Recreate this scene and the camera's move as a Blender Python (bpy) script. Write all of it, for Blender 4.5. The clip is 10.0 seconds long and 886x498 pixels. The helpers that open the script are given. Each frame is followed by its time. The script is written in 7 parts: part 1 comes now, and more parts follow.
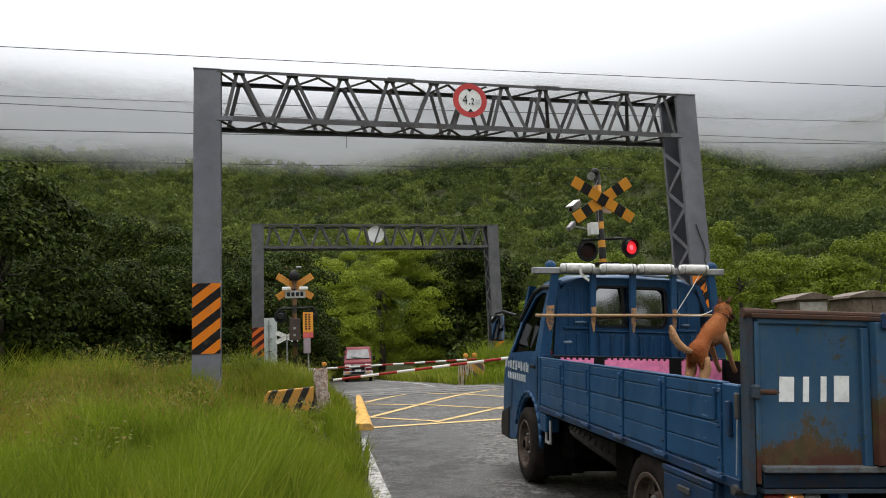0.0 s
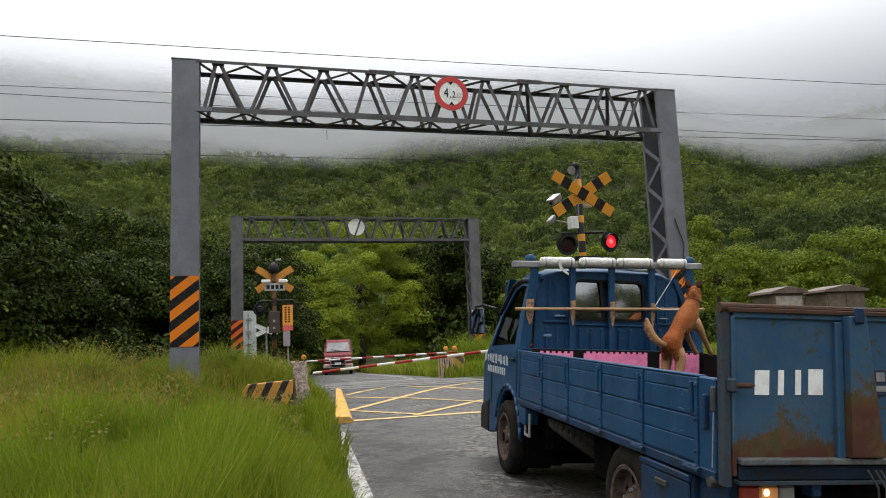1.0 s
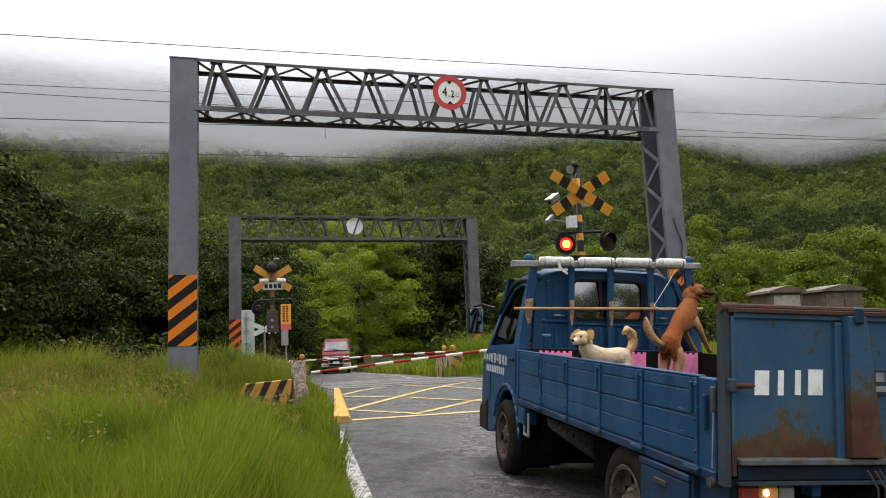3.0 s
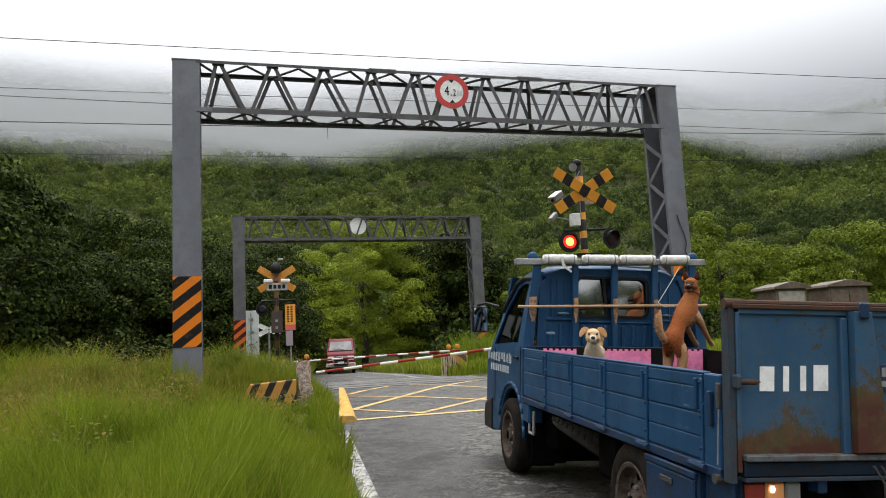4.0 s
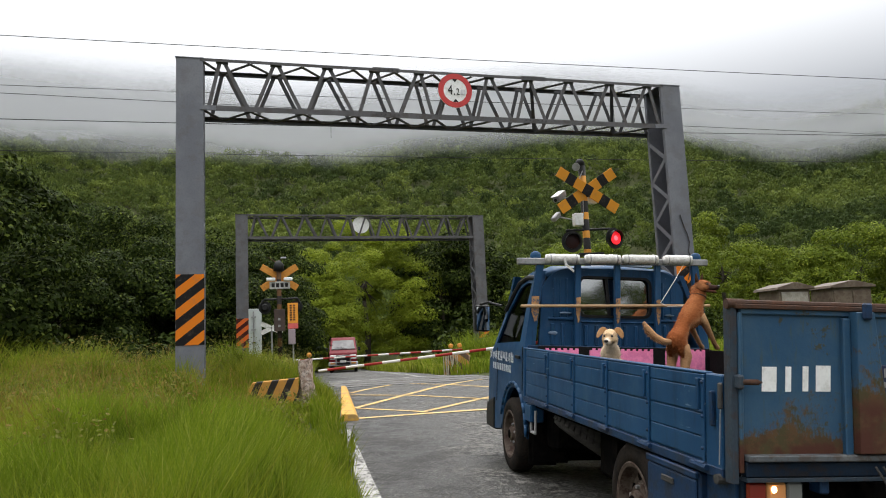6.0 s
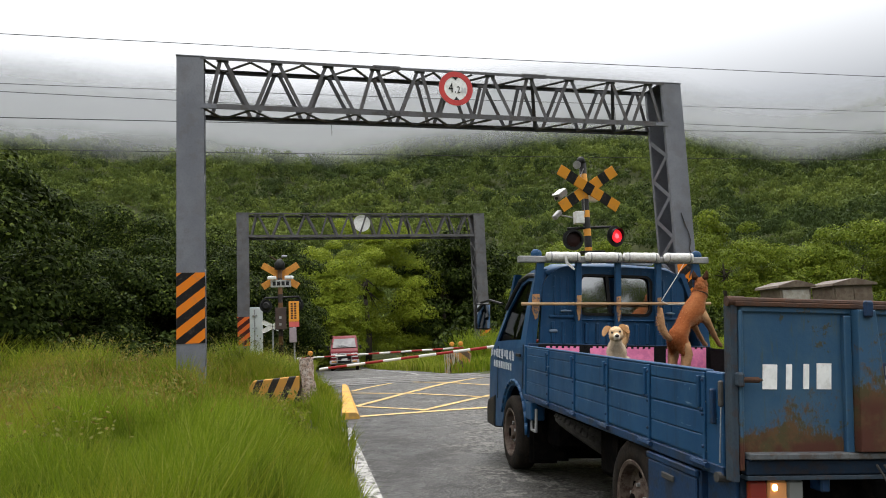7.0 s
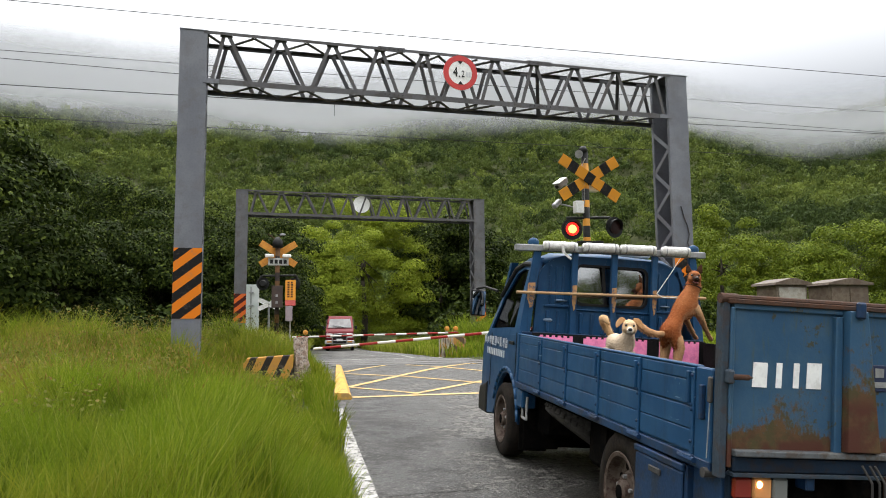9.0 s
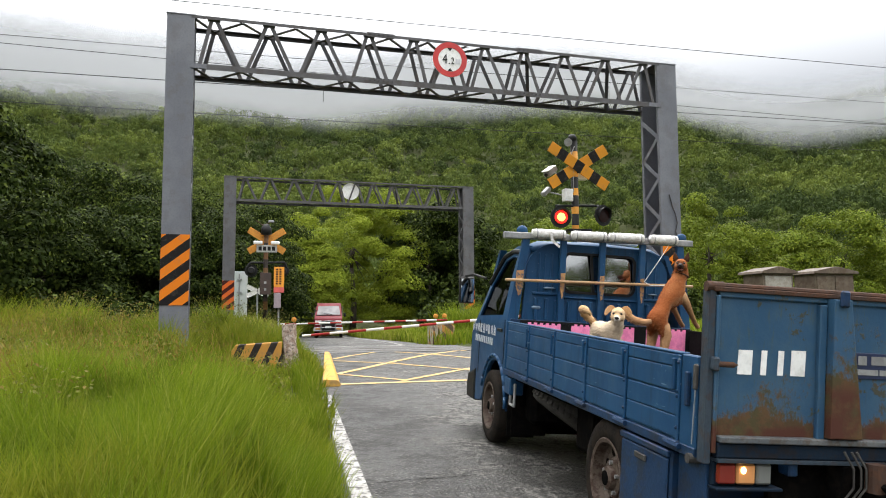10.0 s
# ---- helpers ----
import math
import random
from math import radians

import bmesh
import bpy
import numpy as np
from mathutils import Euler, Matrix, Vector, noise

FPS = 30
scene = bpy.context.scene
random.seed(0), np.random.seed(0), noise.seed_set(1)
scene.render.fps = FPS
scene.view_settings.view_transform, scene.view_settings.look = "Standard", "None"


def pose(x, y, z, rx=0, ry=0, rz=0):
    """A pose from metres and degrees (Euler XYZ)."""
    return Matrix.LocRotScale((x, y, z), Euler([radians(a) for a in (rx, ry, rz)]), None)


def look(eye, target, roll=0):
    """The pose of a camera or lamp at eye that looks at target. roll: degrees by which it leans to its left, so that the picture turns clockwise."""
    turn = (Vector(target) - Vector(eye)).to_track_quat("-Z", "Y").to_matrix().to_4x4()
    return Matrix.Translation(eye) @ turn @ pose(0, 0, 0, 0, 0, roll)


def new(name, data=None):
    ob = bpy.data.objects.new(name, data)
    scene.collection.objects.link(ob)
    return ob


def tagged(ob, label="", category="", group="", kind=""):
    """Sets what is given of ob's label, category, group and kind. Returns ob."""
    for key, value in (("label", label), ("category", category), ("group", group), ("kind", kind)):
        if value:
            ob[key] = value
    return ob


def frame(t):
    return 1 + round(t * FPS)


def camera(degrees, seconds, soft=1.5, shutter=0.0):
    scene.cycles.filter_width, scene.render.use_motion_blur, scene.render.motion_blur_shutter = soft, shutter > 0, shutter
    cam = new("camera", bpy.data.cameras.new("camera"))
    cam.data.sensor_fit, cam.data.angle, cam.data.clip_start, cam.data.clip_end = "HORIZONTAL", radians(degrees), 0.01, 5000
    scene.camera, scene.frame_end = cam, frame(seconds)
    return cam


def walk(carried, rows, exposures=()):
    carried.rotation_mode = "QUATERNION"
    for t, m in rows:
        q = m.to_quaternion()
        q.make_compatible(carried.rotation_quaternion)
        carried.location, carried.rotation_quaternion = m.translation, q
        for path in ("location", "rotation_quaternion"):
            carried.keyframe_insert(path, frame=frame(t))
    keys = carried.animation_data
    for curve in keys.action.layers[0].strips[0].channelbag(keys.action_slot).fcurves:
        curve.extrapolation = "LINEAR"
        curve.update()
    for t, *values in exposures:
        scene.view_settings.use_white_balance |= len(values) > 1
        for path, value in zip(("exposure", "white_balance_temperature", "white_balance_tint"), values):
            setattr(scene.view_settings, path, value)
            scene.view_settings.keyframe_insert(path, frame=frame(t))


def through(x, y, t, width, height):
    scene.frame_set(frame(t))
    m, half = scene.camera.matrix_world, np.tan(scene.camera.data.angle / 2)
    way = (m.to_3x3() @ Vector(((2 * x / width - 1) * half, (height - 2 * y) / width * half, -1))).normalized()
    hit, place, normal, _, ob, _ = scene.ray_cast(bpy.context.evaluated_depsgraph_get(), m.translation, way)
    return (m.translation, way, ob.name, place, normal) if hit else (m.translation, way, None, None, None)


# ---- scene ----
# ---- camera ----
cam = camera(61.72, 10.0, soft=1.0)


def eye_row(t, x, y, z, yaw, pitch, roll):
    """A row of the walk; yaw to the left of +y, roll as look() takes it."""
    return t, pose(x, y, z, 0, 0, yaw) @ pose(0, 0, 0, 90 + pitch) @ pose(0, 0, 0, 0, 0, roll)


PATH = [
    (0.0, 0.002, -0.010, 1.242, -13.56, 8.24, -2.41),
    (0.5, 0.004, -0.010, 1.245, -14.39, 7.92, -2.44),
    (1.0, 0.007, -0.006, 1.245, -15.04, 7.64, -2.39),
    (1.5, 0.003, -0.002, 1.248, -15.43, 7.60, -2.16),
    (2.0, 0.001, 0.002, 1.247, -15.41, 7.64, -2.30),
    (2.5, 0.000, 0.000, 1.250, -15.29, 7.59, -2.27),
    (4.0, 0.004, 0.002, 1.249, -14.90, 7.50, -2.88),
    (4.5, -0.000, -0.004, 1.248, -14.84, 7.44, -3.14),
    (5.0, 0.005, -0.001, 1.249, -14.79, 7.43, -2.99),
    (5.5, 0.003, -0.001, 1.248, -14.75, 7.49, -2.62),
    (7.0, 0.013, 0.006, 1.244, -14.58, 7.33, -2.63),
    (7.3, 0.012, 0.006, 1.244, -14.50, 7.33, -2.55),
    (7.4, 0.010, 0.004, 1.245, -13.10, 7.15, -2.25),
    (7.5, 0.008, 0.003, 1.246, -12.52, 7.02, -1.99),
    (8.0, 0.024, 0.015, 1.247, -13.14, 7.05, -1.75),
    (8.5, 0.033, 0.022, 1.249, -13.94, 6.57, -2.13),
    (9.0, 0.029, 0.009, 1.253, -14.63, 6.10, -0.48),
    (9.5, 0.035, 0.011, 1.254, -15.04, 5.33, -0.53),
    (10.0, 0.031, 0.006, 1.252, -15.47, 5.13, -0.35),
]
walk(cam, [eye_row(*row) for row in PATH], exposures=[(0.0, 0.04), (2.5, 0.13), (5.5, 0.17), (7.5, 0.28), (9.0, 0.5), (10.0, 0.65)])

# ---- sky and sun ----
world = bpy.data.worlds.new("overcast_sky")
scene.world = world
world.use_nodes = True
wn, wl = world.node_tree.nodes, world.node_tree.links
sky = wn.new("ShaderNodeTexSky")
sky.sky_type, sky.sun_disc, sky.sun_elevation, sky.sun_rotation = "NISHITA", False, radians(60), radians(22)
bright = wn.new("ShaderNodeVectorMath")
bright.operation = "SCALE"
bright.inputs[3].default_value = 0.10
wl.new(sky.outputs[0], bright.inputs[0])
tc = wn.new("ShaderNodeTexCoord")
sep = wn.new("ShaderNodeSeparateXYZ")
wl.new(tc.outputs["Generated"], sep.inputs[0])
ramp = wn.new("ShaderNodeValToRGB")
ramp.color_ramp.elements[0].position, ramp.color_ramp.elements[0].color = 0.0, (0.15, 0.16, 0.17, 1)
ramp.color_ramp.elements[1].position, ramp.color_ramp.elements[1].color = 1.0, (3.3, 3.3, 3.3, 1)
for at, grey in ((0.235, 0.32), (0.285, 0.47), (0.325, 0.68), (0.375, 0.98), (0.44, 1.3), (0.64, 1.9)):
    ramp.color_ramp.elements.new(at).color = (grey, grey * 1.01, grey * 1.025, 1)
wl.new(sep.outputs[2], ramp.inputs[0])
cloud = wn.new("ShaderNodeTexNoise")
cloud.inputs["Scale"].default_value, cloud.inputs["Detail"].default_value = 2.2, 5
wl.new(tc.outputs["Generated"], cloud.inputs["Vector"])
cmap = wn.new("ShaderNodeMapRange")
cmap.inputs[3].default_value, cmap.inputs[4].default_value = 0.92, 1.08
wl.new(cloud.outputs[0], cmap.inputs[0])
cmul = wn.new("ShaderNodeVectorMath")
cmul.operation = "SCALE"
# away from the hill the cloud is higher and the sky brighter down to the horizon
away = wn.new("ShaderNodeMapRange")
away.interpolation_type = "SMOOTHSTEP"
away.inputs[1].default_value, away.inputs[2].default_value = 0.35, -0.45
wl.new(sep.outputs[1], away.inputs[0])
open_sky = wn.new("ShaderNodeMix")
open_sky.data_type, open_sky.blend_type = "RGBA", "LIGHTEN"
open_sky.inputs[7].default_value = (0.55, 0.56, 0.57, 1)
wl.new(away.outputs[0], open_sky.inputs[0])
wl.new(ramp.outputs[0], open_sky.inputs[6])
wl.new(open_sky.outputs[2], cmul.inputs[0])
wl.new(cmap.outputs[0], cmul.inputs[3])
smix = wn.new("ShaderNodeMix")
smix.data_type = "RGBA"
smix.inputs[0].default_value = 0.88
wl.new(bright.outputs[0], smix.inputs[6])
wl.new(cmul.outputs[0], smix.inputs[7])
wl.new(smix.outputs[2], wn["Background"].inputs[0])
wn["Background"].inputs[1].default_value = 1.08
sun = new("sun", bpy.data.lights.new("sun", "SUN"))
sun.data.energy, sun.data.angle, sun.data.color = 1.5, radians(25), (1.0, 0.97, 0.92)
sun.matrix_world = look((8, 26, 36), (0, 6, 0))

# ---- materials ----
def node(tree, kind, **values):
    n = tree.nodes.new("ShaderNode" + kind)
    for key, value in values.items():
        n.inputs[key.replace("_", " ")].default_value = value
    return n


def rgb(c):
    return (c[0], c[1], c[2], 1.0)


def mix(tree, fac, a, b):
    """A colour mix; fac, a and b are sockets or values."""
    m = tree.nodes.new("ShaderNodeMix")
    m.data_type = "RGBA"
    for k, v in ((0, fac), (6, a), (7, b)):
        if isinstance(v, bpy.types.NodeSocket):
            tree.links.new(v, m.inputs[k])
        else:
            m.inputs[k].default_value = v if k == 0 else rgb(v)
    return m.outputs[2]


def calc(tree, op, a, b=0.0, c=0.0):
    m = tree.nodes.new("ShaderNodeMath")
    m.operation = op
    for k, v in enumerate((a, b, c)):
        if isinstance(v, bpy.types.NodeSocket):
            tree.links.new(v, m.inputs[k])
        else:
            m.inputs[k].default_value = v
    return m.outputs[0]


def band(tree, v, lo, hi):
    m = node(tree, "MapRange")
    m.interpolation_type = "SMOOTHSTEP"
    tree.links.new(v, m.inputs[0])
    m.inputs[1].default_value, m.inputs[2].default_value = lo, hi
    return m.outputs[0]


def grain(tree, scale, detail=5.0, rough=0.6, vec=None, stretch=None):
    n = node(tree, "TexNoise", Scale=scale, Detail=detail, Roughness=rough)
    if vec is None:
        vec = tree.nodes.new("ShaderNodeTexCoord").outputs["Object"]
    if stretch:
        mp = tree.nodes.new("ShaderNodeMapping")
        mp.inputs["Scale"].default_value = stretch
        tree.links.new(vec, mp.inputs["Vector"])
        vec = mp.outputs[0]
    tree.links.new(vec, n.inputs["Vector"])
    return n.outputs[0]


def material(name, rough=0.6, metal=0.0, spec=0.5):
    m = bpy.data.materials.new(name)
    m.use_nodes = True
    b = m.node_tree.nodes["Principled BSDF"]
    b.inputs["Roughness"].default_value, b.inputs["Metallic"].default_value = rough, metal
    b.inputs["Specular IOR Level"].default_value = spec
    return m, m.node_tree, b


def bumped(t, b, h, strength, distance):
    n = node(t, "Bump", Strength=strength, Distance=distance)
    t.links.new(h, n.inputs["Height"])
    t.links.new(n.outputs[0], b.inputs["Normal"])


def surface(name, c1, c2, scale=6.0, rough=0.6, metal=0.0, bump=0.15, fine=60.0, spec=0.5, dirt=None, dirt_amount=0.5, random_tint=0.0):
    """A plain worn surface: two colours at one scale, grain at a finer one, dirt in patches."""
    m, t, b = material(name, rough, metal, spec)
    big, small = grain(t, scale), grain(t, fine, 3)
    col = mix(t, band(t, big, 0.35, 0.65), c1, c2)
    col = mix(t, calc(t, "MULTIPLY", band(t, small, 0.4, 0.8), 0.35), col, [v * 0.6 for v in c1])
    if dirt:
        col = mix(t, calc(t, "MULTIPLY", band(t, grain(t, scale * 2.3, 6, 0.7), 0.49, 0.60), dirt_amount), col, dirt)
    if random_tint:
        oi = t.nodes.new("ShaderNodeObjectInfo")
        col = mix(t, calc(t, "MULTIPLY", oi.outputs["Random"], random_tint), col, [v * 0.55 for v in c2])
    t.links.new(col, b.inputs["Base Color"])
    t.links.new(calc(t, "MULTIPLY_ADD", small, 0.25, rough - 0.12), b.inputs["Roughness"])
    bumped(t, b, small, bump, 0.01)
    return m


def foliage(name, c1, c2, c3, rough=0.55, through=0.35, dry=None, gloss=0.06):
    """Leaves: a tint of their own for each leaf, and light that passes through them."""
    m, t, b = material(name, rough, 0, gloss)
    g = t.nodes.new("ShaderNodeNewGeometry")
    r = g.outputs["Random Per Island"]
    col = mix(t, band(t, r, 0.0, 0.7), c1, c2)
    col = mix(t, band(t, r, 0.72, 1.0), col, c3)
    oi = t.nodes.new("ShaderNodeObjectInfo")
    col = mix(t, calc(t, "MULTIPLY", oi.outputs["Random"], 0.35), col, [c1[0] * 1.5, c1[1] * 1.25, c1[2]])
    patch = grain(t, 0.35, 3)
    col = mix(t, calc(t, "MULTIPLY", band(t, patch, 0.4, 0.7), 0.5), col, [v * 0.6 for v in c1])
    if dry:
        zone = calc(t, "ADD", grain(t, 0.45, 4, 0.6), calc(t, "MULTIPLY", calc(t, "SUBTRACT", grain(t, 2.6, 4), 0.5), 0.6))
        col = mix(t, calc(t, "MULTIPLY", band(t, zone, 0.48, 0.68), 0.5), col, dry)
        col = mix(t, calc(t, "MULTIPLY", band(t, grain(t, 1.7, 4, 0.65), 0.50, 0.66), 0.8), col, [v * 0.45 for v in c1])
    t.links.new(col, b.inputs["Base Color"])
    tr = t.nodes.new("ShaderNodeBsdfTranslucent")
    t.links.new(col, tr.inputs[0])
    mx = t.nodes.new("ShaderNodeMixShader")
    mx.inputs[0].default_value = through
    t.links.new(b.outputs[0], mx.inputs[1])
    t.links.new(tr.outputs[0], mx.inputs[2])
    t.links.new(mx.outputs[0], t.nodes["Material Output"].inputs[0])
    return m


def striped(name, a, b_col, way, period, share=0.5, shift=0.0, rough=0.55, wear=0.35):
    """Painted stripes across the direction way, in the object's space, with worn and dirty patches."""
    m, t, b = material(name, rough, 0, 0.1)
    co = t.nodes.new("ShaderNodeTexCoord").outputs["Object"]
    d = t.nodes.new("ShaderNodeVectorMath")
    d.operation = "DOT_PRODUCT"
    t.links.new(co, d.inputs[0])
    d.inputs[1].default_value = way
    f = calc(t, "FRACT", calc(t, "MULTIPLY_ADD", d.outputs["Value"], 1 / period, shift))
    col = mix(t, calc(t, "GREATER_THAN", f, share), a, b_col)
    n = grain(t, 9, 6, 0.7)
    col = mix(t, calc(t, "MULTIPLY", band(t, n, 0.5, 0.75), wear), col, (0.16, 0.13, 0.1))
    t.links.new(col, b.inputs["Base Color"])
    bumped(t, b, grain(t, 70, 3), 0.1, 0.005)
    return m


def glowing(name, c, strength):
    m, t, b = material(name, 0.3)
    b.inputs["Base Color"].default_value = rgb(c)
    b.inputs["Emission Color"].default_value = rgb(c)
    b.inputs["Emission Strength"].default_value = strength
    return m


STEEL = surface("grey_painted_steel", (0.115, 0.12, 0.14), (0.15, 0.155, 0.175), 1.6, 0.55, 0.0, 0.2, 40, 0.4, (0.09, 0.08, 0.075), 0.3)
STEEL_FAR = surface("brown_grey_painted_steel", (0.085, 0.085, 0.092), (0.115, 0.113, 0.12), 2.0, 0.6, 0.0, 0.2, 40, 0.3, (0.07, 0.058, 0.05), 0.5)
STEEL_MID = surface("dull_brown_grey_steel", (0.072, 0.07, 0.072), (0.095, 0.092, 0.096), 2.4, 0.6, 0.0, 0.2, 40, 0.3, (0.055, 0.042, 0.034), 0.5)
# Darker copy of the beam steel; shade on its back members put into colour.
STEEL_DARK = surface("shaded_weathered_steel", (0.032, 0.033, 0.036), (0.055, 0.055, 0.06), 3.0, 0.6, 0.0, 0.2, 40, 0.25, (0.08, 0.055, 0.04), 0.4)
HAZARD = striped("orange_black_hazard", (0.62, 0.17, 0.012), (0.012, 0.011, 0.011), (-0.62, 0.0, 0.78), 0.235, 0.5, 0.1)
HAZARD_RED = striped("red_orange_hazard", (0.55, 0.11, 0.02), (0.05, 0.012, 0.01), (-0.62, 0.0, 0.78), 0.235, 0.5, 0.1)
CONCRETE = surface("rough_concrete", (0.34, 0.31, 0.28), (0.22, 0.2, 0.18), 4, 0.85, 0, 0.5, 50, 0.3, (0.08, 0.07, 0.055), 0.7)
CONCRETE_HAZARD = striped("worn_yellow_black_paint", (0.44, 0.22, 0.05), (0.028, 0.024, 0.021), (0.9, 0.0, -0.42), 0.215, 0.55, 0.0, 0.8, 0.75)
CONCRETE_FADED = striped("faded_orange_concrete", (0.40, 0.20, 0.06), (0.10, 0.065, 0.045), (0.6, 0.0, 0.8), 0.30, 0.55, 0.2, 0.85, 0.5)
BLUE_DARK = surface("dark_blue_paint", (0.007, 0.026, 0.068), (0.009, 0.034, 0.085), 4, 0.5, 0, 0.1, 60, 0.25, (0.02, 0.02, 0.022), 0.6)
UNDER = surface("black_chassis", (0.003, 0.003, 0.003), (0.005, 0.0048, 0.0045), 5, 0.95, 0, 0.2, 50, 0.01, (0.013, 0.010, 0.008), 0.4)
RUBBER_DUSTY = surface("dusty_tyre_rubber", (0.030, 0.028, 0.026), (0.052, 0.048, 0.044), 6, 0.9, 0, 0.3, 60, 0.08)
RUBBER = surface("tyre_rubber", (0.011, 0.010, 0.009), (0.021, 0.017, 0.014), 8, 0.9, 0, 0.3, 60, 0.06, (0.03, 0.021, 0.015), 0.4)
RIM = surface("rust_dusted_steel_rim", (0.060, 0.040, 0.030), (0.105, 0.082, 0.066), 9, 0.65, 0.1, 0.2, 70, 0.25, (0.034, 0.015, 0.009), 0.8)
RUST = surface("brown_rust", (0.075, 0.035, 0.02), (0.05, 0.03, 0.022), 12, 0.85, 0, 0.4, 70, 0.2, (0.05, 0.035, 0.03), 0.6)
GREY_METAL = surface("dull_grey_metal", (0.2, 0.2, 0.2), (0.3, 0.3, 0.3), 8, 0.5, 0.3, 0.1, 60)
WHITE = surface("white_paint", (0.78, 0.78, 0.76), (0.68, 0.68, 0.66), 7, 0.5, 0, 0.05, 60, 0.4, (0.4, 0.37, 0.33), 0.3)
BLACK = surface("black_plastic", (0.009, 0.009, 0.009), (0.015, 0.015, 0.015), 8, 0.55, 0, 0.1, 60, 0.2)
RED = surface("red_paint", (0.5, 0.035, 0.03), (0.42, 0.03, 0.03), 8, 0.5, 0, 0.05, 60, 0.4)
YELLOW = surface("yellow_road_paint", (0.56, 0.36, 0.12), (0.5, 0.36, 0.16), 2.5, 0.75, 0, 0.3, 80, 0.3, (0.16, 0.13, 0.09), 0.7)
KERB_YELLOW = surface("kerb_yellow_paint", (0.58, 0.33, 0.06), (0.5, 0.28, 0.06), 3, 0.75, 0, 0.3, 60, 0.2, (0.2, 0.15, 0.09), 0.6)
ROAD_WHITE = surface("worn_white_road_paint", (0.40, 0.39, 0.365), (0.27, 0.262, 0.245), 7, 0.75, 0, 0.3, 80, 0.3, (0.045, 0.042, 0.038), 1.0)


def blue_rust(name, low, high, mid_x=0.3):
    """Blue tailgate paint, flaking to rust in spots all over and along its lower edge (low to high, in the object's z)."""
    m, t, b = material(name, 0.5, 0, 0.3)
    co = t.nodes.new("ShaderNodeTexCoord").outputs["Object"]
    z = node(t, "SeparateXYZ")
    t.links.new(co, z.inputs[0])
    col = mix(t, band(t, grain(t, 3.5), 0.35, 0.65), (0.018, 0.062, 0.122), (0.028, 0.078, 0.142))
    streak = grain(t, 9, 6, 0.75, stretch=(3.0, 3.0, 0.4))
    col = mix(t, calc(t, "MULTIPLY", band(t, grain(t, 2.6, 6, 0.7), 0.45, 0.62), 0.45), col, (0.05, 0.095, 0.135))
    col = mix(t, calc(t, "MULTIPLY", band(t, streak, 0.54, 0.66), 0.55), col, (0.06, 0.07, 0.05))
    edge = band(t, z.outputs[2], high, low)
    spots = grain(t, 7, 8, 0.72)
    off = calc(t, "ABSOLUTE", calc(t, "SUBTRACT", z.outputs[0], mid_x))
    plume = calc(t, "MULTIPLY", calc(t, "SUBTRACT", 1.0, band(t, off, 0.0, 0.2)), calc(t, "SUBTRACT", 1.0, band(t, z.outputs[2], low, high + 0.18)))
    foot = calc(t, "SUBTRACT", 1.0, band(t, z.outputs[2], low + 0.02, low + 0.12))
    spread = calc(t, "ADD", calc(t, "ADD", calc(t, "MULTIPLY", edge, 0.07), calc(t, "MULTIPLY", plume, 0.18)), calc(t, "MULTIPLY", foot, 0.20))
    f = band(t, calc(t, "ADD", calc(t, "ADD", spread, calc(t, "MULTIPLY_ADD", spots, 0.9, 0.05)), calc(t, "MULTIPLY", calc(t, "SUBTRACT", grain(t, 55, 6, 0.75, stretch=(1.5, 1.5, 0.7)), 0.5), 0.45)), 0.57, 0.72)
    flake = calc(t, "MULTIPLY", band(t, grain(t, 8, 5, 0.65), 0.585, 0.63), band(t, grain(t, 45, 4), 0.40, 0.52))
    f = calc(t, "MAXIMUM", f, calc(t, "MULTIPLY", flake, 0.85))
    rusty = mix(t, band(t, grain(t, 16, 6, 0.7), 0.42, 0.58), (0.085, 0.048, 0.02), (0.055, 0.046, 0.018))
    rusty = mix(t, calc(t, "MULTIPLY", foot, band(t, grain(t, 9, 5), 0.35, 0.6)), rusty, (0.062, 0.02, 0.012))
    col = mix(t, f, col, rusty)
    t.links.new(col, b.inputs["Base Color"])
    t.links.new(calc(t, "MULTIPLY_ADD", f, 0.35, 0.45), b.inputs["Roughness"])
    bumped(t, b, calc(t, "ADD", f, grain(t, 60, 3)), 0.25, 0.004)
    return m


def truck_paint():
    """Blue paint of the truck: grimy streaks that run down, short pale scratches, dust at two scales."""
    m, t, b = material("blue_truck_paint", 0.42, 0, 0.25)
    col = mix(t, band(t, grain(t, 2.5, 5), 0.35, 0.65), (0.008, 0.044, 0.108), (0.011, 0.056, 0.132))
    col = mix(t, calc(t, "MULTIPLY", band(t, grain(t, 7, 6, 0.7, stretch=(2.5, 2.5, 0.35)), 0.5, 0.68), 0.55), col, (0.006, 0.022, 0.05))
    col = mix(t, calc(t, "MULTIPLY", band(t, grain(t, 5, 6, 0.75), 0.52, 0.66), 0.45), col, (0.035, 0.075, 0.125))
    nick = calc(t, "MAXIMUM", band(t, grain(t, 34, 3, 0.6, stretch=(1.0, 0.16, 1.4)), 0.69, 0.73), band(t, grain(t, 46, 3, 0.6), 0.71, 0.75))
    col = mix(t, calc(t, "MULTIPLY", nick, 0.7), col, (0.17, 0.23, 0.29))
    t.links.new(col, b.inputs["Base Color"])
    t.links.new(calc(t, "MULTIPLY_ADD", grain(t, 6, 5), 0.35, 0.28), b.inputs["Roughness"])
    bumped(t, b, grain(t, 3.2, 4), 0.10, 0.02)
    return m


BLUE = truck_paint()


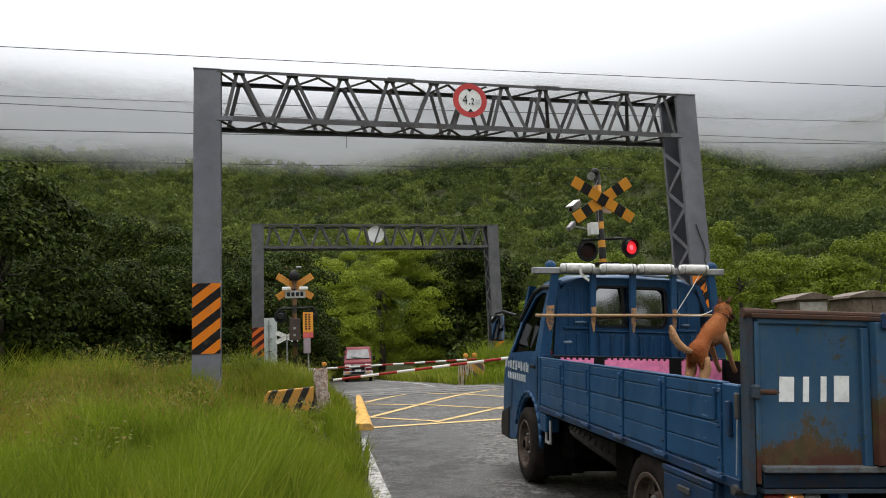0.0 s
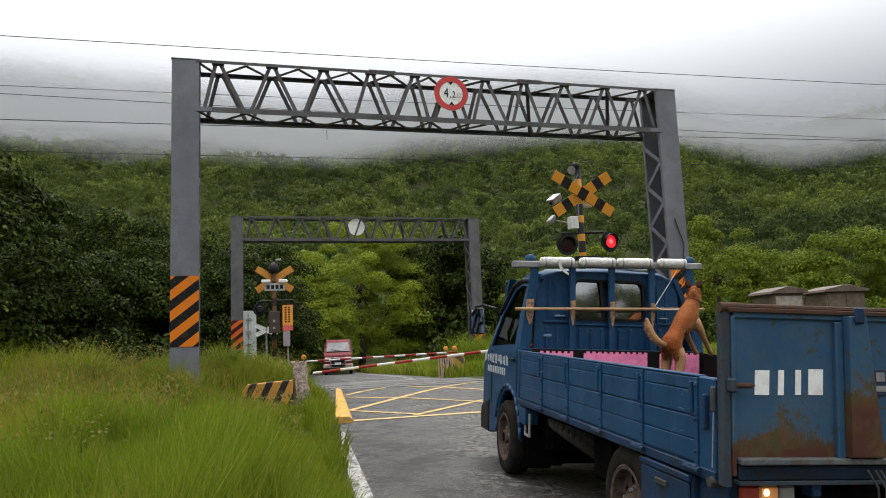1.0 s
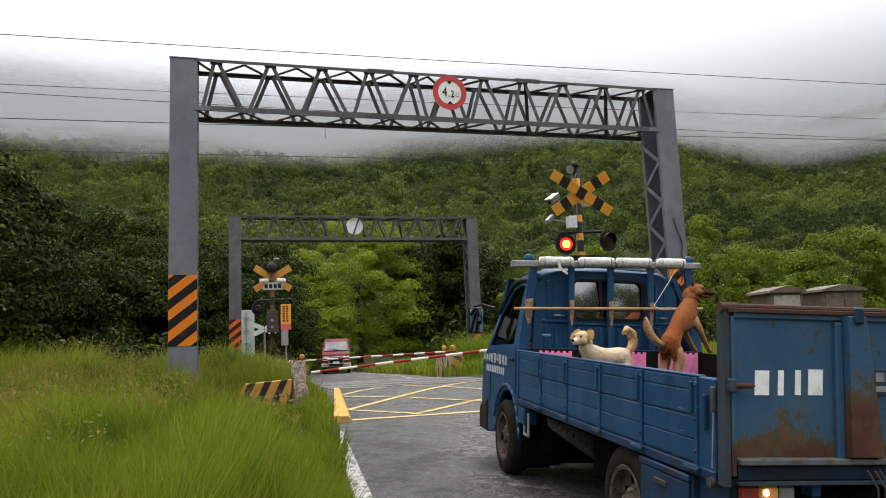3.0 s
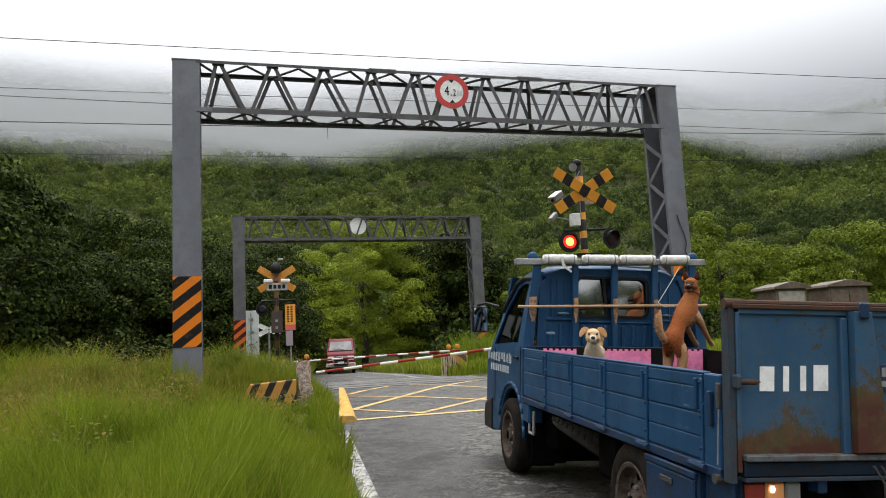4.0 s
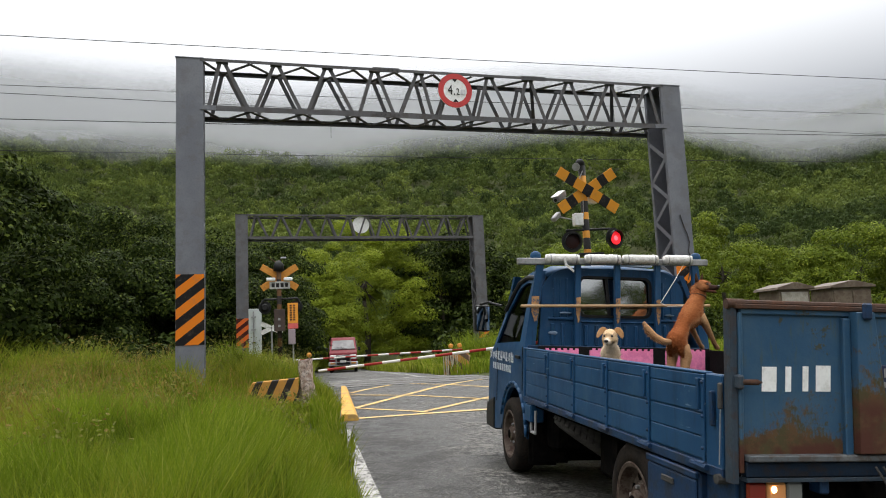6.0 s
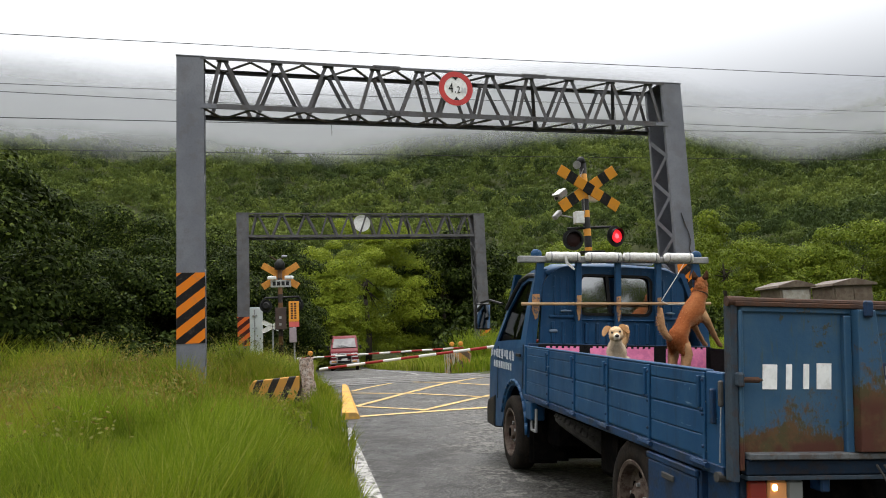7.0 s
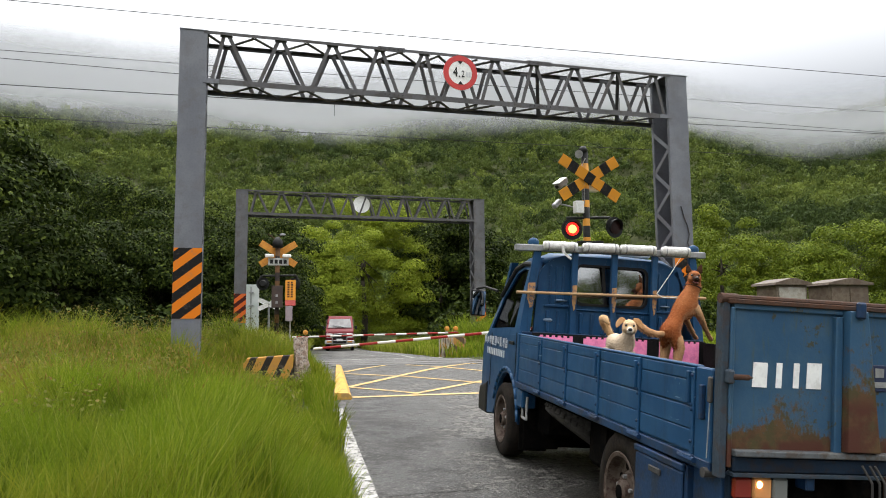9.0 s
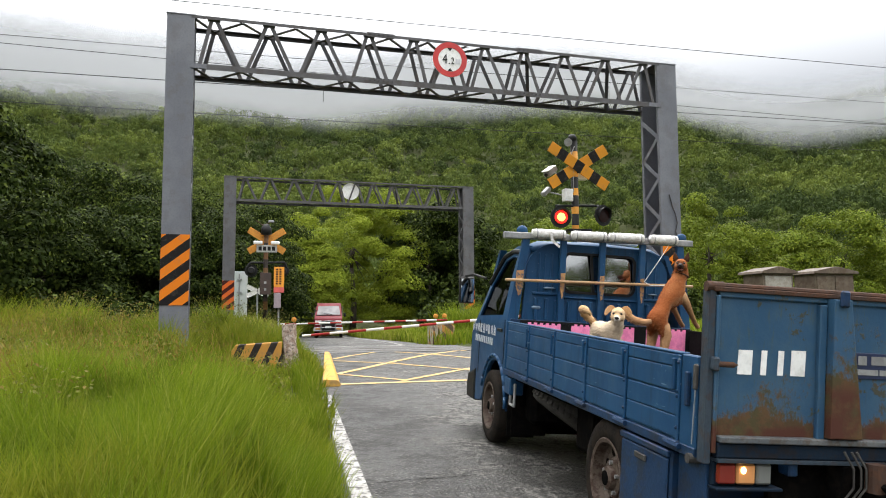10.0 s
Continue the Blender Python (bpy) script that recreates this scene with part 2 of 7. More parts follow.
def asphalt():
    """Old asphalt: pale worn lanes, damp dark patches, coarse stone in it."""
    m, t, b = material("damp_worn_asphalt", 0.6, 0, 0.3)
    big, mid_n, grit, fine = grain(t, 0.5, 6, 0.65), grain(t, 1.7, 8, 0.75), grain(t, 15, 4, 0.55), grain(t, 42, 2, 0.5)
    place = node(t, "SeparateXYZ")
    t.links.new(t.nodes.new("ShaderNodeTexCoord").outputs["Object"], place.inputs[0])
    across = calc(t, "MULTIPLY_ADD", place.outputs[1], -0.0626, calc(t, "SUBTRACT", place.outputs[0], 0.53))
    lane = band(t, calc(t, "MULTIPLY_ADD", calc(t, "SUBTRACT", big, 0.5), 1.6, across), 0.5, 1.1)
    col = mix(t, band(t, big, 0.42, 0.56), (0.017, 0.016, 0.0148), (0.029, 0.0275, 0.0255))
    col = mix(t, calc(t, "MULTIPLY", lane, band(t, grain(t, 9, 6, 0.7), 0.36, 0.62)), col, (0.040, 0.038, 0.034))
    worn = calc(t, "MULTIPLY", calc(t, "MULTIPLY", band(t, mid_n, 0.44, 0.58), lane), band(t, grit, 0.46, 0.56))
    col = mix(t, calc(t, "MULTIPLY", worn, 0.95), col, (0.155, 0.147, 0.133))
    col = mix(t, calc(t, "MULTIPLY", band(t, grain(t, 5, 7, 0.75, stretch=(0.7, 1.6, 1.0)), 0.52, 0.62), 0.7), col, (0.016, 0.015, 0.0145))
    col = mix(t, calc(t, "MULTIPLY", band(t, fine, 0.48, 0.38), 0.6), col, (0.007, 0.0066, 0.0062))
    col = mix(t, calc(t, "MULTIPLY", band(t, fine, 0.56, 0.68), 0.6), col, (0.17, 0.162, 0.146))
    t.links.new(col, b.inputs["Base Color"])
    t.links.new(calc(t, "MULTIPLY_ADD", band(t, mid_n, 0.4, 0.62), 0.32, 0.42), b.inputs["Roughness"])
    bumped(t, b, calc(t, "ADD", fine, grit), 0.8, 0.016)
    return m


ASPHALT = asphalt()
TAIL = blue_rust("rust_eaten_blue_paint", 0.77, 1.0)
SOIL = surface("dark_soil_and_litter", (0.05, 0.06, 0.02), (0.03, 0.038, 0.014), 1.5, 0.95, 0, 0.6, 20, 0.1, (0.08, 0.075, 0.03), 0.6)
GRASS = foliage("green_grass", (0.10, 0.16, 0.010), (0.20, 0.265, 0.018), (0.34, 0.36, 0.075), 0.5, 0.42, (0.25, 0.22, 0.03))
GRASS_DRY = foliage("yellowing_grass", (0.09, 0.14, 0.008), (0.18, 0.235, 0.014), (0.36, 0.33, 0.075), 0.5, 0.42, (0.24, 0.22, 0.03))
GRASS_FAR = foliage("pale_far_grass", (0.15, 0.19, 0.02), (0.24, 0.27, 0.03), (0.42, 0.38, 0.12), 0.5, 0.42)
WEED = foliage("olive_weed_leaves", (0.075, 0.085, 0.010), (0.125, 0.125, 0.018), (0.21, 0.115, 0.04), 0.55, 0.3)
SEED = foliage("dry_grass_heads", (0.15, 0.14, 0.03), (0.19, 0.12, 0.035), (0.34, 0.28, 0.08), 0.7, 0.3)
# Near-black leaves with few bright ones: crown shade and lit tips put into colour.
LEAF_DARK = foliage("shade_dark_leaves", (0.010, 0.017, 0.0035), (0.027, 0.043, 0.007), (0.10, 0.13, 0.022), 0.6, 0.06, None, 0.03)
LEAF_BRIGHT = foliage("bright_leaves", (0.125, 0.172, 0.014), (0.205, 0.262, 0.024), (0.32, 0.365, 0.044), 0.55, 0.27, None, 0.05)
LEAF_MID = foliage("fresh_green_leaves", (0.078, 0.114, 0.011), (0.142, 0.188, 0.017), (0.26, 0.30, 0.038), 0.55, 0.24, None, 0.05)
LEAF_HILL = foliage("hill_leaves", (0.062, 0.088, 0.020), (0.088, 0.118, 0.026), (0.125, 0.155, 0.034), 0.6, 0.14, None, 0.04)
LEAF_HILL_DEEP = foliage("deep_hill_leaves", (0.028, 0.045, 0.013), (0.043, 0.064, 0.017), (0.066, 0.09, 0.024), 0.6, 0.14, None, 0.04)
LEAF_HILL_PALE = foliage("pale_hill_leaves", (0.105, 0.138, 0.028), (0.135, 0.17, 0.034), (0.175, 0.21, 0.046), 0.6, 0.14, None, 0.04)
BARK = surface("grey_brown_bark", (0.05, 0.042, 0.03), (0.025, 0.021, 0.016), 6, 0.9, 0, 0.6, 30, 0.1)
GLASS_DARK = material("tinted_window_glass", 0.06, 0, 0.6)[0]
GLASS_DARK.node_tree.nodes["Principled BSDF"].inputs["Base Color"].default_value = (0.012, 0.014, 0.015, 1)


def clear_pane(name, share, tint=0.78):
    """Thin glass: mostly see-through, with the sky's reflection on it."""
    m, t, b = material(name, 0.04)
    gl, tr = t.nodes.new("ShaderNodeBsdfGlossy"), t.nodes.new("ShaderNodeBsdfTransparent")
    gl.inputs["Roughness"].default_value = 0.05
    tr.inputs[0].default_value = (tint * 0.95, tint, tint, 1)
    mx = t.nodes.new("ShaderNodeMixShader")
    mx.inputs[0].default_value = share
    t.links.new(tr.outputs[0], mx.inputs[1])
    t.links.new(gl.outputs[0], mx.inputs[2])
    t.links.new(mx.outputs[0], t.nodes["Material Output"].inputs[0])
    return m


PANE = clear_pane("reflecting_glass", 0.14)
PANE_BRIGHT = clear_pane("sky_reflecting_glass", 0.70, 0.06)
PANE_DOOR = clear_pane("dark_door_glass", 0.12, 0.22)

# ---- mesh helpers ----
def part(name, bm, mat, parent=None, label="", smooth=False):
    """Links a bmesh as one mesh object under a thing or a part."""
    me = bpy.data.meshes.new(name)
    bm.to_mesh(me)
    bm.free()
    me.materials.append(mat)
    if smooth:
        me.polygons.foreach_set("use_smooth", [True] * len(me.polygons))
    ob = new(name, me)
    ob.parent = parent
    if label:
        ob["label"] = label
    return ob


def thing(name, label, category, m=None, group="", kind=""):
    ob = new(name)
    ob.empty_display_size = 0.2
    ob.matrix_basis = m or Matrix()
    return tagged(ob, label, category, group, kind)


def soup(name, verts, tris, mat, parent=None):
    """One mesh from arrays of corners and triangles."""
    me = bpy.data.meshes.new(name)
    verts, tris = np.asarray(verts, np.float32), np.asarray(tris, np.int32)
    me.vertices.add(len(verts))
    me.vertices.foreach_set("co", verts.ravel())
    me.loops.add(tris.size)
    me.loops.foreach_set("vertex_index", tris.ravel())
    me.polygons.add(len(tris))
    me.polygons.foreach_set("loop_start", np.arange(0, tris.size, 3, dtype=np.int32))
    me.update(calc_edges=True)
    me.materials.append(mat)
    ob = new(name, me)
    ob.parent = parent
    return ob


def bmx():
    return bmesh.new()


def box(bm, x0, x1, y0, y1, z0, z1, bevel=0.0, m=None, segments=1):
    g = bmesh.ops.create_cube(bm, size=1.0)["verts"]
    mm = Matrix.Translation(((x0 + x1) / 2, (y0 + y1) / 2, (z0 + z1) / 2)) @ Matrix.Diagonal((abs(x1 - x0), abs(y1 - y0), abs(z1 - z0), 1))
    bmesh.ops.transform(bm, matrix=(m or Matrix()) @ mm, verts=g)
    if bevel:
        edges = list({e for v in g for e in v.link_edges})
        bmesh.ops.bevel(bm, geom=edges, offset=bevel, segments=segments, affect="EDGES", profile=0.6)
    return bm


def along(a, b):
    """A pose at a whose z runs to b."""
    a, b = Vector(a), Vector(b)
    return Matrix.Translation(a) @ (b - a).to_track_quat("Z", "Y").to_matrix().to_4x4(), (b - a).length


def bar(bm, a, b, w, h, bevel=0.0):
    m, n = along(a, b)
    return box(bm, -w / 2, w / 2, -h / 2, h / 2, 0, n, bevel, m)


def rod(bm, a, b, r, r2=None, n=10):
    m, d = along(a, b)
    bmesh.ops.create_cone(bm, cap_ends=True, segments=n, radius1=r, radius2=r if r2 is None else r2, depth=d, matrix=m @ Matrix.Translation((0, 0, d / 2)))
    return bm


def tube(bm, pts, r, n=8):
    for a, b in zip(pts, pts[1:]):
        rod(bm, a, b, r, None, n)
    return bm


def ball(bm, c, rx, ry=None, rz=None, m=None, u=14, v=9):
    mm = (m or Matrix()) @ Matrix.Translation(c) @ Matrix.Diagonal((rx, ry or rx, rz or rx, 1))
    bmesh.ops.create_uvsphere(bm, u_segments=u, v_segments=v, radius=1, matrix=mm)
    return bm


def slab(bm, pts, axis, d0, d1, bevel=0.0):
    """A polygon of (u, v) pairs, thick from d0 to d1 along the axis: x takes (y, z), y takes (x, z), z takes (x, y)."""
    put = {"x": lambda u, v, d: (d, u, v), "y": lambda u, v, d: (u, d, v), "z": lambda u, v, d: (u, v, d)}[axis]
    a = [bm.verts.new(put(u, v, d0)) for u, v in pts]
    b = [bm.verts.new(put(u, v, d1)) for u, v in pts]
    fs = [bm.faces.new(a), bm.faces.new(b[::-1])]
    for i in range(len(pts)):
        j = (i + 1) % len(pts)
        fs.append(bm.faces.new((a[j], a[i], b[i], b[j])))
    bmesh.ops.recalc_face_normals(bm, faces=fs)
    if bevel:
        edges = list({e for f in fs[:2] for e in f.edges})
        bmesh.ops.bevel(bm, geom=edges, offset=bevel, segments=2, affect="EDGES", profile=0.6)
    return bm


def strip(bm, a, b, w, thick, face):
    """A flat bar from a to b, w wide, whose broad side looks along face."""
    a, b = Vector(a), Vector(b)
    z = (b - a).normalized()
    x = Vector(face).cross(z).normalized()
    y = z.cross(x)
    m = Matrix((x, y, z)).transposed().to_4x4()
    m.translation = a
    return box(bm, -w / 2, w / 2, -thick / 2, thick / 2, 0, (b - a).length, 0, m)


def lathe(bm, rings, m=None, n=24, caps=True):
    """A body of rings (radius, height) round z."""
    m = m or Matrix()
    rows = [[bm.verts.new(m @ Vector((r * math.cos(2 * math.pi * i / n), r * math.sin(2 * math.pi * i / n), h))) for i in range(n)] for r, h in rings]
    for a, b in zip(rows, rows[1:]):
        for i in range(n):
            bm.faces.new((a[i], a[(i + 1) % n], b[(i + 1) % n], b[i]))
    if caps:
        bm.faces.new(rows[0][::-1])
        bm.faces.new(rows[-1])
    return bm


def loft(bm, rings, caps=True):
    """Skin over rings of points."""
    rows = [[bm.verts.new(p) for p in ring] for ring in rings]
    n = len(rows[0])
    for a, b in zip(rows, rows[1:]):
        for i in range(n):
            bm.faces.new((a[i], a[(i + 1) % n], b[(i + 1) % n], b[i]))
    if caps:
        bm.faces.new(rows[0][::-1])
        bm.faces.new(rows[-1])
    bmesh.ops.recalc_face_normals(bm, faces=bm.faces)
    return bm


# ---- lie of the land ----
PROFILE_Y = (-80.0, 0.0, 11.0, 15.0, 18.0, 22.0, 40.0, 60.0, 300.0)
PROFILE_Z = (-2.6, -0.14, 0.31, 0.45, 0.47, 0.45, 0.10, 0.0, 0.0)


def step(a, b, v):
    s = np.clip((v - a) / (b - a), 0, 1)
    return s * s * (3 - 2 * s)


def road_left(y):
    return 0.906 + 0.0626 * (y - 6.04)


def road_width(y):
    return np.interp(y, (-60, 12.5, 16.5, 20, 300), (5.0, 5.0, 3.9, 3.05, 3.05))


def road_z(x, y):
    s = x - road_left(y)
    return np.interp(y, PROFILE_Y, PROFILE_Z) - 0.055 * np.clip(s - 1.2, 0, 4) * (1 - step(7.5, 11.0, y))


def ripple(x, y, scale, seed=0.0):
    return (np.sin(x * scale + 1.3 * np.sin(y * scale * 0.7 + seed) + seed) + np.sin(y * scale * 1.1 + 1.7 * np.sin(x * scale * 0.6 + 2 + seed)) ) * 0.5


def land_z(x, y):
    """The ground's height: banks beside the road, then the wooded hill."""
    x, y = np.asarray(x, float), np.asarray(y, float)
    s = x - road_left(y)
    w = road_width(y)
    base = np.interp(y, PROFILE_Y, PROFILE_Z)
    left = 0.30 * step(0.1, 1.6, -s) * (1 - 0.7 * step(6, 9, y) * (1 - step(13, 15, y)) * step(-1.2, -0.2, x)) + 0.06 * ripple(x, y, 0.9)* step(0.3, 2.0, -s)
    right = 0.12 * step(0.3, 2.5, s - w) + 0.05 * ripple(x, y, 0.7, 1) * step(0.3, 3, s - w)
    bed = -0.10 * step(-0.25, 0.05, s) * step(-0.25, 0.05, w - s)
    r = np.hypot(x, y)
    ang = np.degrees(np.arctan2(x, y))
    swell = 1.03 + 0.045 * np.sin(np.radians((ang - 2) * 5.0)) + 0.02 * np.sin(np.radians(ang * 13 + 80)) - 0.17 * step(22, 40, ang)
    rise = np.clip(r - 88, 0, None)
    hill = 260 * np.tanh(0.47 * rise * rise / (rise + 110) * swell / 260) + step(110, 220, r) * 4 * ripple(x, y, 0.045, 2) + step(150, 300, r) * 4 * ripple(x, y, 0.024, 4)
    front = step(-10, 30, y)
    return base + left + right + bed + hill * front


def build_ground():
    n_a, radii = 300, np.concatenate([np.arange(0.6, 12, 0.3), np.arange(12, 30, 0.6), np.geomspace(30, 1600, 70)])
    a = np.linspace(0, 2 * math.pi, n_a, endpoint=False)
    rr, aa = np.meshgrid(radii, a, indexing="ij")
    x, y = rr * np.sin(aa), rr * np.cos(aa)
    z = land_z(x, y)
    v = np.stack([x, y, z], -1).reshape(-1, 3)
    i, j = np.meshgrid(np.arange(len(radii) - 1), np.arange(n_a), indexing="ij")
    p, q = i * n_a + j, i * n_a + (j + 1) % n_a
    t = np.concatenate([np.stack([p, q, p + n_a], -1).reshape(-1, 3), np.stack([q, q + n_a, p + n_a], -1).reshape(-1, 3)])
    c = len(v)
    v = np.vstack([v, [0, 0, land_z(0, 0)]])
    t = np.vstack([t, np.stack([np.full(n_a, c), (np.arange(n_a) + 1) % n_a, np.arange(n_a)], -1)])
    ob = soup("ground", v, t[:, ::-1], SOIL)
    ob.data.polygons.foreach_set("use_smooth", [True] * len(ob.data.polygons))
    tagged(ob, "dark soil under grass, rising to a wooded hill", "ground", kind="structure")


def build_road():
    ys = np.concatenate([np.arange(-60, 0, 3.0), np.arange(0, 26, 0.4), np.arange(26, 100, 2.0)])
    share = np.linspace(0, 1, 13)
    bm = bmx()
    rows = []
    for y in ys:
        x0, w = road_left(y) - 0.18, road_width(y) + 0.3
        edge = 0.05 * ripple(np.array(y), np.array(3.0), 2.1)
        rows.append([bm.verts.new((x0 + edge + s * w, y, float(road_z(x0 + s * w, y)))) for s in share])
    for a, b in zip(rows, rows[1:]):
        for i in range(len(share) - 1):
            bm.faces.new((a[i], a[i + 1], b[i + 1], b[i]))
    geom = bmesh.ops.extrude_face_region(bm, geom=list(bm.faces))["geom"]
    bmesh.ops.translate(bm, vec=(0, 0, -0.25), verts=[g for g in geom if isinstance(g, bmesh.types.BMVert)])
    bmesh.ops.recalc_face_normals(bm, faces=bm.faces)
    road = part("road", bm, ASPHALT)
    tagged(road, "narrow worn grey asphalt road over the tracks", "road", kind="structure")
    return road


def painted(name, pts, w, mat, parent, lift=0.006):
    """A painted line along (x, y) points, laid on the road."""
    dense = []
    for (x0, y0), (x1, y1) in zip(pts, pts[1:]):
        n = max(2, int(math.hypot(x1 - x0, y1 - y0) / 0.3))
        dense += [(x0 + (x1 - x0) * i / n, y0 + (y1 - y0) * i / n) for i in range(n)]
    dense.append(pts[-1])
    bm = bmx()
    rows = []
    for i, (x, y) in enumerate(dense):
        a, b = dense[max(0, i - 1)], dense[min(len(dense) - 1, i + 1)]
        d = Vector((b[0] - a[0], b[1] - a[1])).normalized()
        k = w / 2
        rows.append([bm.verts.new((x + s * d.y * k, y - s * d.x * k, float(road_z(x + s * d.y * k, y - s * d.x * k)) + lift)) for s in (-1, 1)])
    for a, b in zip(rows, rows[1:]):
        bm.faces.new((a[0], a[1], b[1], b[0]))
    return part(name, bm, mat, parent)


build_ground()
road = build_road()
painted("edge_line", [(road_left(y), y) for y in (-6, 0, 4, 7, 9.6)], 0.135, ROAD_WHITE, road)
painted("edge_line", [(4.30, 19.4), (5.0, 28), (5.78, 41), (7.0, 60)], 0.11, ROAD_WHITE, road)
painted("road_crack", [(1.0, 5.30), (1.25, 5.325), (1.5, 5.315), (1.75, 5.335)], 0.009, UNDER, road, 0.004)
painted("stop_line", [(2.1, 19.25), (5.1, 19.55)], 0.22, ROAD_WHITE, road)
for x in (2.5, 3.3, 4.1):
    painted("dash", [(x, 22.5), (x + 0.45, 22.6)], 0.3, ROAD_WHITE, road)
for pts, w in (([(1.45, 10.57), (3.46, 10.62), (5.4, 10.66)], 0.13), ([(1.55, 11.82), (3.4, 14.4), (5.2, 16.6)], 0.12), ([(2.38, 10.75), (3.89, 12.21), (5.6, 13.9)], 0.11),
               ([(1.82, 14.4), (3.17, 16.5)], 0.10), ([(3.17, 16.5), (4.47, 14.0), (5.7, 11.7)], 0.09), ([(1.78, 14.07), (2.85, 13.2), (3.72, 12.0), (4.6, 10.75)], 0.09), ([(1.6, 11.79), (2.47, 10.77)], 0.09)):
    painted("yellow_line", pts, w, YELLOW, road, 0.008)
painted("yellow_corner", [(4.75, 16.2), (5.25, 16.5)], 0.5, YELLOW, road, 0.01)


def build_rails():
    rail_mat = surface("worn_rail_steel", (0.3, 0.29, 0.28), (0.2, 0.17, 0.15), 6, 0.4, 0.6, 0.1, 50)
    for y in (16.72, 17.79):
        bm = bmx()
        for dy, w, z in ((0, 0.065, 0.017), (0.10, 0.04, 0.006)):
            box(bm, -60, 60, y + dy - w / 2, y + dy + w / 2, 0.30, 0.465 + z)
        tagged(part("rail", bm, rail_mat), "worn steel rail set flush in the crossing", "rail", "rails of the track", "structure")
    dark = surface("crossing_panel", (0.06, 0.058, 0.055), (0.085, 0.08, 0.075), 2, 0.7, 0, 0.4, 70)
    for y0, y1 in ((16.1, 16.66), (16.9, 17.74), (17.95, 19.0)):
        bm = box(bmx(), 1.75, 5.6, y0, y1, 0.2, 0.472, 0.008)
        tagged(part("crossing_panel", bm, dark), "dark rubber crossing panel between the rails", "crossing panel", "crossing panels", "structure")
    gravel = surface("track_ballast", (0.16, 0.14, 0.12), (0.1, 0.09, 0.08), 9, 0.95, 0, 0.9, 25, 0.2)
    for x0, x1 in ((-40, 1.7), (5.7, 45)):
        bm = slab(bmx(), [(15.4, 0.1), (16.2, 0.40), (18.3, 0.40), (19.1, 0.1)], "x", x0, x1)
        tagged(part("ballast_bed", bm, gravel), "grey stone ballast under the track", "ballast", "", "structure")


build_rails()


def build_kerb():
    bm = bmx()
    rings = []
    for i in range(11):
        y = 10.40 + i * 0.49
        x = 1.42 + (y - 10.35) * 0.092
        z = float(road_z(x, y))
        k = 0.26 - 0.012 * i
        rings.append([(x - k, y, z - 0.1), (x - k + 0.02, y, z + 0.095 + 0.01 * math.sin(i * 1.7)), (x - 0.05 + 0.006 * math.sin(i * 2.9), y, z + 0.085), (x - 0.01, y, z + 0.05), (x + 0.025, y, z - 0.1)])
    loft(bm, rings)
    tagged(part("kerb", bm, KERB_YELLOW), "low kerb painted yellow at the crossing", "kerb", kind="structure")


build_kerb()

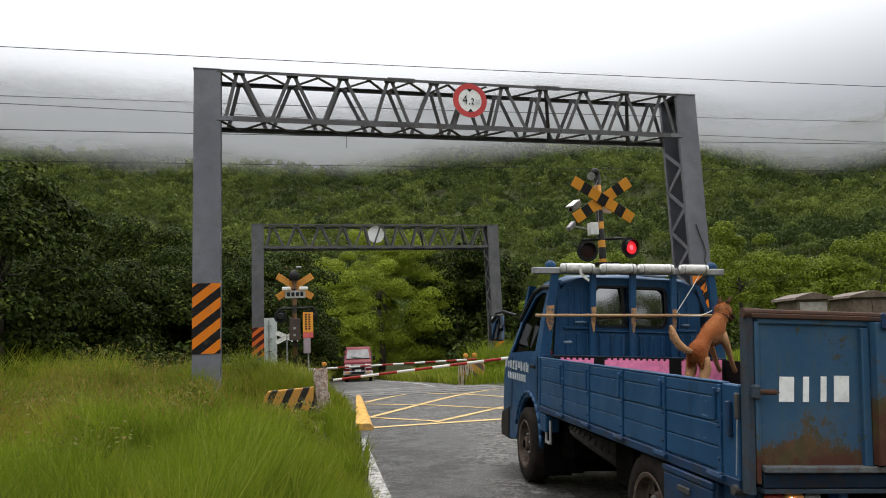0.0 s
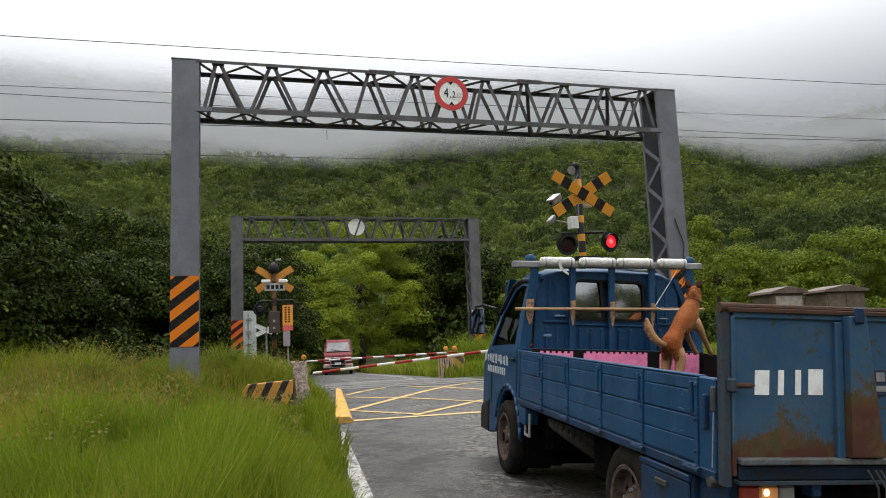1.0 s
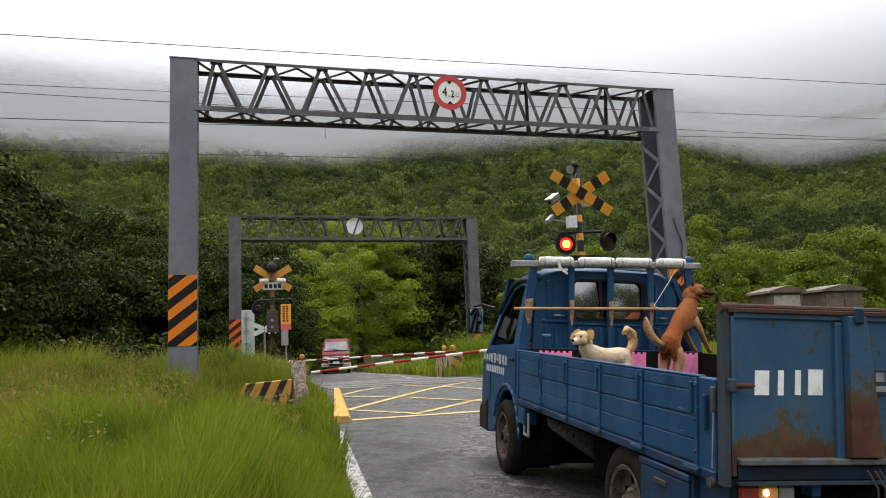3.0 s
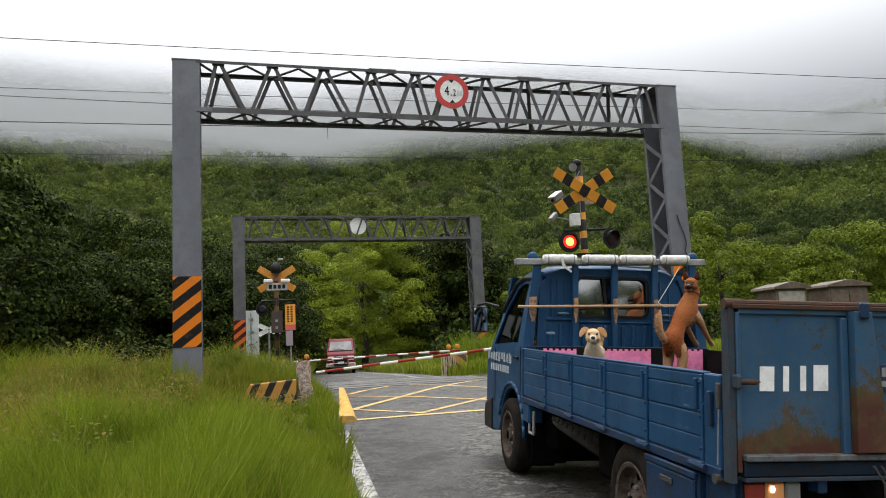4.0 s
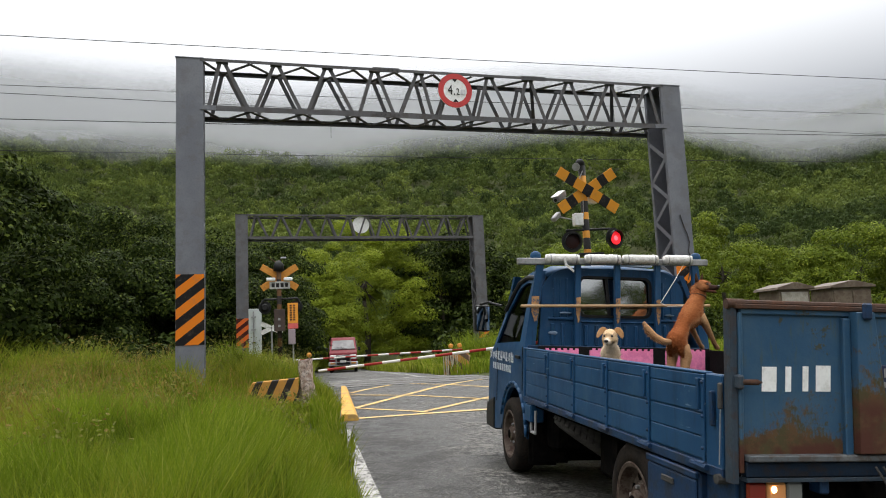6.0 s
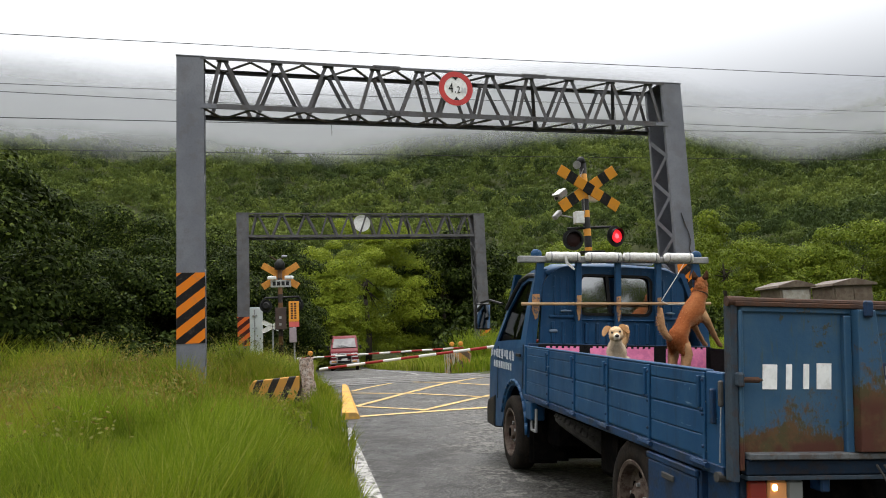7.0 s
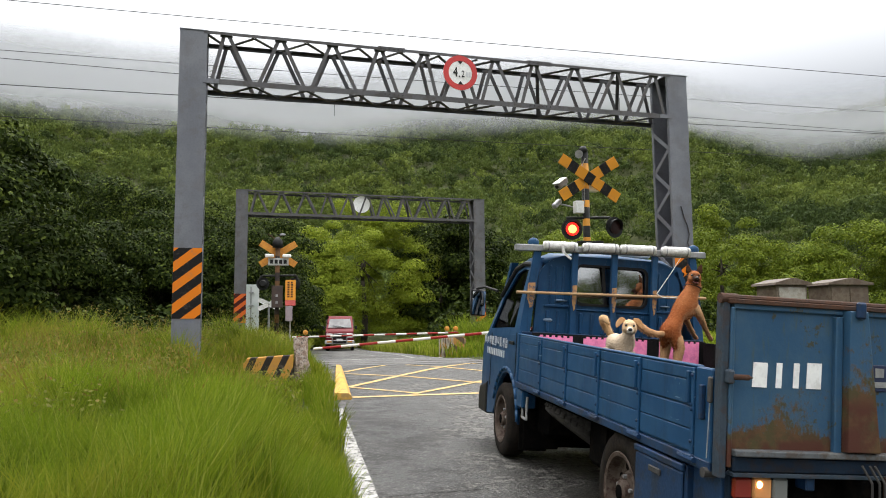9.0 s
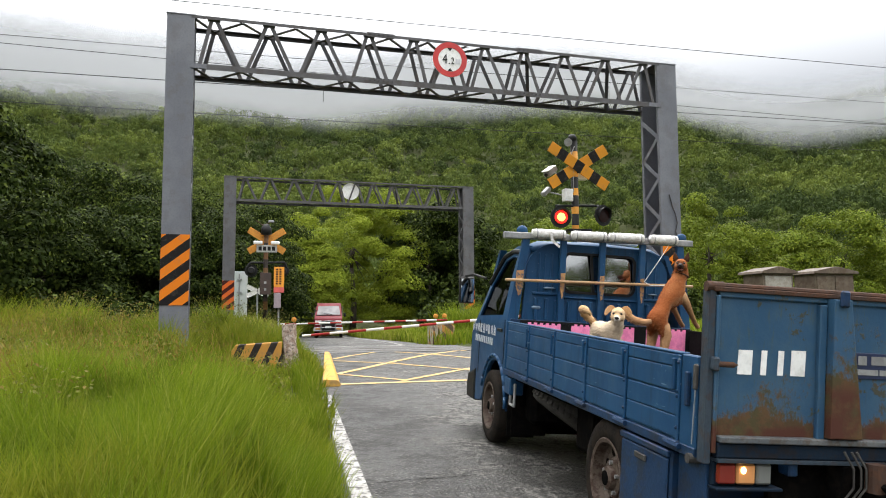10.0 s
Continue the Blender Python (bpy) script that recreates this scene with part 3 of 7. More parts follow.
# ---- height-limit gantries ----
def gantry(m, label, z_top, z_low, post_foot, hazard, hz, sign_x, front_sign, beam, back, span=8.6, deep=0.58, paint=None):
    """A portal of two plate posts and a lattice beam; local x along the beam, y away from the road user, z as in the world."""
    g = thing("height_gantry", label, "gantry", m, "height gantries")
    pw = 0.39
    paint = paint or STEEL
    for k, x0 in enumerate((0.0, span - pw)):
        outer = x0 if k == 0 else x0 + pw - 0.02
        inner = x0 + pw if k == 0 else x0
        post = part("post", box(bmx(), x0, x0 + pw, 0, 0.03, post_foot, z_top, 0.004), paint, g, "grey painted steel post")
        part("back_plate", box(bmx(), x0, x0 + pw, deep - 0.03, deep, post_foot, z_top, 0.004), paint, post)
        part("web_plate", box(bmx(), outer, outer + 0.02, 0.03, deep - 0.03, post_foot, z_top), paint, post)
        for y in (0.0, deep - 0.06 - 0.032):
            part("flange", box(bmx(), inner - 0.035 + (0 if k == 0 else 0.035), inner + (0 if k == 0 else 0.035), y + 0.03, y + 0.062, post_foot, z_top), paint, post)
        part("cap_plate", box(bmx(), x0 - 0.01, x0 + pw + 0.01, -0.01, deep + 0.01, z_top + 0.001, z_top + 0.014), paint, post)
        n = 12
        for i in range(n):
            za, zb = z_low - 0.2 - (z_low - 0.2 - post_foot) * i / n, z_low - 0.2 - (z_low - 0.2 - post_foot) * (i + 1) / n
            ya, yb = (0.05, deep - 0.05) if i % 2 else (deep - 0.05, 0.05)
            x = inner - 0.012 if k == 0 else inner + 0.012
            part("lacing", strip(bmx(), (x, ya, za), (x, yb, zb), 0.07, 0.012, (1, 0, 0)), paint, post)
        part("base_plate", box(bmx(), x0 - 0.12, x0 + pw + 0.12, -0.12, deep + 0.12, post_foot - 0.3, post_foot + 0.12, 0.02), CONCRETE, g)
        part("hazard_plate", box(bmx(), x0 + 0.002, x0 + pw + (0.004), -0.008, -0.003, hz[0], hz[1]), hazard, g, "orange and black striped plate")
        part("gusset", box(bmx(), (x0 + pw - 0.05) if k == 0 else (x0 - 0.18), (x0 + pw + 0.18) if k == 0 else (x0 + 0.05), -0.014, -0.002, z_low - 0.035, z_low + 0.035), paint, g)
    xa, xb = pw, span - pw
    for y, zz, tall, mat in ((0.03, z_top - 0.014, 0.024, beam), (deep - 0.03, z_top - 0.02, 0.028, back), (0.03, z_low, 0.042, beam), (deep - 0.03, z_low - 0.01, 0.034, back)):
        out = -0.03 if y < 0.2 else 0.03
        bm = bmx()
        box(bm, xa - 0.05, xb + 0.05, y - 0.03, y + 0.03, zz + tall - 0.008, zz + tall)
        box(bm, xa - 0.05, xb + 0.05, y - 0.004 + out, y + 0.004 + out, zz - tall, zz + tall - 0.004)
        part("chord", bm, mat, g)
    zt, zl = z_top - 0.03, z_low + 0.01
    k = (span - 2 * pw) / 7.77
    tops = [pw + (x - 0.38) * k for x in (0.65, 1.45, 2.24, 2.99, 3.72, 4.33, 4.93, 5.63, 6.38, 7.16, 7.90)]
    lows = [pw + (x - 0.38) * k for x in (0.40, 1.08, 1.87, 2.68, 3.34, 3.98, 4.64, 5.34, 5.96, 6.74, 7.49, 8.14)]
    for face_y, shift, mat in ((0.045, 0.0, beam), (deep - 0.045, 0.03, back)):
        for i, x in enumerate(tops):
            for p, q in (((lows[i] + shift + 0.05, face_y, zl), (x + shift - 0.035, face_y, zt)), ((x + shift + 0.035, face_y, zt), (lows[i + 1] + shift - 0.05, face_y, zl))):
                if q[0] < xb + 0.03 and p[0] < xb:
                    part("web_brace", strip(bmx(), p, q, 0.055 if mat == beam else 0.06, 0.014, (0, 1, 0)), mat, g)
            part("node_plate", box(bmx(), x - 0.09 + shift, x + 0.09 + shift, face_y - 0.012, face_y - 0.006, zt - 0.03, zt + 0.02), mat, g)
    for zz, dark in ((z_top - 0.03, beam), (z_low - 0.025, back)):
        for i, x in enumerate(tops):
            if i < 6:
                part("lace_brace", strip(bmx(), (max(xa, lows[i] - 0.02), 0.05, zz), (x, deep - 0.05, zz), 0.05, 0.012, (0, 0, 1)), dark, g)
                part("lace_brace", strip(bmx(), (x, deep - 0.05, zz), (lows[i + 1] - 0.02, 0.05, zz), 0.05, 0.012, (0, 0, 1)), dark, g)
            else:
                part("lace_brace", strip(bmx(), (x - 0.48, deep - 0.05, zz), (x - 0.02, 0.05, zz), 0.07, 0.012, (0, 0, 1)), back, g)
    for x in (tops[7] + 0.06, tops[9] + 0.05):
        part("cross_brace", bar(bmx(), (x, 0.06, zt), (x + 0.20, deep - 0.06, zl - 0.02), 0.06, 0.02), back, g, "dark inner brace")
    for x in (3.2, 5.75):
        for zz in (z_low, z_top - 0.012):
            plate = part("splice_plate", box(bmx(), x - 0.22, x + 0.22, -0.014, 0.0, zz - 0.04, zz + 0.032), beam, g)
            for i in range(6):
                part("bolt", rod(bmx(), (x - 0.18 + i * 0.072, -0.014, zz), (x - 0.18 + i * 0.072, -0.026, zz), 0.012, None, 6), back, plate)
    if front_sign:
        x = span - pw + 0.16
        part("cable", tube(bmx(), [(x, -0.015, 3.35), (x + 0.05, -0.02, 3.15), (x + 0.11, -0.02, 3.0), (x + 0.14, -0.02, 2.85), (x + 0.10, -0.02, 2.7), (x + 0.15, -0.02, 2.58), (x + 0.06, -0.02, 2.5), (x + 0.11, -0.02, 2.36), (x + 0.05, -0.02, 2.2)], 0.011, 6), STEEL_DARK, g, "loose dark cable")
    # the round sign on the beam
    zc, r = (z_top + z_low) / 2 + 0.06, 0.29
    turn = Matrix.Translation((sign_x, -0.05 if front_sign else 0.10, zc)) @ pose(0, 0, 0, 90 if front_sign else -90)
    disc = part("round_sign", lathe(bmx(), [(r, 0), (r, 0.012)], turn, 40), WHITE, g, "round white sign")
    if front_sign:
        bm = bmx()
        inner, outer = [], []
        for i in range(48):
            a = 2 * math.pi * i / 48
            inner.append(bm.verts.new(turn @ Vector((0.198 * math.cos(a), 0.198 * math.sin(a), 0.016))))
            outer.append(bm.verts.new(turn @ Vector((r * math.cos(a), r * math.sin(a), 0.016))))
        for i in range(48):
            j = (i + 1) % 48
            bm.faces.new((inner[i], outer[i], outer[j], inner[j]))
        part("red_ring", bm, RED, disc)
        for body, size, dx, dy in (("4", 0.22, -0.085, 0.0), (".", 0.2, -0.015, -0.005), ("2", 0.15, 0.045, -0.022)):
            txt = bpy.data.curves.new("figure", "FONT")
            txt.body, txt.size, txt.align_x, txt.align_y, txt.extrude = body, size, "CENTER", "CENTER" if body != "." else "BOTTOM_BASELINE", 0.002
            tmp = bpy.data.objects.new("figure", txt)
            me = bpy.data.meshes.new_from_object(tmp)
            bpy.data.objects.remove(tmp)
            me.transform(turn @ Matrix.Translation((dx, dy if body != "." else -0.075, 0.019)) @ Matrix.Diagonal((0.78, 1.05, 1, 1)))
            me.materials.append(BLACK)
            new("figure", me).parent = disc
        for i, s in enumerate((1, -1)):
            part("arrow_mark", slab(bmx(), [(sign_x - 0.045, zc + s * 0.195), (sign_x + 0.045, zc + s * 0.195), (sign_x, zc + s * 0.14)], "y", -0.07, -0.066), BLACK, disc)
        pale = surface("faded_grey_paint", (0.55, 0.56, 0.58), (0.5, 0.5, 0.52), 8, 0.6)
        for i in range(2):
            part("unit_mark", box(bmx(), sign_x + 0.095 + i * 0.045, sign_x + 0.128 + i * 0.045, -0.071, -0.067, zc - 0.06, zc + 0.02), pale, disc)
    return g


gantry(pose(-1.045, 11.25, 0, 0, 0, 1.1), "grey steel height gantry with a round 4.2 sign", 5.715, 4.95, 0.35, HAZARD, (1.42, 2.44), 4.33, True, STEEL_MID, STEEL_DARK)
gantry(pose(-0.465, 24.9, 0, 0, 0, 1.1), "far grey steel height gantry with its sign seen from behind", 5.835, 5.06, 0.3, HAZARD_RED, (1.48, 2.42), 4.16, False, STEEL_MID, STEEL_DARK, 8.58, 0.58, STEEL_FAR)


# ---- overhead wires ----
def build_wires():
    mat = surface("dark_copper_wire", (0.02, 0.02, 0.02), (0.035, 0.035, 0.035), 5, 0.8, 0.0, 0.1, 60, 0.1)
    for y, za, zb, r in ((18.0, 8.67, 8.82, 0.0095), (18.3, 7.60, 7.80, 0.0075), (18.05, 7.32, 7.05, 0.0075), (17.3, 6.49, 6.80, 0.009), (17.25, 5.78, 5.98, 0.0075)):
        bm = bmx()
        n = 24
        pts = []
        for i in range(n + 1):
            x = -40 + 110 * i / n
            s = (x + 5.2) / 24.7
            pts.append((x, y, za + (zb - za) * s + 0.0009 * (x - 7) ** 2 * 0.25))
        loft(bm, [[(px, py + r * math.cos(a), pz + r * math.sin(a)) for a in (0, 1.57, 3.14, 4.71)] for px, py, pz in pts])
        tagged(part("overhead_wire", bm, mat), "thin dark railway overhead wire", "wire", "overhead wires")

    clamp = thing("wire_clamp", "small dark clamp on the overhead wire", "clamp", None, "wire fittings")
    part("clamp", box(bmx(), 10.83, 10.89, 17.26, 17.34, 6.735, 6.80, 0.01), mat, clamp)
    for x, z1, z0 in ((-0.30 + 2.2, 6.58, 6.30), (9.4, 7.28, 6.78)):
        d = thing("wire_dropper", "thin dropper hanging from the overhead wire", "dropper", None, "wire fittings")
        part("dropper", rod(bmx(), (x, 17.3, z1), (x, 17.3, z0), 0.006, None, 6), mat, d)


build_wires()


# ---- crossing warning signals ----
AMBER = surface("faded_orange_paint", (0.58, 0.25, 0.03), (0.5, 0.2, 0.025), 7, 0.6, 0, 0.1, 60, 0.4, (0.3, 0.12, 0.02), 0.5)
LENS_OFF = material("dark_red_lens", 0.35, 0, 0.15)[0]
LENS_OFF.node_tree.nodes["Principled BSDF"].inputs["Base Color"].default_value = (0.02, 0.007, 0.006, 1)
GLOW_HOT, GLOW_CORE, GLOW_RED = glowing("lit_red_rim", (1.0, 0.02, 0.012), 0.75), glowing("lit_amber_core", (1.0, 0.45, 0.06), 4.0), glowing("lit_red_lens", (1.0, 0.015, 0.03), 0.55)
GLOW_PINK = glowing("lit_pink_core", (1.0, 0.10, 0.13), 1.5)
lamp_bulbs = {}


def lamp_head(parent, x, y, z, yaw, side):
    """A round black signal head that looks to -y; its bulb slides up to the lens when it is lit."""
    m = pose(x, y, z, 90, 0, 0) @ pose(0, 0, 0, 0, yaw, 0)
    head = part("lamp_head", lathe(bmx(), [(0.06, -0.16), (0.12, -0.13), (0.13, -0.03), (0.205, -0.025), (0.205, -0.012), (0.14, -0.012)], m, 28), BLACK, parent, "round black lamp head")
    bm = bmx()
    rings = []
    for r, h0 in ((0.142, 0.0), (0.15, 0.0)):
        rings.append([m @ Vector((r * math.cos(a), r * math.sin(a), -0.012 + (0.07 + 0.05 * math.sin(a)))) for a in np.linspace(-0.3, math.pi + 0.3, 14)])
        rings.append([m @ Vector((r * math.cos(a), r * math.sin(a), -0.012)) for a in np.linspace(-0.3, math.pi + 0.3, 14)])
    rows = [[bm.verts.new(p) for p in ring] for ring in (rings[0], rings[1], rings[3], rings[2])]
    for a, b in zip(rows, rows[1:] + rows[:1]):
        for i in range(13):
            bm.faces.new((a[i], a[i + 1], b[i + 1], b[i]))
    part("visor", bm, BLACK, head)
    part("lens", lathe(bmx(), [(0.135, -0.012), (0.135, 0.004), (0.06, 0.012)], m, 28), LENS_OFF, head, "dark red lens")
    bm = lathe(bmx(), [(0.128, 0.0), (0.128, 0.004), (0.12, 0.006)], None, 24)
    me = bpy.data.meshes.new("bulb")
    bm.to_mesh(me)
    bm.free()
    me.materials.append(GLOW_HOT if side == "a" else GLOW_RED)
    bulb = new("bulb", me)
    bulb.parent = head
    bulb["label"] = "red signal light"
    if side == "a":
        part("core", lathe(bmx(), [(0.078, 0.006), (0.078, 0.010), (0.06, 0.012)], None, 20), GLOW_CORE, bulb)
    else:
        part("core", lathe(bmx(), [(0.05, 0.006), (0.045, 0.012), (0.02, 0.014)], None, 20), GLOW_PINK, bulb)
    lamp_bulbs[side] = (bulb, m)
    return head


def crossbuck(parent, c, r, w, front, mats):
    for s in (1, -1):
        m = Matrix.Translation(c) @ pose(0, 0, 0, 0, s * 58 + 90, 0)
        arm = part("crossbuck_arm", box(bmx(), -r, r, -0.012 + 0.014 * s, 0.012 + 0.014 * s, -w / 2, w / 2, 0.004, None), mats, parent, "orange crossbuck arm")
        arm.matrix_basis = m


def signal_near():
    x, y = 6.28, 13.0
    z0 = float(land_z(x, y))
    s = thing("crossing_signal", "striped crossing signal post with crossbuck and two red lamps", "crossing signal", pose(x, y, 0), "crossing signals")
    post_mat = striped("yellow_black_post", (0.5, 0.22, 0.03), (0.02, 0.02, 0.02), (0, 0, 1), 0.36, 0.38, 0.15)
    part("post", rod(bmx(), (0, 0, z0 - 0.2), (0, 0, 4.62), 0.07, None, 16), post_mat, s, "yellow and black banded post", True)
    arm_mat = striped("orange_black_arm", (0.60, 0.25, 0.025), (0.015, 0.014, 0.014), (1, 0, 0), 0.395, 0.54, 0.77, 0.5, 0.25)
    crossbuck(s, (0.04, -0.10, 4.10), 0.70, 0.215, True, arm_mat)
    part("crossbar", rod(bmx(), (-0.42, -0.02, 3.33), (0.50, -0.02, 3.36), 0.025), BLACK, s)
    lamp_head(s, -0.365, -0.14, 3.10, -8, "a")
    lamp_head(s, 0.53, -0.14, 3.16, 14, "b")
    for dx in (-0.34, 0.53):
        part("lamp_bracket", rod(bmx(), (dx, -0.02, 3.15), (dx, -0.02, 3.35), 0.02), BLACK, s)
    bm = lathe(bmx(), [(0.04, 0), (0.085, 0.02), (0.085, 0.09), (0.05, 0.14), (0.02, 0.15)], Matrix.Translation((-0.03, 0, 4.60)), 18)
    part("bell", bm, BLACK, s, "black warning bell", True)
    part("loudspeaker", lathe(bmx(), [(0.03, 0), (0.045, 0.05), (0.08, 0.12)], pose(-0.10, -0.03, 4.58, 100, 0, -40), 18), GREY_METAL, s, "grey horn loudspeaker")
    part("junction_box", box(bmx(), -0.25, -0.08, -0.1, 0.06, 3.42, 3.66, 0.01), WHITE, s, "white junction box")
    part("junction_box", box(bmx(), 0.06, 0.26, -0.03, 0.08, 3.86, 4.0, 0.01), WHITE, s, "white junction box")
    for z, a in ((4.02, 18), (3.62, 24)):
        c = part("camera_housing", box(bmx(), -0.13, 0.13, -0.05, 0.05, -0.045, 0.045, 0.015), GREY_METAL, s, "pale grey security camera housing")
        if z > 4:
            c.data.transform(Matrix.Scale(1.35, 4))
            part("camera_hood", box(bmx(), -0.20, 0.14, -0.075, 0.075, 0.055, 0.075, 0.006), WHITE, c)
            part("camera_lens", rod(bmx(), (-0.19, 0, -0.01), (-0.165, 0, -0.01), 0.035, None, 12), BLACK, c)
        c.matrix_basis = pose(-0.46 if z > 4 else -0.56, 0.1, z, 0, -a - 10, 35)
        part("camera_arm", rod(bmx(), (-0.52, 0.1, z), (0, 0.02, z - 0.12), 0.015), GREY_METAL, s)
    part("shelf", box(bmx(), -0.22, 0.25, -0.2, 0.1, 2.83, 2.88, 0.005), BLACK, s)
    part("hanging_cable", tube(bmx(), [(-0.02, -0.07, 4.5), (-0.12, -0.08, 4.3), (-0.06, -0.09, 4.0), (-0.07, -0.08, 3.6)], 0.01, 6), GREY_METAL, s)


signal_near()


def signal_far():
    x, y = 0.82, 22.7
    z0 = float(land_z(x, y))
    s = thing("crossing_signal", "crossing signal seen from behind with plain orange crossbuck", "crossing signal", pose(x, y, 0), "crossing signals")
    post_mat = striped("dark_banded_post", (0.10, 0.05, 0.02), (0.02, 0.016, 0.015), (0, 0, 1), 0.5, 0.5, 0.1)
    part("post", rod(bmx(), (0, 0, z0 - 0.2), (0, 0, 4.0), 0.07, None, 14), post_mat, s, "", True)
    crossbuck(s, (0.02, 0.1, 3.52), 0.62, 0.2, False, AMBER)
    part("bell", lathe(bmx(), [(0.05, 0), (0.16, 0.02), (0.15, 0.2), (0.06, 0.33)], Matrix.Translation((0.0, -0.05, 3.68)), 18), BLACK, s, "black warning bell", True)
    part("sign_board", box(bmx(), -0.28, 0.32, -0.1, -0.07, 3.16, 3.38, 0.005), surface("pale_worn_board", (0.42, 0.42, 0.40), (0.30, 0.30, 0.29), 9), s, "pale board with worn writing")
    for i in range(4):
        part("writing_bar", box(bmx(), -0.22 + i * 0.13, -0.13 + i * 0.13, -0.106, -0.102, 3.21, 3.33), BLACK, s)
    for dx in (-0.24, 0.26):
        part("camera_housing", box(bmx(), dx - 0.13, dx + 0.13, -0.2, -0.1, 3.39, 3.49, 0.02), WHITE, s, "white security camera housing")
    part("camera_bar", tube(bmx(), [(-0.3, 0, 4.12), (-0.1, 0, 3.98), (0.12, 0, 4.06)], 0.014, 6), RUST, s)
    part("camera_housing", box(bmx(), 0.05, 0.22, -0.1, 0.0, 4.06, 4.12, 0.015), GREY_METAL, s, "white security camera housing")
    part("crossbar", tube(bmx(), [(-0.55, 0, 2.7), (-0.45, 0, 2.85), (0.55, 0, 2.87), (0.62, 0, 2.7)], 0.03), BLACK, s)
    for dx in (-0.42, 0.5):
        part("lamp_head", lathe(bmx(), [(0.19, 0), (0.19, 0.02), (0.12, 0.03), (0.08, 0.16)], pose(dx, 0.08, 2.62, 90, 0, 0), 20), BLACK, s, "black lamp head from behind")
    part("control_box", box(bmx(), -0.16, 0.16, -0.16, 0.12, 1.9, 2.55, 0.01), surface("dark_brown_box", (0.05, 0.028, 0.02), (0.035, 0.02, 0.016), 5), s, "dark brown control box")
    for z in (2.02, 2.22):
        part("box_label", box(bmx(), -0.05, 0.02, -0.168, -0.164, z, z + 0.07), GREY_METAL, s)
    # the upright yellow notice
    n = thing("notice_board", "upright orange-yellow notice board with worn dark writing", "notice board", pose(1.2, 22.5, 0))
    board = part("board", box(bmx(), -0.15, 0.15, -0.012, 0.012, 2.12, 2.72, 0.004), surface("orange_notice", (0.75, 0.3, 0.02), (0.66, 0.25, 0.02), 6), n)
    part("red_foot", box(bmx(), -0.15, 0.15, -0.016, 0.008, 1.96, 2.115, 0.004), surface("pink_red_panel", (0.6, 0.1, 0.09), (0.5, 0.09, 0.08), 6), n)
    for c in range(2):
        for i in range(7):
            part("writing_bar", box(bmx(), -0.09 + c * 0.1, -0.03 + c * 0.1, -0.018, -0.013, 2.2 + i * 0.07, 2.245 + i * 0.07), RUST, board)
    part("post", rod(bmx(), (0, 0.03, 0.2), (0, 0.03, 2.6), 0.025), GREY_METAL, n)
    part("cabinet", box(bmx(), -0.14, 0.06, -0.1, 0.1, 1.5, 1.94, 0.01), surface("mauve_grey", (0.3, 0.24, 0.26), (0.25, 0.2, 0.22), 5), n)
    # the white board beside the gantry and the white four-bladed marker
    w = thing("equipment_board", "tall pale grey sheet-metal equipment board", "board", pose(0.12, 24.3, 0))
    part("panel", box(bmx(), -0.2, 0.2, -0.05, 0.05, 0.3, 2.68, 0.01), surface("pale_grey_sheet", (0.45, 0.48, 0.47), (0.38, 0.42, 0.4), 3), w)
    part("conduit", rod(bmx(), (-0.05, -0.07, 0.5), (-0.05, -0.07, 2.6), 0.02), GREY_METAL, w)
    for z in (1.6, 2.0, 2.4):
        part("clamp", box(bmx(), -0.12, 0.03, -0.1, -0.05, z, z + 0.04), GREY_METAL, w)
    k = thing("marker_cross", "small white four-bladed marker on a thin post", "marker", pose(0.62, 24.0, 0))
    part("post", rod(bmx(), (0, 0, 0.3), (0, 0, 2.1), 0.03), GREY_METAL, k)
    for a in (25, -25, 155, -155):
        bl = part("blade", box(bmx(), 0.02, 0.36, -0.01, 0.01, -0.07, 0.07, 0.03), WHITE, k)
        bl.matrix_basis = pose(0, -0.04, 2.05, 0, a, 0)


signal_far()


# ---- barriers and blocks ----
def barrier(label, pivot, tip, r, lamp_at, group="barriers", period=1.0, near=True):
    b = thing("level_crossing_barrier", label, "barrier", None, group)
    p, t = Vector(pivot), Vector(tip)
    m, n = along(p, t)
    arm = part("boom", rod(bmx(), (0, 0, 0), (0, 0, n), r * 1.15, r * 0.85, 12), striped("red_white_boom", (0.25, 0.022, 0.018), (0.62, 0.6, 0.55), (0, 0, 1), period, 0.5, 0.0, 0.5, 0.25), b, "red and white striped boom")
    arm.matrix_basis = m
    for s in lamp_at:
        q = p.lerp(t, s)
        part("boom_lamp", lathe(bmx(), [(0.035, 0), (0.07, 0.01), (0.07, 0.05), (0.04, 0.07)], pose(q.x, q.y - 0.03, q.z + 0.12, 90, 0, 0), 16), AMBER, b, "round orange reflector lamp")
        part("lamp_stem", rod(bmx(), q, (q.x, q.y, q.z + 0.1), 0.012), GREY_METAL, b)
    z0 = float(land_z(p.x, p.y))
    part("pedestal", box(bmx(), p.x - 0.18, p.x + 0.18, p.y - 0.2, p.y + 0.2, z0 - 0.1, p.z + (0.15 if near else -0.16), 0.03), surface("pedestal_paint", (0.36, 0.2, 0.09), (0.26, 0.19, 0.12), 5, 0.8, 0, 0.3, 40, 0.2, (0.12, 0.1, 0.08), 0.6), b, "faded orange barrier pedestal")
    if near:
        part("counterweight", box(bmx(), p.x + 0.2, p.x + 0.5, p.y - 0.12, p.y + 0.12, p.z - 0.1, p.z + 0.14, 0.03), BLACK, b)
    return b


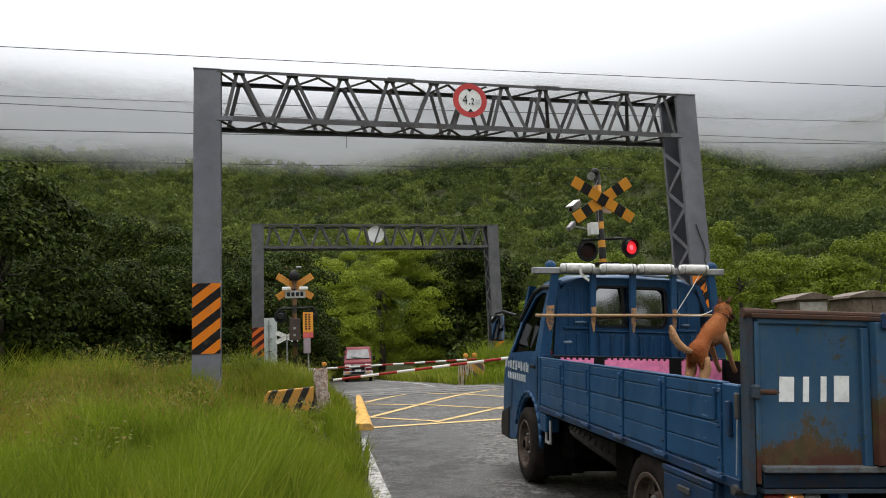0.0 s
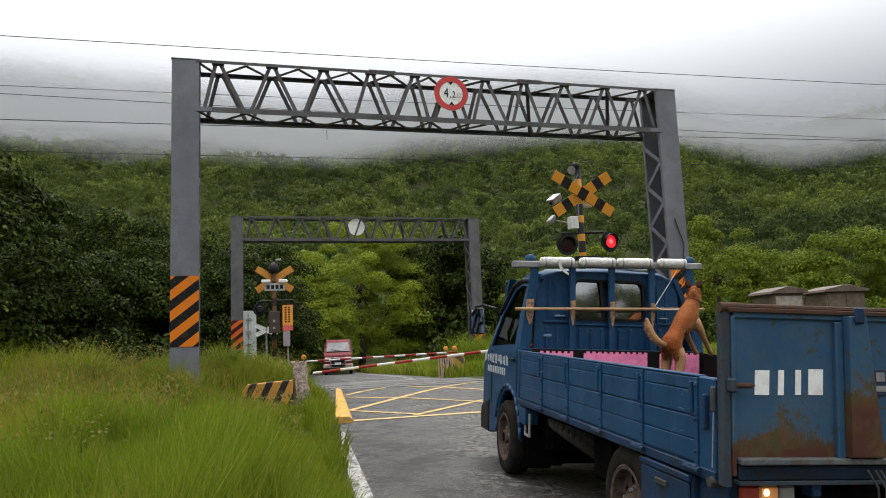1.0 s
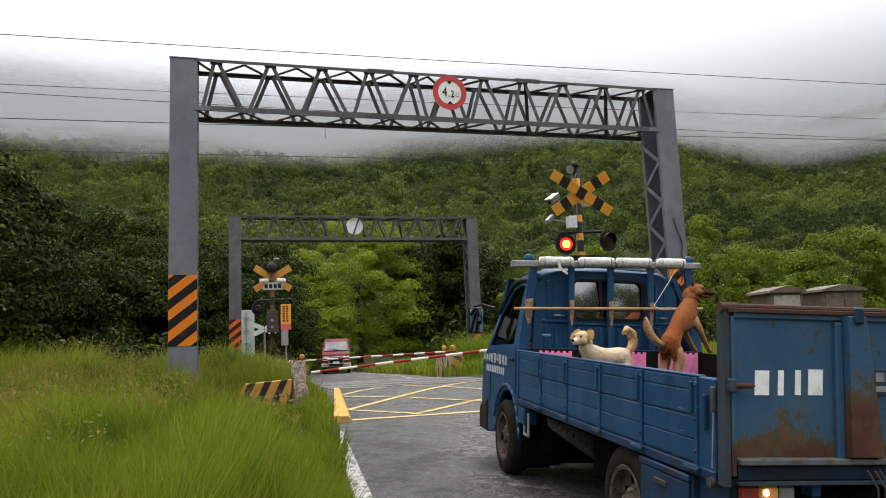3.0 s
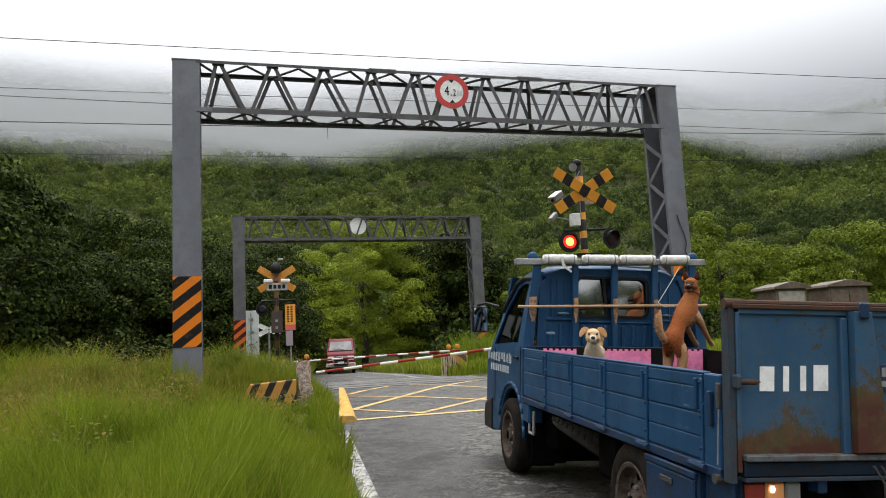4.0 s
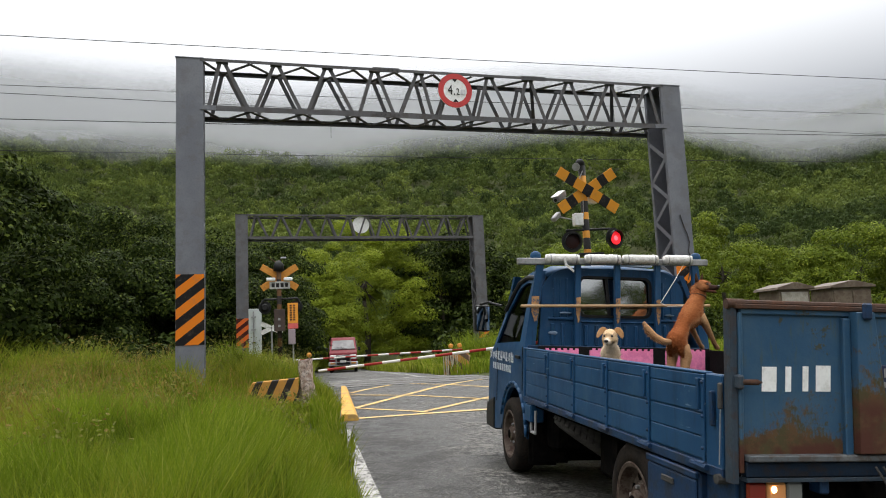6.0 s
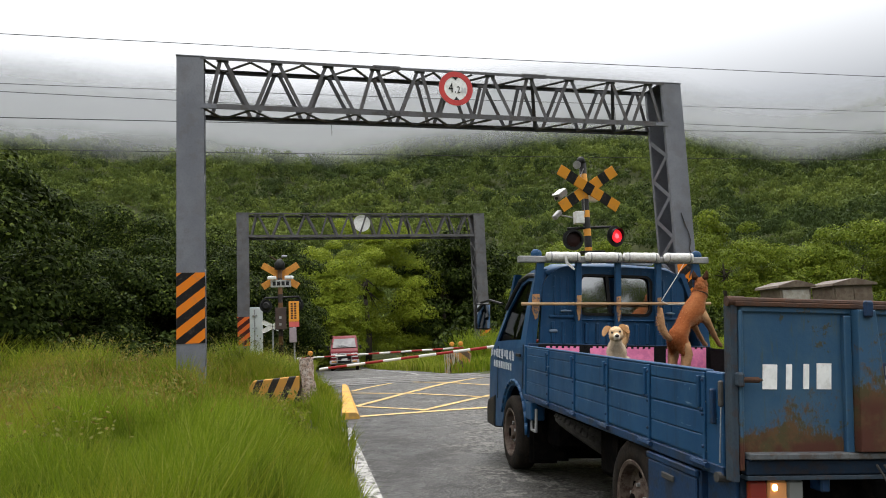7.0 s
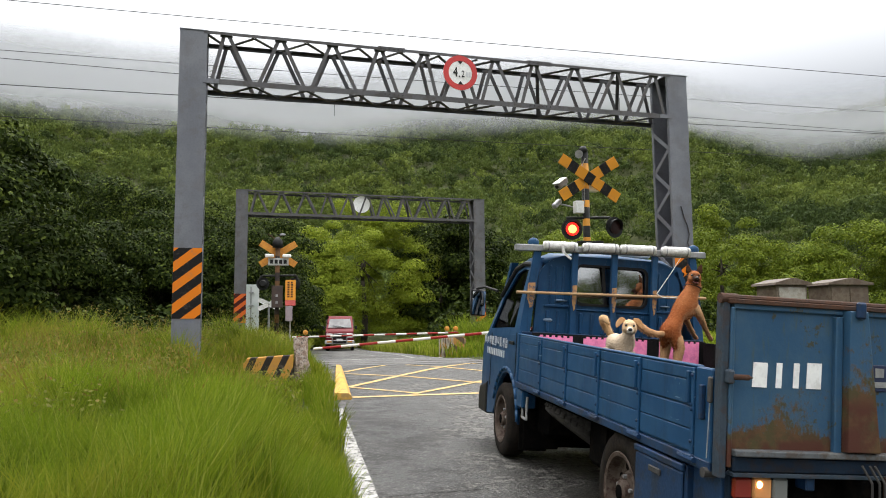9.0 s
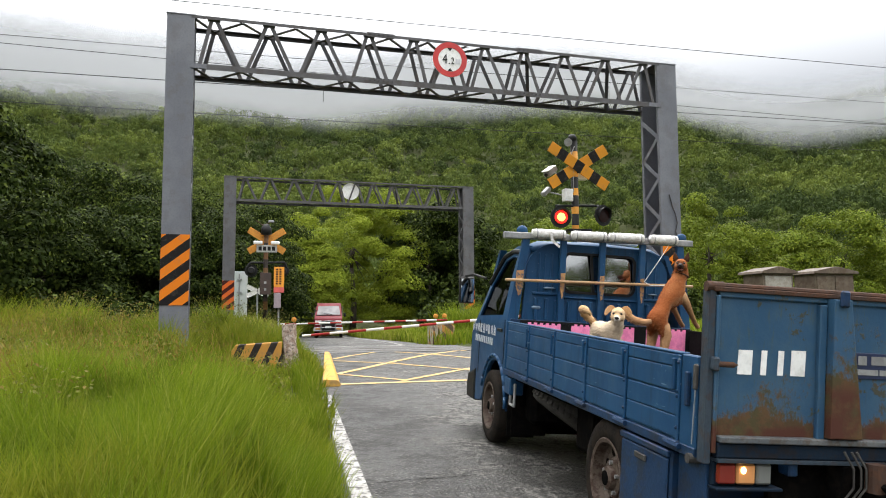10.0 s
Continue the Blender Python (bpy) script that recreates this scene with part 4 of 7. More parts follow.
barrier("lowered red and white boom barrier before the tracks", (5.85, 12.6, 1.30), (1.07, 12.55, 0.93), 0.024, (), period=0.62)
barrier("lowered red and white boom barrier beyond the tracks", (5.95, 21.0, 1.125), (1.18, 21.0, 1.04), 0.025, (0.02, 0.075, 0.925), period=0.62, near=False)


SKIRT_PAINT = surface("dirty_cream_paint", (0.42, 0.37, 0.3), (0.3, 0.25, 0.19), 9, 0.7, 0, 0.1, 60, 0.2)
skirt = thing("boom_skirt", "pale hanging rods under the far barrier boom", "barrier skirt")
for i in range(9):
    x = 5.12 + i * 0.048
    part("skirt_rod", rod(bmx(), (x, 20.0, 1.01), (x + 0.05 * math.sin(i * 1.9), 19.98, 0.46), 0.014, None, 6), SKIRT_PAINT, skirt)
part("skirt_bar", rod(bmx(), (5.10, 20.0, 1.0), (5.56, 20.0, 1.03), 0.014, None, 6), GREY_METAL, skirt)


def guard_block(m, w, h, label, pillar):
    g = thing("guard_block", label, "concrete block", m, "striped guard blocks")
    bm = bmx()
    slab(bm, [(0, 0), (0.04, h - 0.09), (0.1, h), (w, h + 0.04), (w, -0.1), (0, -0.1)], "y", 0, 0.28, 0.02)
    part("wall", bm, CONCRETE_HAZARD if pillar else CONCRETE_FADED, g, "worn striped concrete wall")
    if pillar:
        bm = bmx()
        rings = []
        for i in range(8):
            z = -0.1 + i * 0.135
            k = 1 - 0.03 * i + 0.03 * math.sin(i * 2.1)
            rings.append([(w + 0.15 - 0.006 * i + (0.165 - 0.006 * i) * k * math.cos(a) + 0.025 * math.sin(3 * a + i), 0.14 + 0.16 * k * math.sin(a), z + (0.03 * math.cos(a + 1) if i == 7 else 0)) for a in np.linspace(0, 2 * math.pi, 12, endpoint=False)])
        loft(bm, rings)
        part("pillar", bm, surface("peeling_whitewash", (0.50, 0.42, 0.37), (0.24, 0.16, 0.12), 13, 0.9, 0, 0.6, 40, 0.2, (0.06, 0.05, 0.04), 0.8), g, "rough broken concrete pillar with peeling paint")
    return g


guard_block(pose(-0.09, 12.0, 0.27, 0, 0, -4), 0.80, 0.545, "low concrete guard wall with worn yellow-black stripes", True)
far_block = guard_block(pose(5.22, 20.12, 0.40, 0, 0, 0), 0.66, 0.60, "concrete guard block with faded stripes beside the far barrier", False)


def cabinets():
    wall = surface("grey_brown_enamel", (0.13, 0.10, 0.07), (0.085, 0.06, 0.043), 4, 0.6, 0, 0.1, 60, 0.4, (0.07, 0.04, 0.025), 0.7)
    light = surface("pale_enamel", (0.34, 0.32, 0.28), (0.27, 0.25, 0.22), 4, 0.55, 0, 0.1, 60, 0.4, (0.16, 0.11, 0.08), 0.4)
    for x0, x1, zt, door, lab in ((10.63, 11.4, 2.09, light, "squat grey trackside cabinet with pitched lid and pale door"), (11.95, 12.97, 2.10, wall, "brownish grey trackside cabinet with two doors, pitched lid")):
        c = thing("trackside_cabinet", lab, "cabinet", pose(x0, 13.2, 0), "trackside cabinets")
        w = x1 - x0
        z0 = float(land_z(x0 + w / 2, 13.2)) - 0.1
        part("body", box(bmx(), 0, w, 0, 0.62, z0, zt, 0.01), wall, c)
        bm = slab(bmx(), [(-0.08, zt), (w + 0.08, zt), (w + 0.06, zt + 0.05), (w * 0.56, zt + 0.15), (w * 0.44, zt + 0.15), (-0.06, zt + 0.05)], "y", -0.08, 0.70, 0.01)
        part("lid", bm, wall, c, "shallow pitched lid")
        n = 2 if w > 0.9 else 1
        for i in range(n):
            a = 0.06 if n == 1 else 0.04 + i * 0.48
            part("cabinet_door", box(bmx(), a, a + (w - 0.12 if n == 1 else 0.46), -0.02, -0.003, z0 + 0.2, zt - 0.05, 0.005), door, c, "flat door")


cabinets()

# ---- the blue truck ----
# local axes: x to its right from the left side board, y ahead from the tail of the bed, z up from the tyres' foot
def truck_pose():
    yaw, pitch, lean = radians(-5.09), radians(2.34), radians(3.54)
    fwd = Vector((-math.sin(yaw) * math.cos(pitch), math.cos(yaw) * math.cos(pitch), math.sin(pitch)))
    side = Vector((math.cos(yaw), math.sin(yaw), 0))
    up = side.cross(fwd) * math.cos(lean) + side * math.sin(lean)
    right = fwd.cross(up)
    at = Vector((1.9555, 2.8175, 1.0677)) - up * 1.09
    m = Matrix((right, fwd, up)).transposed().to_4x4()
    m.translation = at
    return m


TRUCK = truck_pose()
BED_W, BED_L, FLOOR = 1.68, 3.13, 0.73
RACK_TILT = 1.55


def wheel(parent, x, y, r, w, side):
    """side: -1 for a wheel whose outer face looks to the left."""
    m = Matrix.Translation((x, y, r)) @ pose(0, 0, 0, 0, 90 * side, 0)
    tyre_rings = [(r * 0.62, -0.5 * w), (r * 0.80, -0.52 * w), (r * 0.95, -0.46 * w), (r, -0.36 * w), (r, 0.36 * w), (r * 0.95, 0.46 * w), (r * 0.80, 0.52 * w), (r * 0.62, 0.5 * w), (r * 0.60, 0.2 * w)]
    ty = part("tyre", lathe(bmx(), tyre_rings, m, 40, False), RUBBER, parent, "", True)
    part("rim", lathe(bmx(), [(r * 0.62, 0.44 * w), (r * 0.66, 0.51 * w), (r * 0.64, 0.53 * w), (r * 0.585, 0.50 * w), (r * 0.55, 0.20 * w), (r * 0.50, 0.12 * w), (r * 0.35, 0.15 * w), (r * 0.31, 0.30 * w), (r * 0.20, 0.32 * w), (r * 0.185, 0.47 * w), (r * 0.12, 0.51 * w)], m, 36, False), RIM, ty, "dusty steel rim")
    part("hub_cap", lathe(bmx(), [(r * 0.125, 0.46 * w), (r * 0.12, 0.53 * w), (r * 0.08, 0.55 * w)], m, 20), UNDER, ty, "black hub cap")
    for i in range(5):
        a = 2 * math.pi * i / 5
        part("wheel_nut", rod(bmx(), m @ Vector((r * 0.255 * math.cos(a), r * 0.255 * math.sin(a), 0.30 * w)), m @ Vector((r * 0.255 * math.cos(a), r * 0.255 * math.sin(a), 0.40 * w)), 0.012, None, 6), GREY_METAL, ty)
    for i in range(8):
        a = 2 * math.pi * (i + 0.5) / 8
        part("vent_hole", lathe(bmx(), [(0.024, 0.10 * w), (0.024, 0.155 * w)], m @ Matrix.Translation((r * 0.43 * math.cos(a), r * 0.43 * math.sin(a), 0)), 10), UNDER, ty)
    return ty


def ring_plate(bm, outer, inner, axis, d0, d1):
    """A plate with a hole: outer and inner are loops of the same count."""
    put = {"x": lambda u, v, d: (d, u, v), "y": lambda u, v, d: (u, d, v)}[axis]
    n = len(outer)
    o0, o1, i0, i1 = ([bm.verts.new(put(u, v, d)) for u, v in loop] for loop, d in ((outer, d0), (outer, d1), (inner, d0), (inner, d1)))
    for i in range(n):
        j = (i + 1) % n
        for a, b in ((o0, i0), (i0, i1), (i1, o1), (o1, o0)):
            bm.faces.new((a[i], a[j], b[j], b[i]))
    bmesh.ops.recalc_face_normals(bm, faces=bm.faces)
    return bm


def rounded(u0, u1, v0, v1, r, n=4):
    pts = []
    for cu, cv, a0 in ((u1 - r, v0 + r, -90), (u1 - r, v1 - r, 0), (u0 + r, v1 - r, 90), (u0 + r, v0 + r, 180)):
        for i in range(n + 1):
            a = radians(a0 + 90 * i / n)
            pts.append((cu + r * math.cos(a), cv + r * math.sin(a)))
    return pts


def build_truck():
    t = thing("pickup_truck", "worn blue flatbed truck with a tall rusty tail lift", "truck", TRUCK)
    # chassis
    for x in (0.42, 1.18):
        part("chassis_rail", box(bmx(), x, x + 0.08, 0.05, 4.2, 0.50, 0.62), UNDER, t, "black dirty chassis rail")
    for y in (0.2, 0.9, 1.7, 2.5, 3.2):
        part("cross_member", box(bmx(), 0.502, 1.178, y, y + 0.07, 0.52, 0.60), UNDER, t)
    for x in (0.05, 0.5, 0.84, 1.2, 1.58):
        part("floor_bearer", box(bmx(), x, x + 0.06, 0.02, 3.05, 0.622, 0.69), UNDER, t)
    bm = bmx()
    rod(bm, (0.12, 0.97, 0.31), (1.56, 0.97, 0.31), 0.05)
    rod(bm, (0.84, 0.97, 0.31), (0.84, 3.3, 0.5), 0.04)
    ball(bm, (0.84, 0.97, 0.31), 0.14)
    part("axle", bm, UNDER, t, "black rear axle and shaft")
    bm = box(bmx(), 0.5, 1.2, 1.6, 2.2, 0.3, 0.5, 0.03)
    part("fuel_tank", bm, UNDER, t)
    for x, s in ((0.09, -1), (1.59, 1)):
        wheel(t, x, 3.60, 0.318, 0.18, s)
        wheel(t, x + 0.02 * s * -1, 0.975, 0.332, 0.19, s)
    # Unseen boxes added to block light, so the road below stays dark.
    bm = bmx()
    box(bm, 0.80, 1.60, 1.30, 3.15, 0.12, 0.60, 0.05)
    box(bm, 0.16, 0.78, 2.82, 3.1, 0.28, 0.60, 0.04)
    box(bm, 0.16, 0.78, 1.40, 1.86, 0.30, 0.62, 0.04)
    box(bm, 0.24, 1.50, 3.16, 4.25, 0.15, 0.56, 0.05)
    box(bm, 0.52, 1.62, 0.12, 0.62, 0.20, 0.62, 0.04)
    part("underbody", bm, UNDER, t, "black blocks added under the floor to keep light out")
    # spare wheel slung under the bed
    lie = pose(0.37, 2.40, 0.475, 5, 32, 0) @ Matrix.Scale(1.16, 4)
    sp = lathe(bmx(), [(0.17, -0.08), (0.24, -0.095), (0.28, -0.085), (0.293, -0.06), (0.293, 0.06), (0.28, 0.085), (0.24, 0.095), (0.17, 0.08)], lie, 40)
    spare = part("spare_tyre", sp, RUBBER_DUSTY, t, "dusty spare tyre slung under the bed")
    block = box(bmx(), -0.006, 0.008, -0.017, 0.017, -0.017, 0.017, 0.003)
    block_mesh = bpy.data.meshes.new("tread_block")
    block.to_mesh(block_mesh)
    block.free()
    block_mesh.materials.append(RUBBER_DUSTY)
    for i in range(40):
        for k, h in enumerate((-0.047, 0.0, 0.047)):
            ob = new("tread_block", block_mesh)
            ob.parent = spare
            ob.matrix_basis = lie @ pose(0, 0, h, 0, 0, 9 * (i + 0.5 * (k % 2))) @ pose(0.293, 0, 0, 18, 0, 0)
    part("spare_hanger", tube(bmx(), [(0.3, 2.05, 0.66), (0.42, 2.2, 0.40), (0.6, 2.45, 0.36)], 0.012, 6), UNDER, t)
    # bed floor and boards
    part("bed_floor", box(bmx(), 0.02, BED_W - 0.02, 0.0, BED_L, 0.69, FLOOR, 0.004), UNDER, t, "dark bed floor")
    part("bed_rail", box(bmx(), -0.012, 0.018, 0.0, BED_L, 0.655, 0.70, 0.004), BLUE_DARK, t)
    part("bed_rail", box(bmx(), BED_W - 0.018, BED_W + 0.012, 0.0, BED_L, 0.655, 0.70, 0.004), BLUE_DARK, t)
    seams = (3.09, 2.47, 1.89, 1.30, 0.725, 0.158)
    for side in (0, 1):
        x0, x1 = (0.0, 0.028) if side == 0 else (BED_W - 0.028, BED_W)
        out = -1 if side == 0 else 1
        xo = x0 if side == 0 else x1
        for a, b in zip(seams, seams[1:]):
            sec = part("side_board", box(bmx(), x0 + 0.004, x1 - 0.004, b + 0.006, a - 0.006, 0.70, 1.09, 0.003), BLUE, t, "blue steel side board section")
            for z0, z1 in ((0.712, 0.806), (0.811, 0.908), (0.917, 1.024), (1.029, 1.083)):
                part("plank", box(bmx(), xo - 0.006 if side == 0 else xo - 0.004, xo + 0.004 if side == 0 else xo + 0.006, b + 0.02, a - 0.02, z0, z1, 0.003), BLUE, sec)
            part("hinge", box(bmx(), xo + out * 0.004, xo + out * 0.03, b - 0.03, b + 0.05, 0.672, 0.705, 0.006), BLUE_DARK, sec)
            part("hinge_pin", rod(bmx(), (xo + out * 0.022, b - 0.05, 0.685), (xo + out * 0.022, b + 0.09, 0.685), 0.013, None, 8), BLUE_DARK, sec)
            part("stake", box(bmx(), xo + out * 0.001, xo + out * 0.014, b - 0.014, b + 0.014, 0.70, 1.085, 0.003), BLUE, sec)
            part("latch", box(bmx(), xo + out * 0.004, xo + out * 0.024, b + 0.022, b + 0.046, 0.925, 1.067, 0.004), BLUE, sec, "long blue latch bar")
            part("latch_foot", box(bmx(), xo + out * 0.002, xo + out * 0.018, b - 0.004, b + 0.05, 0.915, 0.927, 0.002), BLUE_DARK, sec)
            for z in (0.76, 0.9, 1.05):
                part("rivet", ball(bmx(), (xo + out * 0.014, b, z), 0.009, u=8, v=5), BLUE_DARK, sec)
        part("top_rail", box(bmx(), x0 - 0.006, x1 + 0.006, 0.14, 3.11, 1.086, 1.098, 0.004), BLUE, t)
        part("rear_stake", box(bmx(), x0 - 0.008, x1 + 0.002, 0.0, 0.14, 0.66, 1.092, 0.006), BLUE, t)
        part("rear_latch", box(bmx(), xo + out * 0.006, xo + out * 0.03, 0.05, 0.075, 0.87, 1.02, 0.005), BLUE_DARK, t)
        part("front_stake", box(bmx(), x0 - 0.008, x1 + 0.004, 3.11, 3.15, 0.66, 1.10, 0.006), BLUE, t)
    part("strap_hook", rod(bmx(), (-0.03, -0.01, 0.72), (-0.02, -0.012, 1.05), 0.003, None, 8), GREY_METAL, t, "thin pale gas strut")
    part("strut_cap", box(bmx(), -0.032, -0.012, -0.02, 0.002, 0.95, 1.06, 0.006), CHAIN, t)
    # headboard rack
    bm = bmx()
    slab(bm, [(-0.005, 1.08), (0.088, 1.08), (0.125, 1.45), (0.163, 1.82), (0.098, 1.82), (0.045, 1.45)], "y", 3.13, 3.17, 0.006)
    part("rack_post", bm, BLUE, t)
    slab_pts = [(1.672 - x, z + 0.04) for x, z in ((-0.005, 1.04), (0.088, 1.04), (0.125, 1.45), (0.163, 1.82), (0.098, 1.82), (0.045, 1.45))]
    part("rack_post", slab(bmx(), slab_pts[::-1], "y", 3.13, 3.17, 0.006), BLUE, t)
    for x in (0.467, 0.825, 1.197):
        part("rack_post", box(bmx(), x - 0.026, x + 0.026, 3.13, 3.17, 1.08, 1.85, 0.004), BLUE, t)
    part("rack_beam", box(bmx(), -0.02, BED_W + 0.03, 3.115, 3.185, 1.80, 1.855, 0.006, pose(0, 0, 0, 0, -RACK_TILT, 0)), GREY_METAL, t, "bare grey rack beam")
    for x in (0.09, 1.56):
        part("rack_knob", ball(bmx(), (x, 3.15, 1.872 + x * 0.027), 0.05, 0.025, 0.045), BLUE, t)
    tape = surface("orange_tape", (0.44, 0.24, 0.10), (0.33, 0.17, 0.07), 14, 0.7, 0, 0.1, 60, 0.3, (0.05, 0.07, 0.11), 0.9)
    for x, w in ((0.085, 0.066), (0.467, 0.040), (0.825, 0.040), (1.197, 0.034)):
        part("tape_wrap", slab(bmx(), [(x - w / 2, 1.53), (x + w / 2, 1.535), (x + w / 2, 1.40), (x + w * 0.3, 1.37), (x + w * 0.2, 1.33), (x - w * 0.1, 1.315), (x - w * 0.25, 1.35), (x - w / 2, 1.40)], "y", 3.122, 3.129), tape, t, "torn orange tape on the rack post")
    part("front_board", box(bmx(), 0.02, BED_W - 0.02, 3.10, 3.125, 0.73, 1.12, 0.004), BLUE_DARK, t)
    # cab shell: floor, back wall with a window, sides with door windows, roof, windscreen
    cab = part("cab", box(bmx(), 0.06, BED_W - 0.06, 3.22, 4.35, 0.42, 0.56, 0.02), UNDER, t, "blue cab")
    prof = [(3.20, 0.45), (3.20, 1.10), (4.50, 1.02), (4.58, 0.92), (4.60, 0.55), (4.57, 0.30), (4.30, 0.27), (4.06, 0.30)]
    arch = [(3.60 + 0.40 * math.cos(a), 0.31 + 0.42 * math.sin(a)) for a in np.linspace(0.18, math.pi - 0.05, 12)]
    for side in (0, 1):
        x0, x1 = (0.03, 0.075) if side == 0 else (BED_W - 0.075, BED_W - 0.03)
        bm = slab(bmx(), prof + arch, "x", x0, x1, 0.012)
        part("cab_side", bm, BLUE, cab)
        xs = x0 - 0.004 if side == 0 else x1 + 0.004
        lip = [(3.60 + 0.44 * math.cos(a), 0.31 + 0.46 * math.sin(a)) for a in np.linspace(0.3, math.pi - 0.1, 14)]
        part("arch_lip", tube(bmx(), [(xs, u, v) for u, v in lip], 0.016, 8), BLUE, cab, "", True)
        # upper side: a leaning frame round the door window
        lean = 0.15
        outer = [(3.20, 1.09), (3.6, 1.06), (4.46, 1.02), (4.12, 1.42), (3.84, 1.72), (3.55, 1.77), (3.26, 1.76), (3.20, 1.5)]
        inner = [(3.42, 1.14), (3.7, 1.13), (4.28, 1.10), (4.05, 1.40), (3.80, 1.63), (3.62, 1.67), (3.46, 1.66), (3.43, 1.4)]
        bm = ring_plate(bmx(), outer, inner, "x", x0, x1)
        for v in bm.verts:
            v.co.x += (1 if side == 0 else -1) * lean * max(0.0, (v.co.z - 1.06) / 0.7) ** 1.4
        part("door_frame", bm, BLUE, cab)
        bm = slab(bmx(), inner, "x", (x0 + x1) / 2 - 0.004, (x0 + x1) / 2 + 0.004)
        for v in bm.verts:
            v.co.x += (1 if side == 0 else -1) * lean * max(0.0, (v.co.z - 1.06) / 0.7) ** 1.4
        part("door_glass", bm, PANE_DOOR, cab, "door window glass")
        bm = bmx()
        gut = [(x0 - 0.012 if side == 0 else x1 + 0.012, u, v) for u, v in ((3.28, 1.70), (3.6, 1.72), (3.84, 1.68), (4.1, 1.42))]
        gut = [Vector((p[0] + (1 if side == 0 else -1) * lean * ((p[2] - 1.06) / 0.7) ** 1.4, p[1], p[2])) for p in gut]
        part("rain_visor", tube(bm, gut, 0.022, 8), BLACK, cab, "dark window visor")
        part("door_seam", box(bmx(), xs - 0.001, xs + 0.003, 3.30, 3.312, 0.72, 1.1), BLACK, cab)
        part("door_seam", box(bmx(), xs - 0.001, xs + 0.003, 4.22, 4.232, 0.55, 1.06), BLACK, cab)
        part("door_handle", box(bmx(), xs - 0.016 if side == 0 else xs, xs if side == 0 else xs + 0.016, 3.36, 3.50, 0.99, 1.02, 0.005), BLACK, cab, "black door handle")
        # the mirror on its bent arm
        s = -1 if side == 0 else 1
        part("mirror_arm", tube(bmx(), [(xs + 0.02 * -s, 4.16, 1.47), (xs + s * 0.05, 4.42, 1.51), (xs + s * 0.10, 4.58, 1.49), (xs + s * 0.10, 4.58, 1.30)], 0.012, 8), BLACK, cab, "black mirror arm")
        mir = part("mirror", box(bmx(), xs + s * 0.085 - 0.08, xs + s * 0.085 + 0.08, 4.54, 4.59, 1.21, 1.48, 0.022, None, 2), BLACK, cab, "tall black wing mirror")
        part("mirror_glass", slab(bmx(), [(4.508, 1.225), (4.513, 1.225), (4.539, 1.465), (4.534, 1.465)], "x", xs + s * 0.085 - 0.066, xs + s * 0.085 + 0.066), MIRROR, mir)
    bm = ring_plate(bmx(), rounded(0.13, 1.50, 0.72, 1.79, 0.19, 5), rounded(0.50, 1.15, 1.375, 1.715, 0.06, 5), "y", 3.20, 3.235)
    for v in bm.verts:
        if v.co.z > 1.3 and (v.co.x < 0.4 or v.co.x > 1.24):
            v.co.x += (0.10 if v.co.x < 0.84 else -0.10) * ((v.co.z - 1.3) / 0.5) ** 2
    part("back_wall", bm, BLUE, cab, "blue back wall of the cab")
    part("window_seal", ring_plate(bmx(), rounded(0.488, 1.162, 1.364, 1.724, 0.07, 5), rounded(0.51, 1.14, 1.386, 1.705, 0.055, 5), "y", 3.188, 3.202), BLACK, cab, "black rubber window seal")
    part("rear_glass", slab(bmx(), [(3.208, 1.37), (3.213, 1.37), (3.236, 1.72), (3.231, 1.72)], "x", 0.495, 1.155), PANE_BRIGHT, cab, "rear window glass")
    part("window_bar", slab(bmx(), [(0.765, 1.385), (0.79, 1.385), (0.758, 1.705), (0.733, 1.705)], "y", 3.196, 3.207), BLACK, cab)
    for x0, x1, z0, z1 in ((0.262, 0.282, 1.36, 1.70), (0.315, 0.33, 1.36, 1.69), (0.375, 0.395, 1.36, 1.70), (0.22, 0.445, 1.335, 1.362), (0.445, 1.21, 1.318, 1.335), (1.23, 1.43, 1.335, 1.362), (1.255, 1.275, 1.36, 1.69), (1.34, 1.355, 1.36, 1.68),
                           (0.24, 0.275, 1.12, 1.31), (0.335, 0.37, 1.12, 1.31), (0.43, 0.455, 1.12, 1.30), (0.54, 0.575, 1.12, 1.30), (0.64, 0.675, 1.12, 1.30), (0.74, 0.775, 1.12, 1.30), (0.90, 0.935, 1.12, 1.30), (1.00, 1.035, 1.12, 1.30), (1.10, 1.135, 1.12, 1.30), (1.27, 1.305, 1.12, 1.31), (1.37, 1.405, 1.12, 1.31)):
        part("pressed_panel", box(bmx(), x0, x1, 3.184, 3.203, z0, z1, 0.007), BLUE, cab)
    pale = surface("rubbed_pale_blue", (0.16, 0.22, 0.29), (0.09, 0.15, 0.23), 22, 0.4, 0, 0.2, 70)
    for x, z, rx, rz in ((0.262, 1.225, 0.042, 0.017), (0.372, 1.398, 0.058, 0.011), (1.33, 1.398, 0.045, 0.010)):
        part("scuff_mark", ball(bmx(), (x, 3.190, z), rx, 0.012, rz), pale, cab, "pale rubbed dent", True)
    rings = []
    for y, k in ((3.205, 0.0), (3.26, 0.03), (3.5, 0.05), (3.75, 0.035), (3.88, -0.02)):
        rings.append([(0.24, y, 1.68), (0.20, y, 1.73 + k * 0.4), (0.34, y, 1.775 + k), (0.82, y, 1.795 + k), (1.32, y, 1.775 + k), (1.44, y, 1.73 + k * 0.4), (1.40, y, 1.68), (0.82, y, 1.74)])
    part("roof", loft(bmx(), rings), BLUE, cab, "", True)
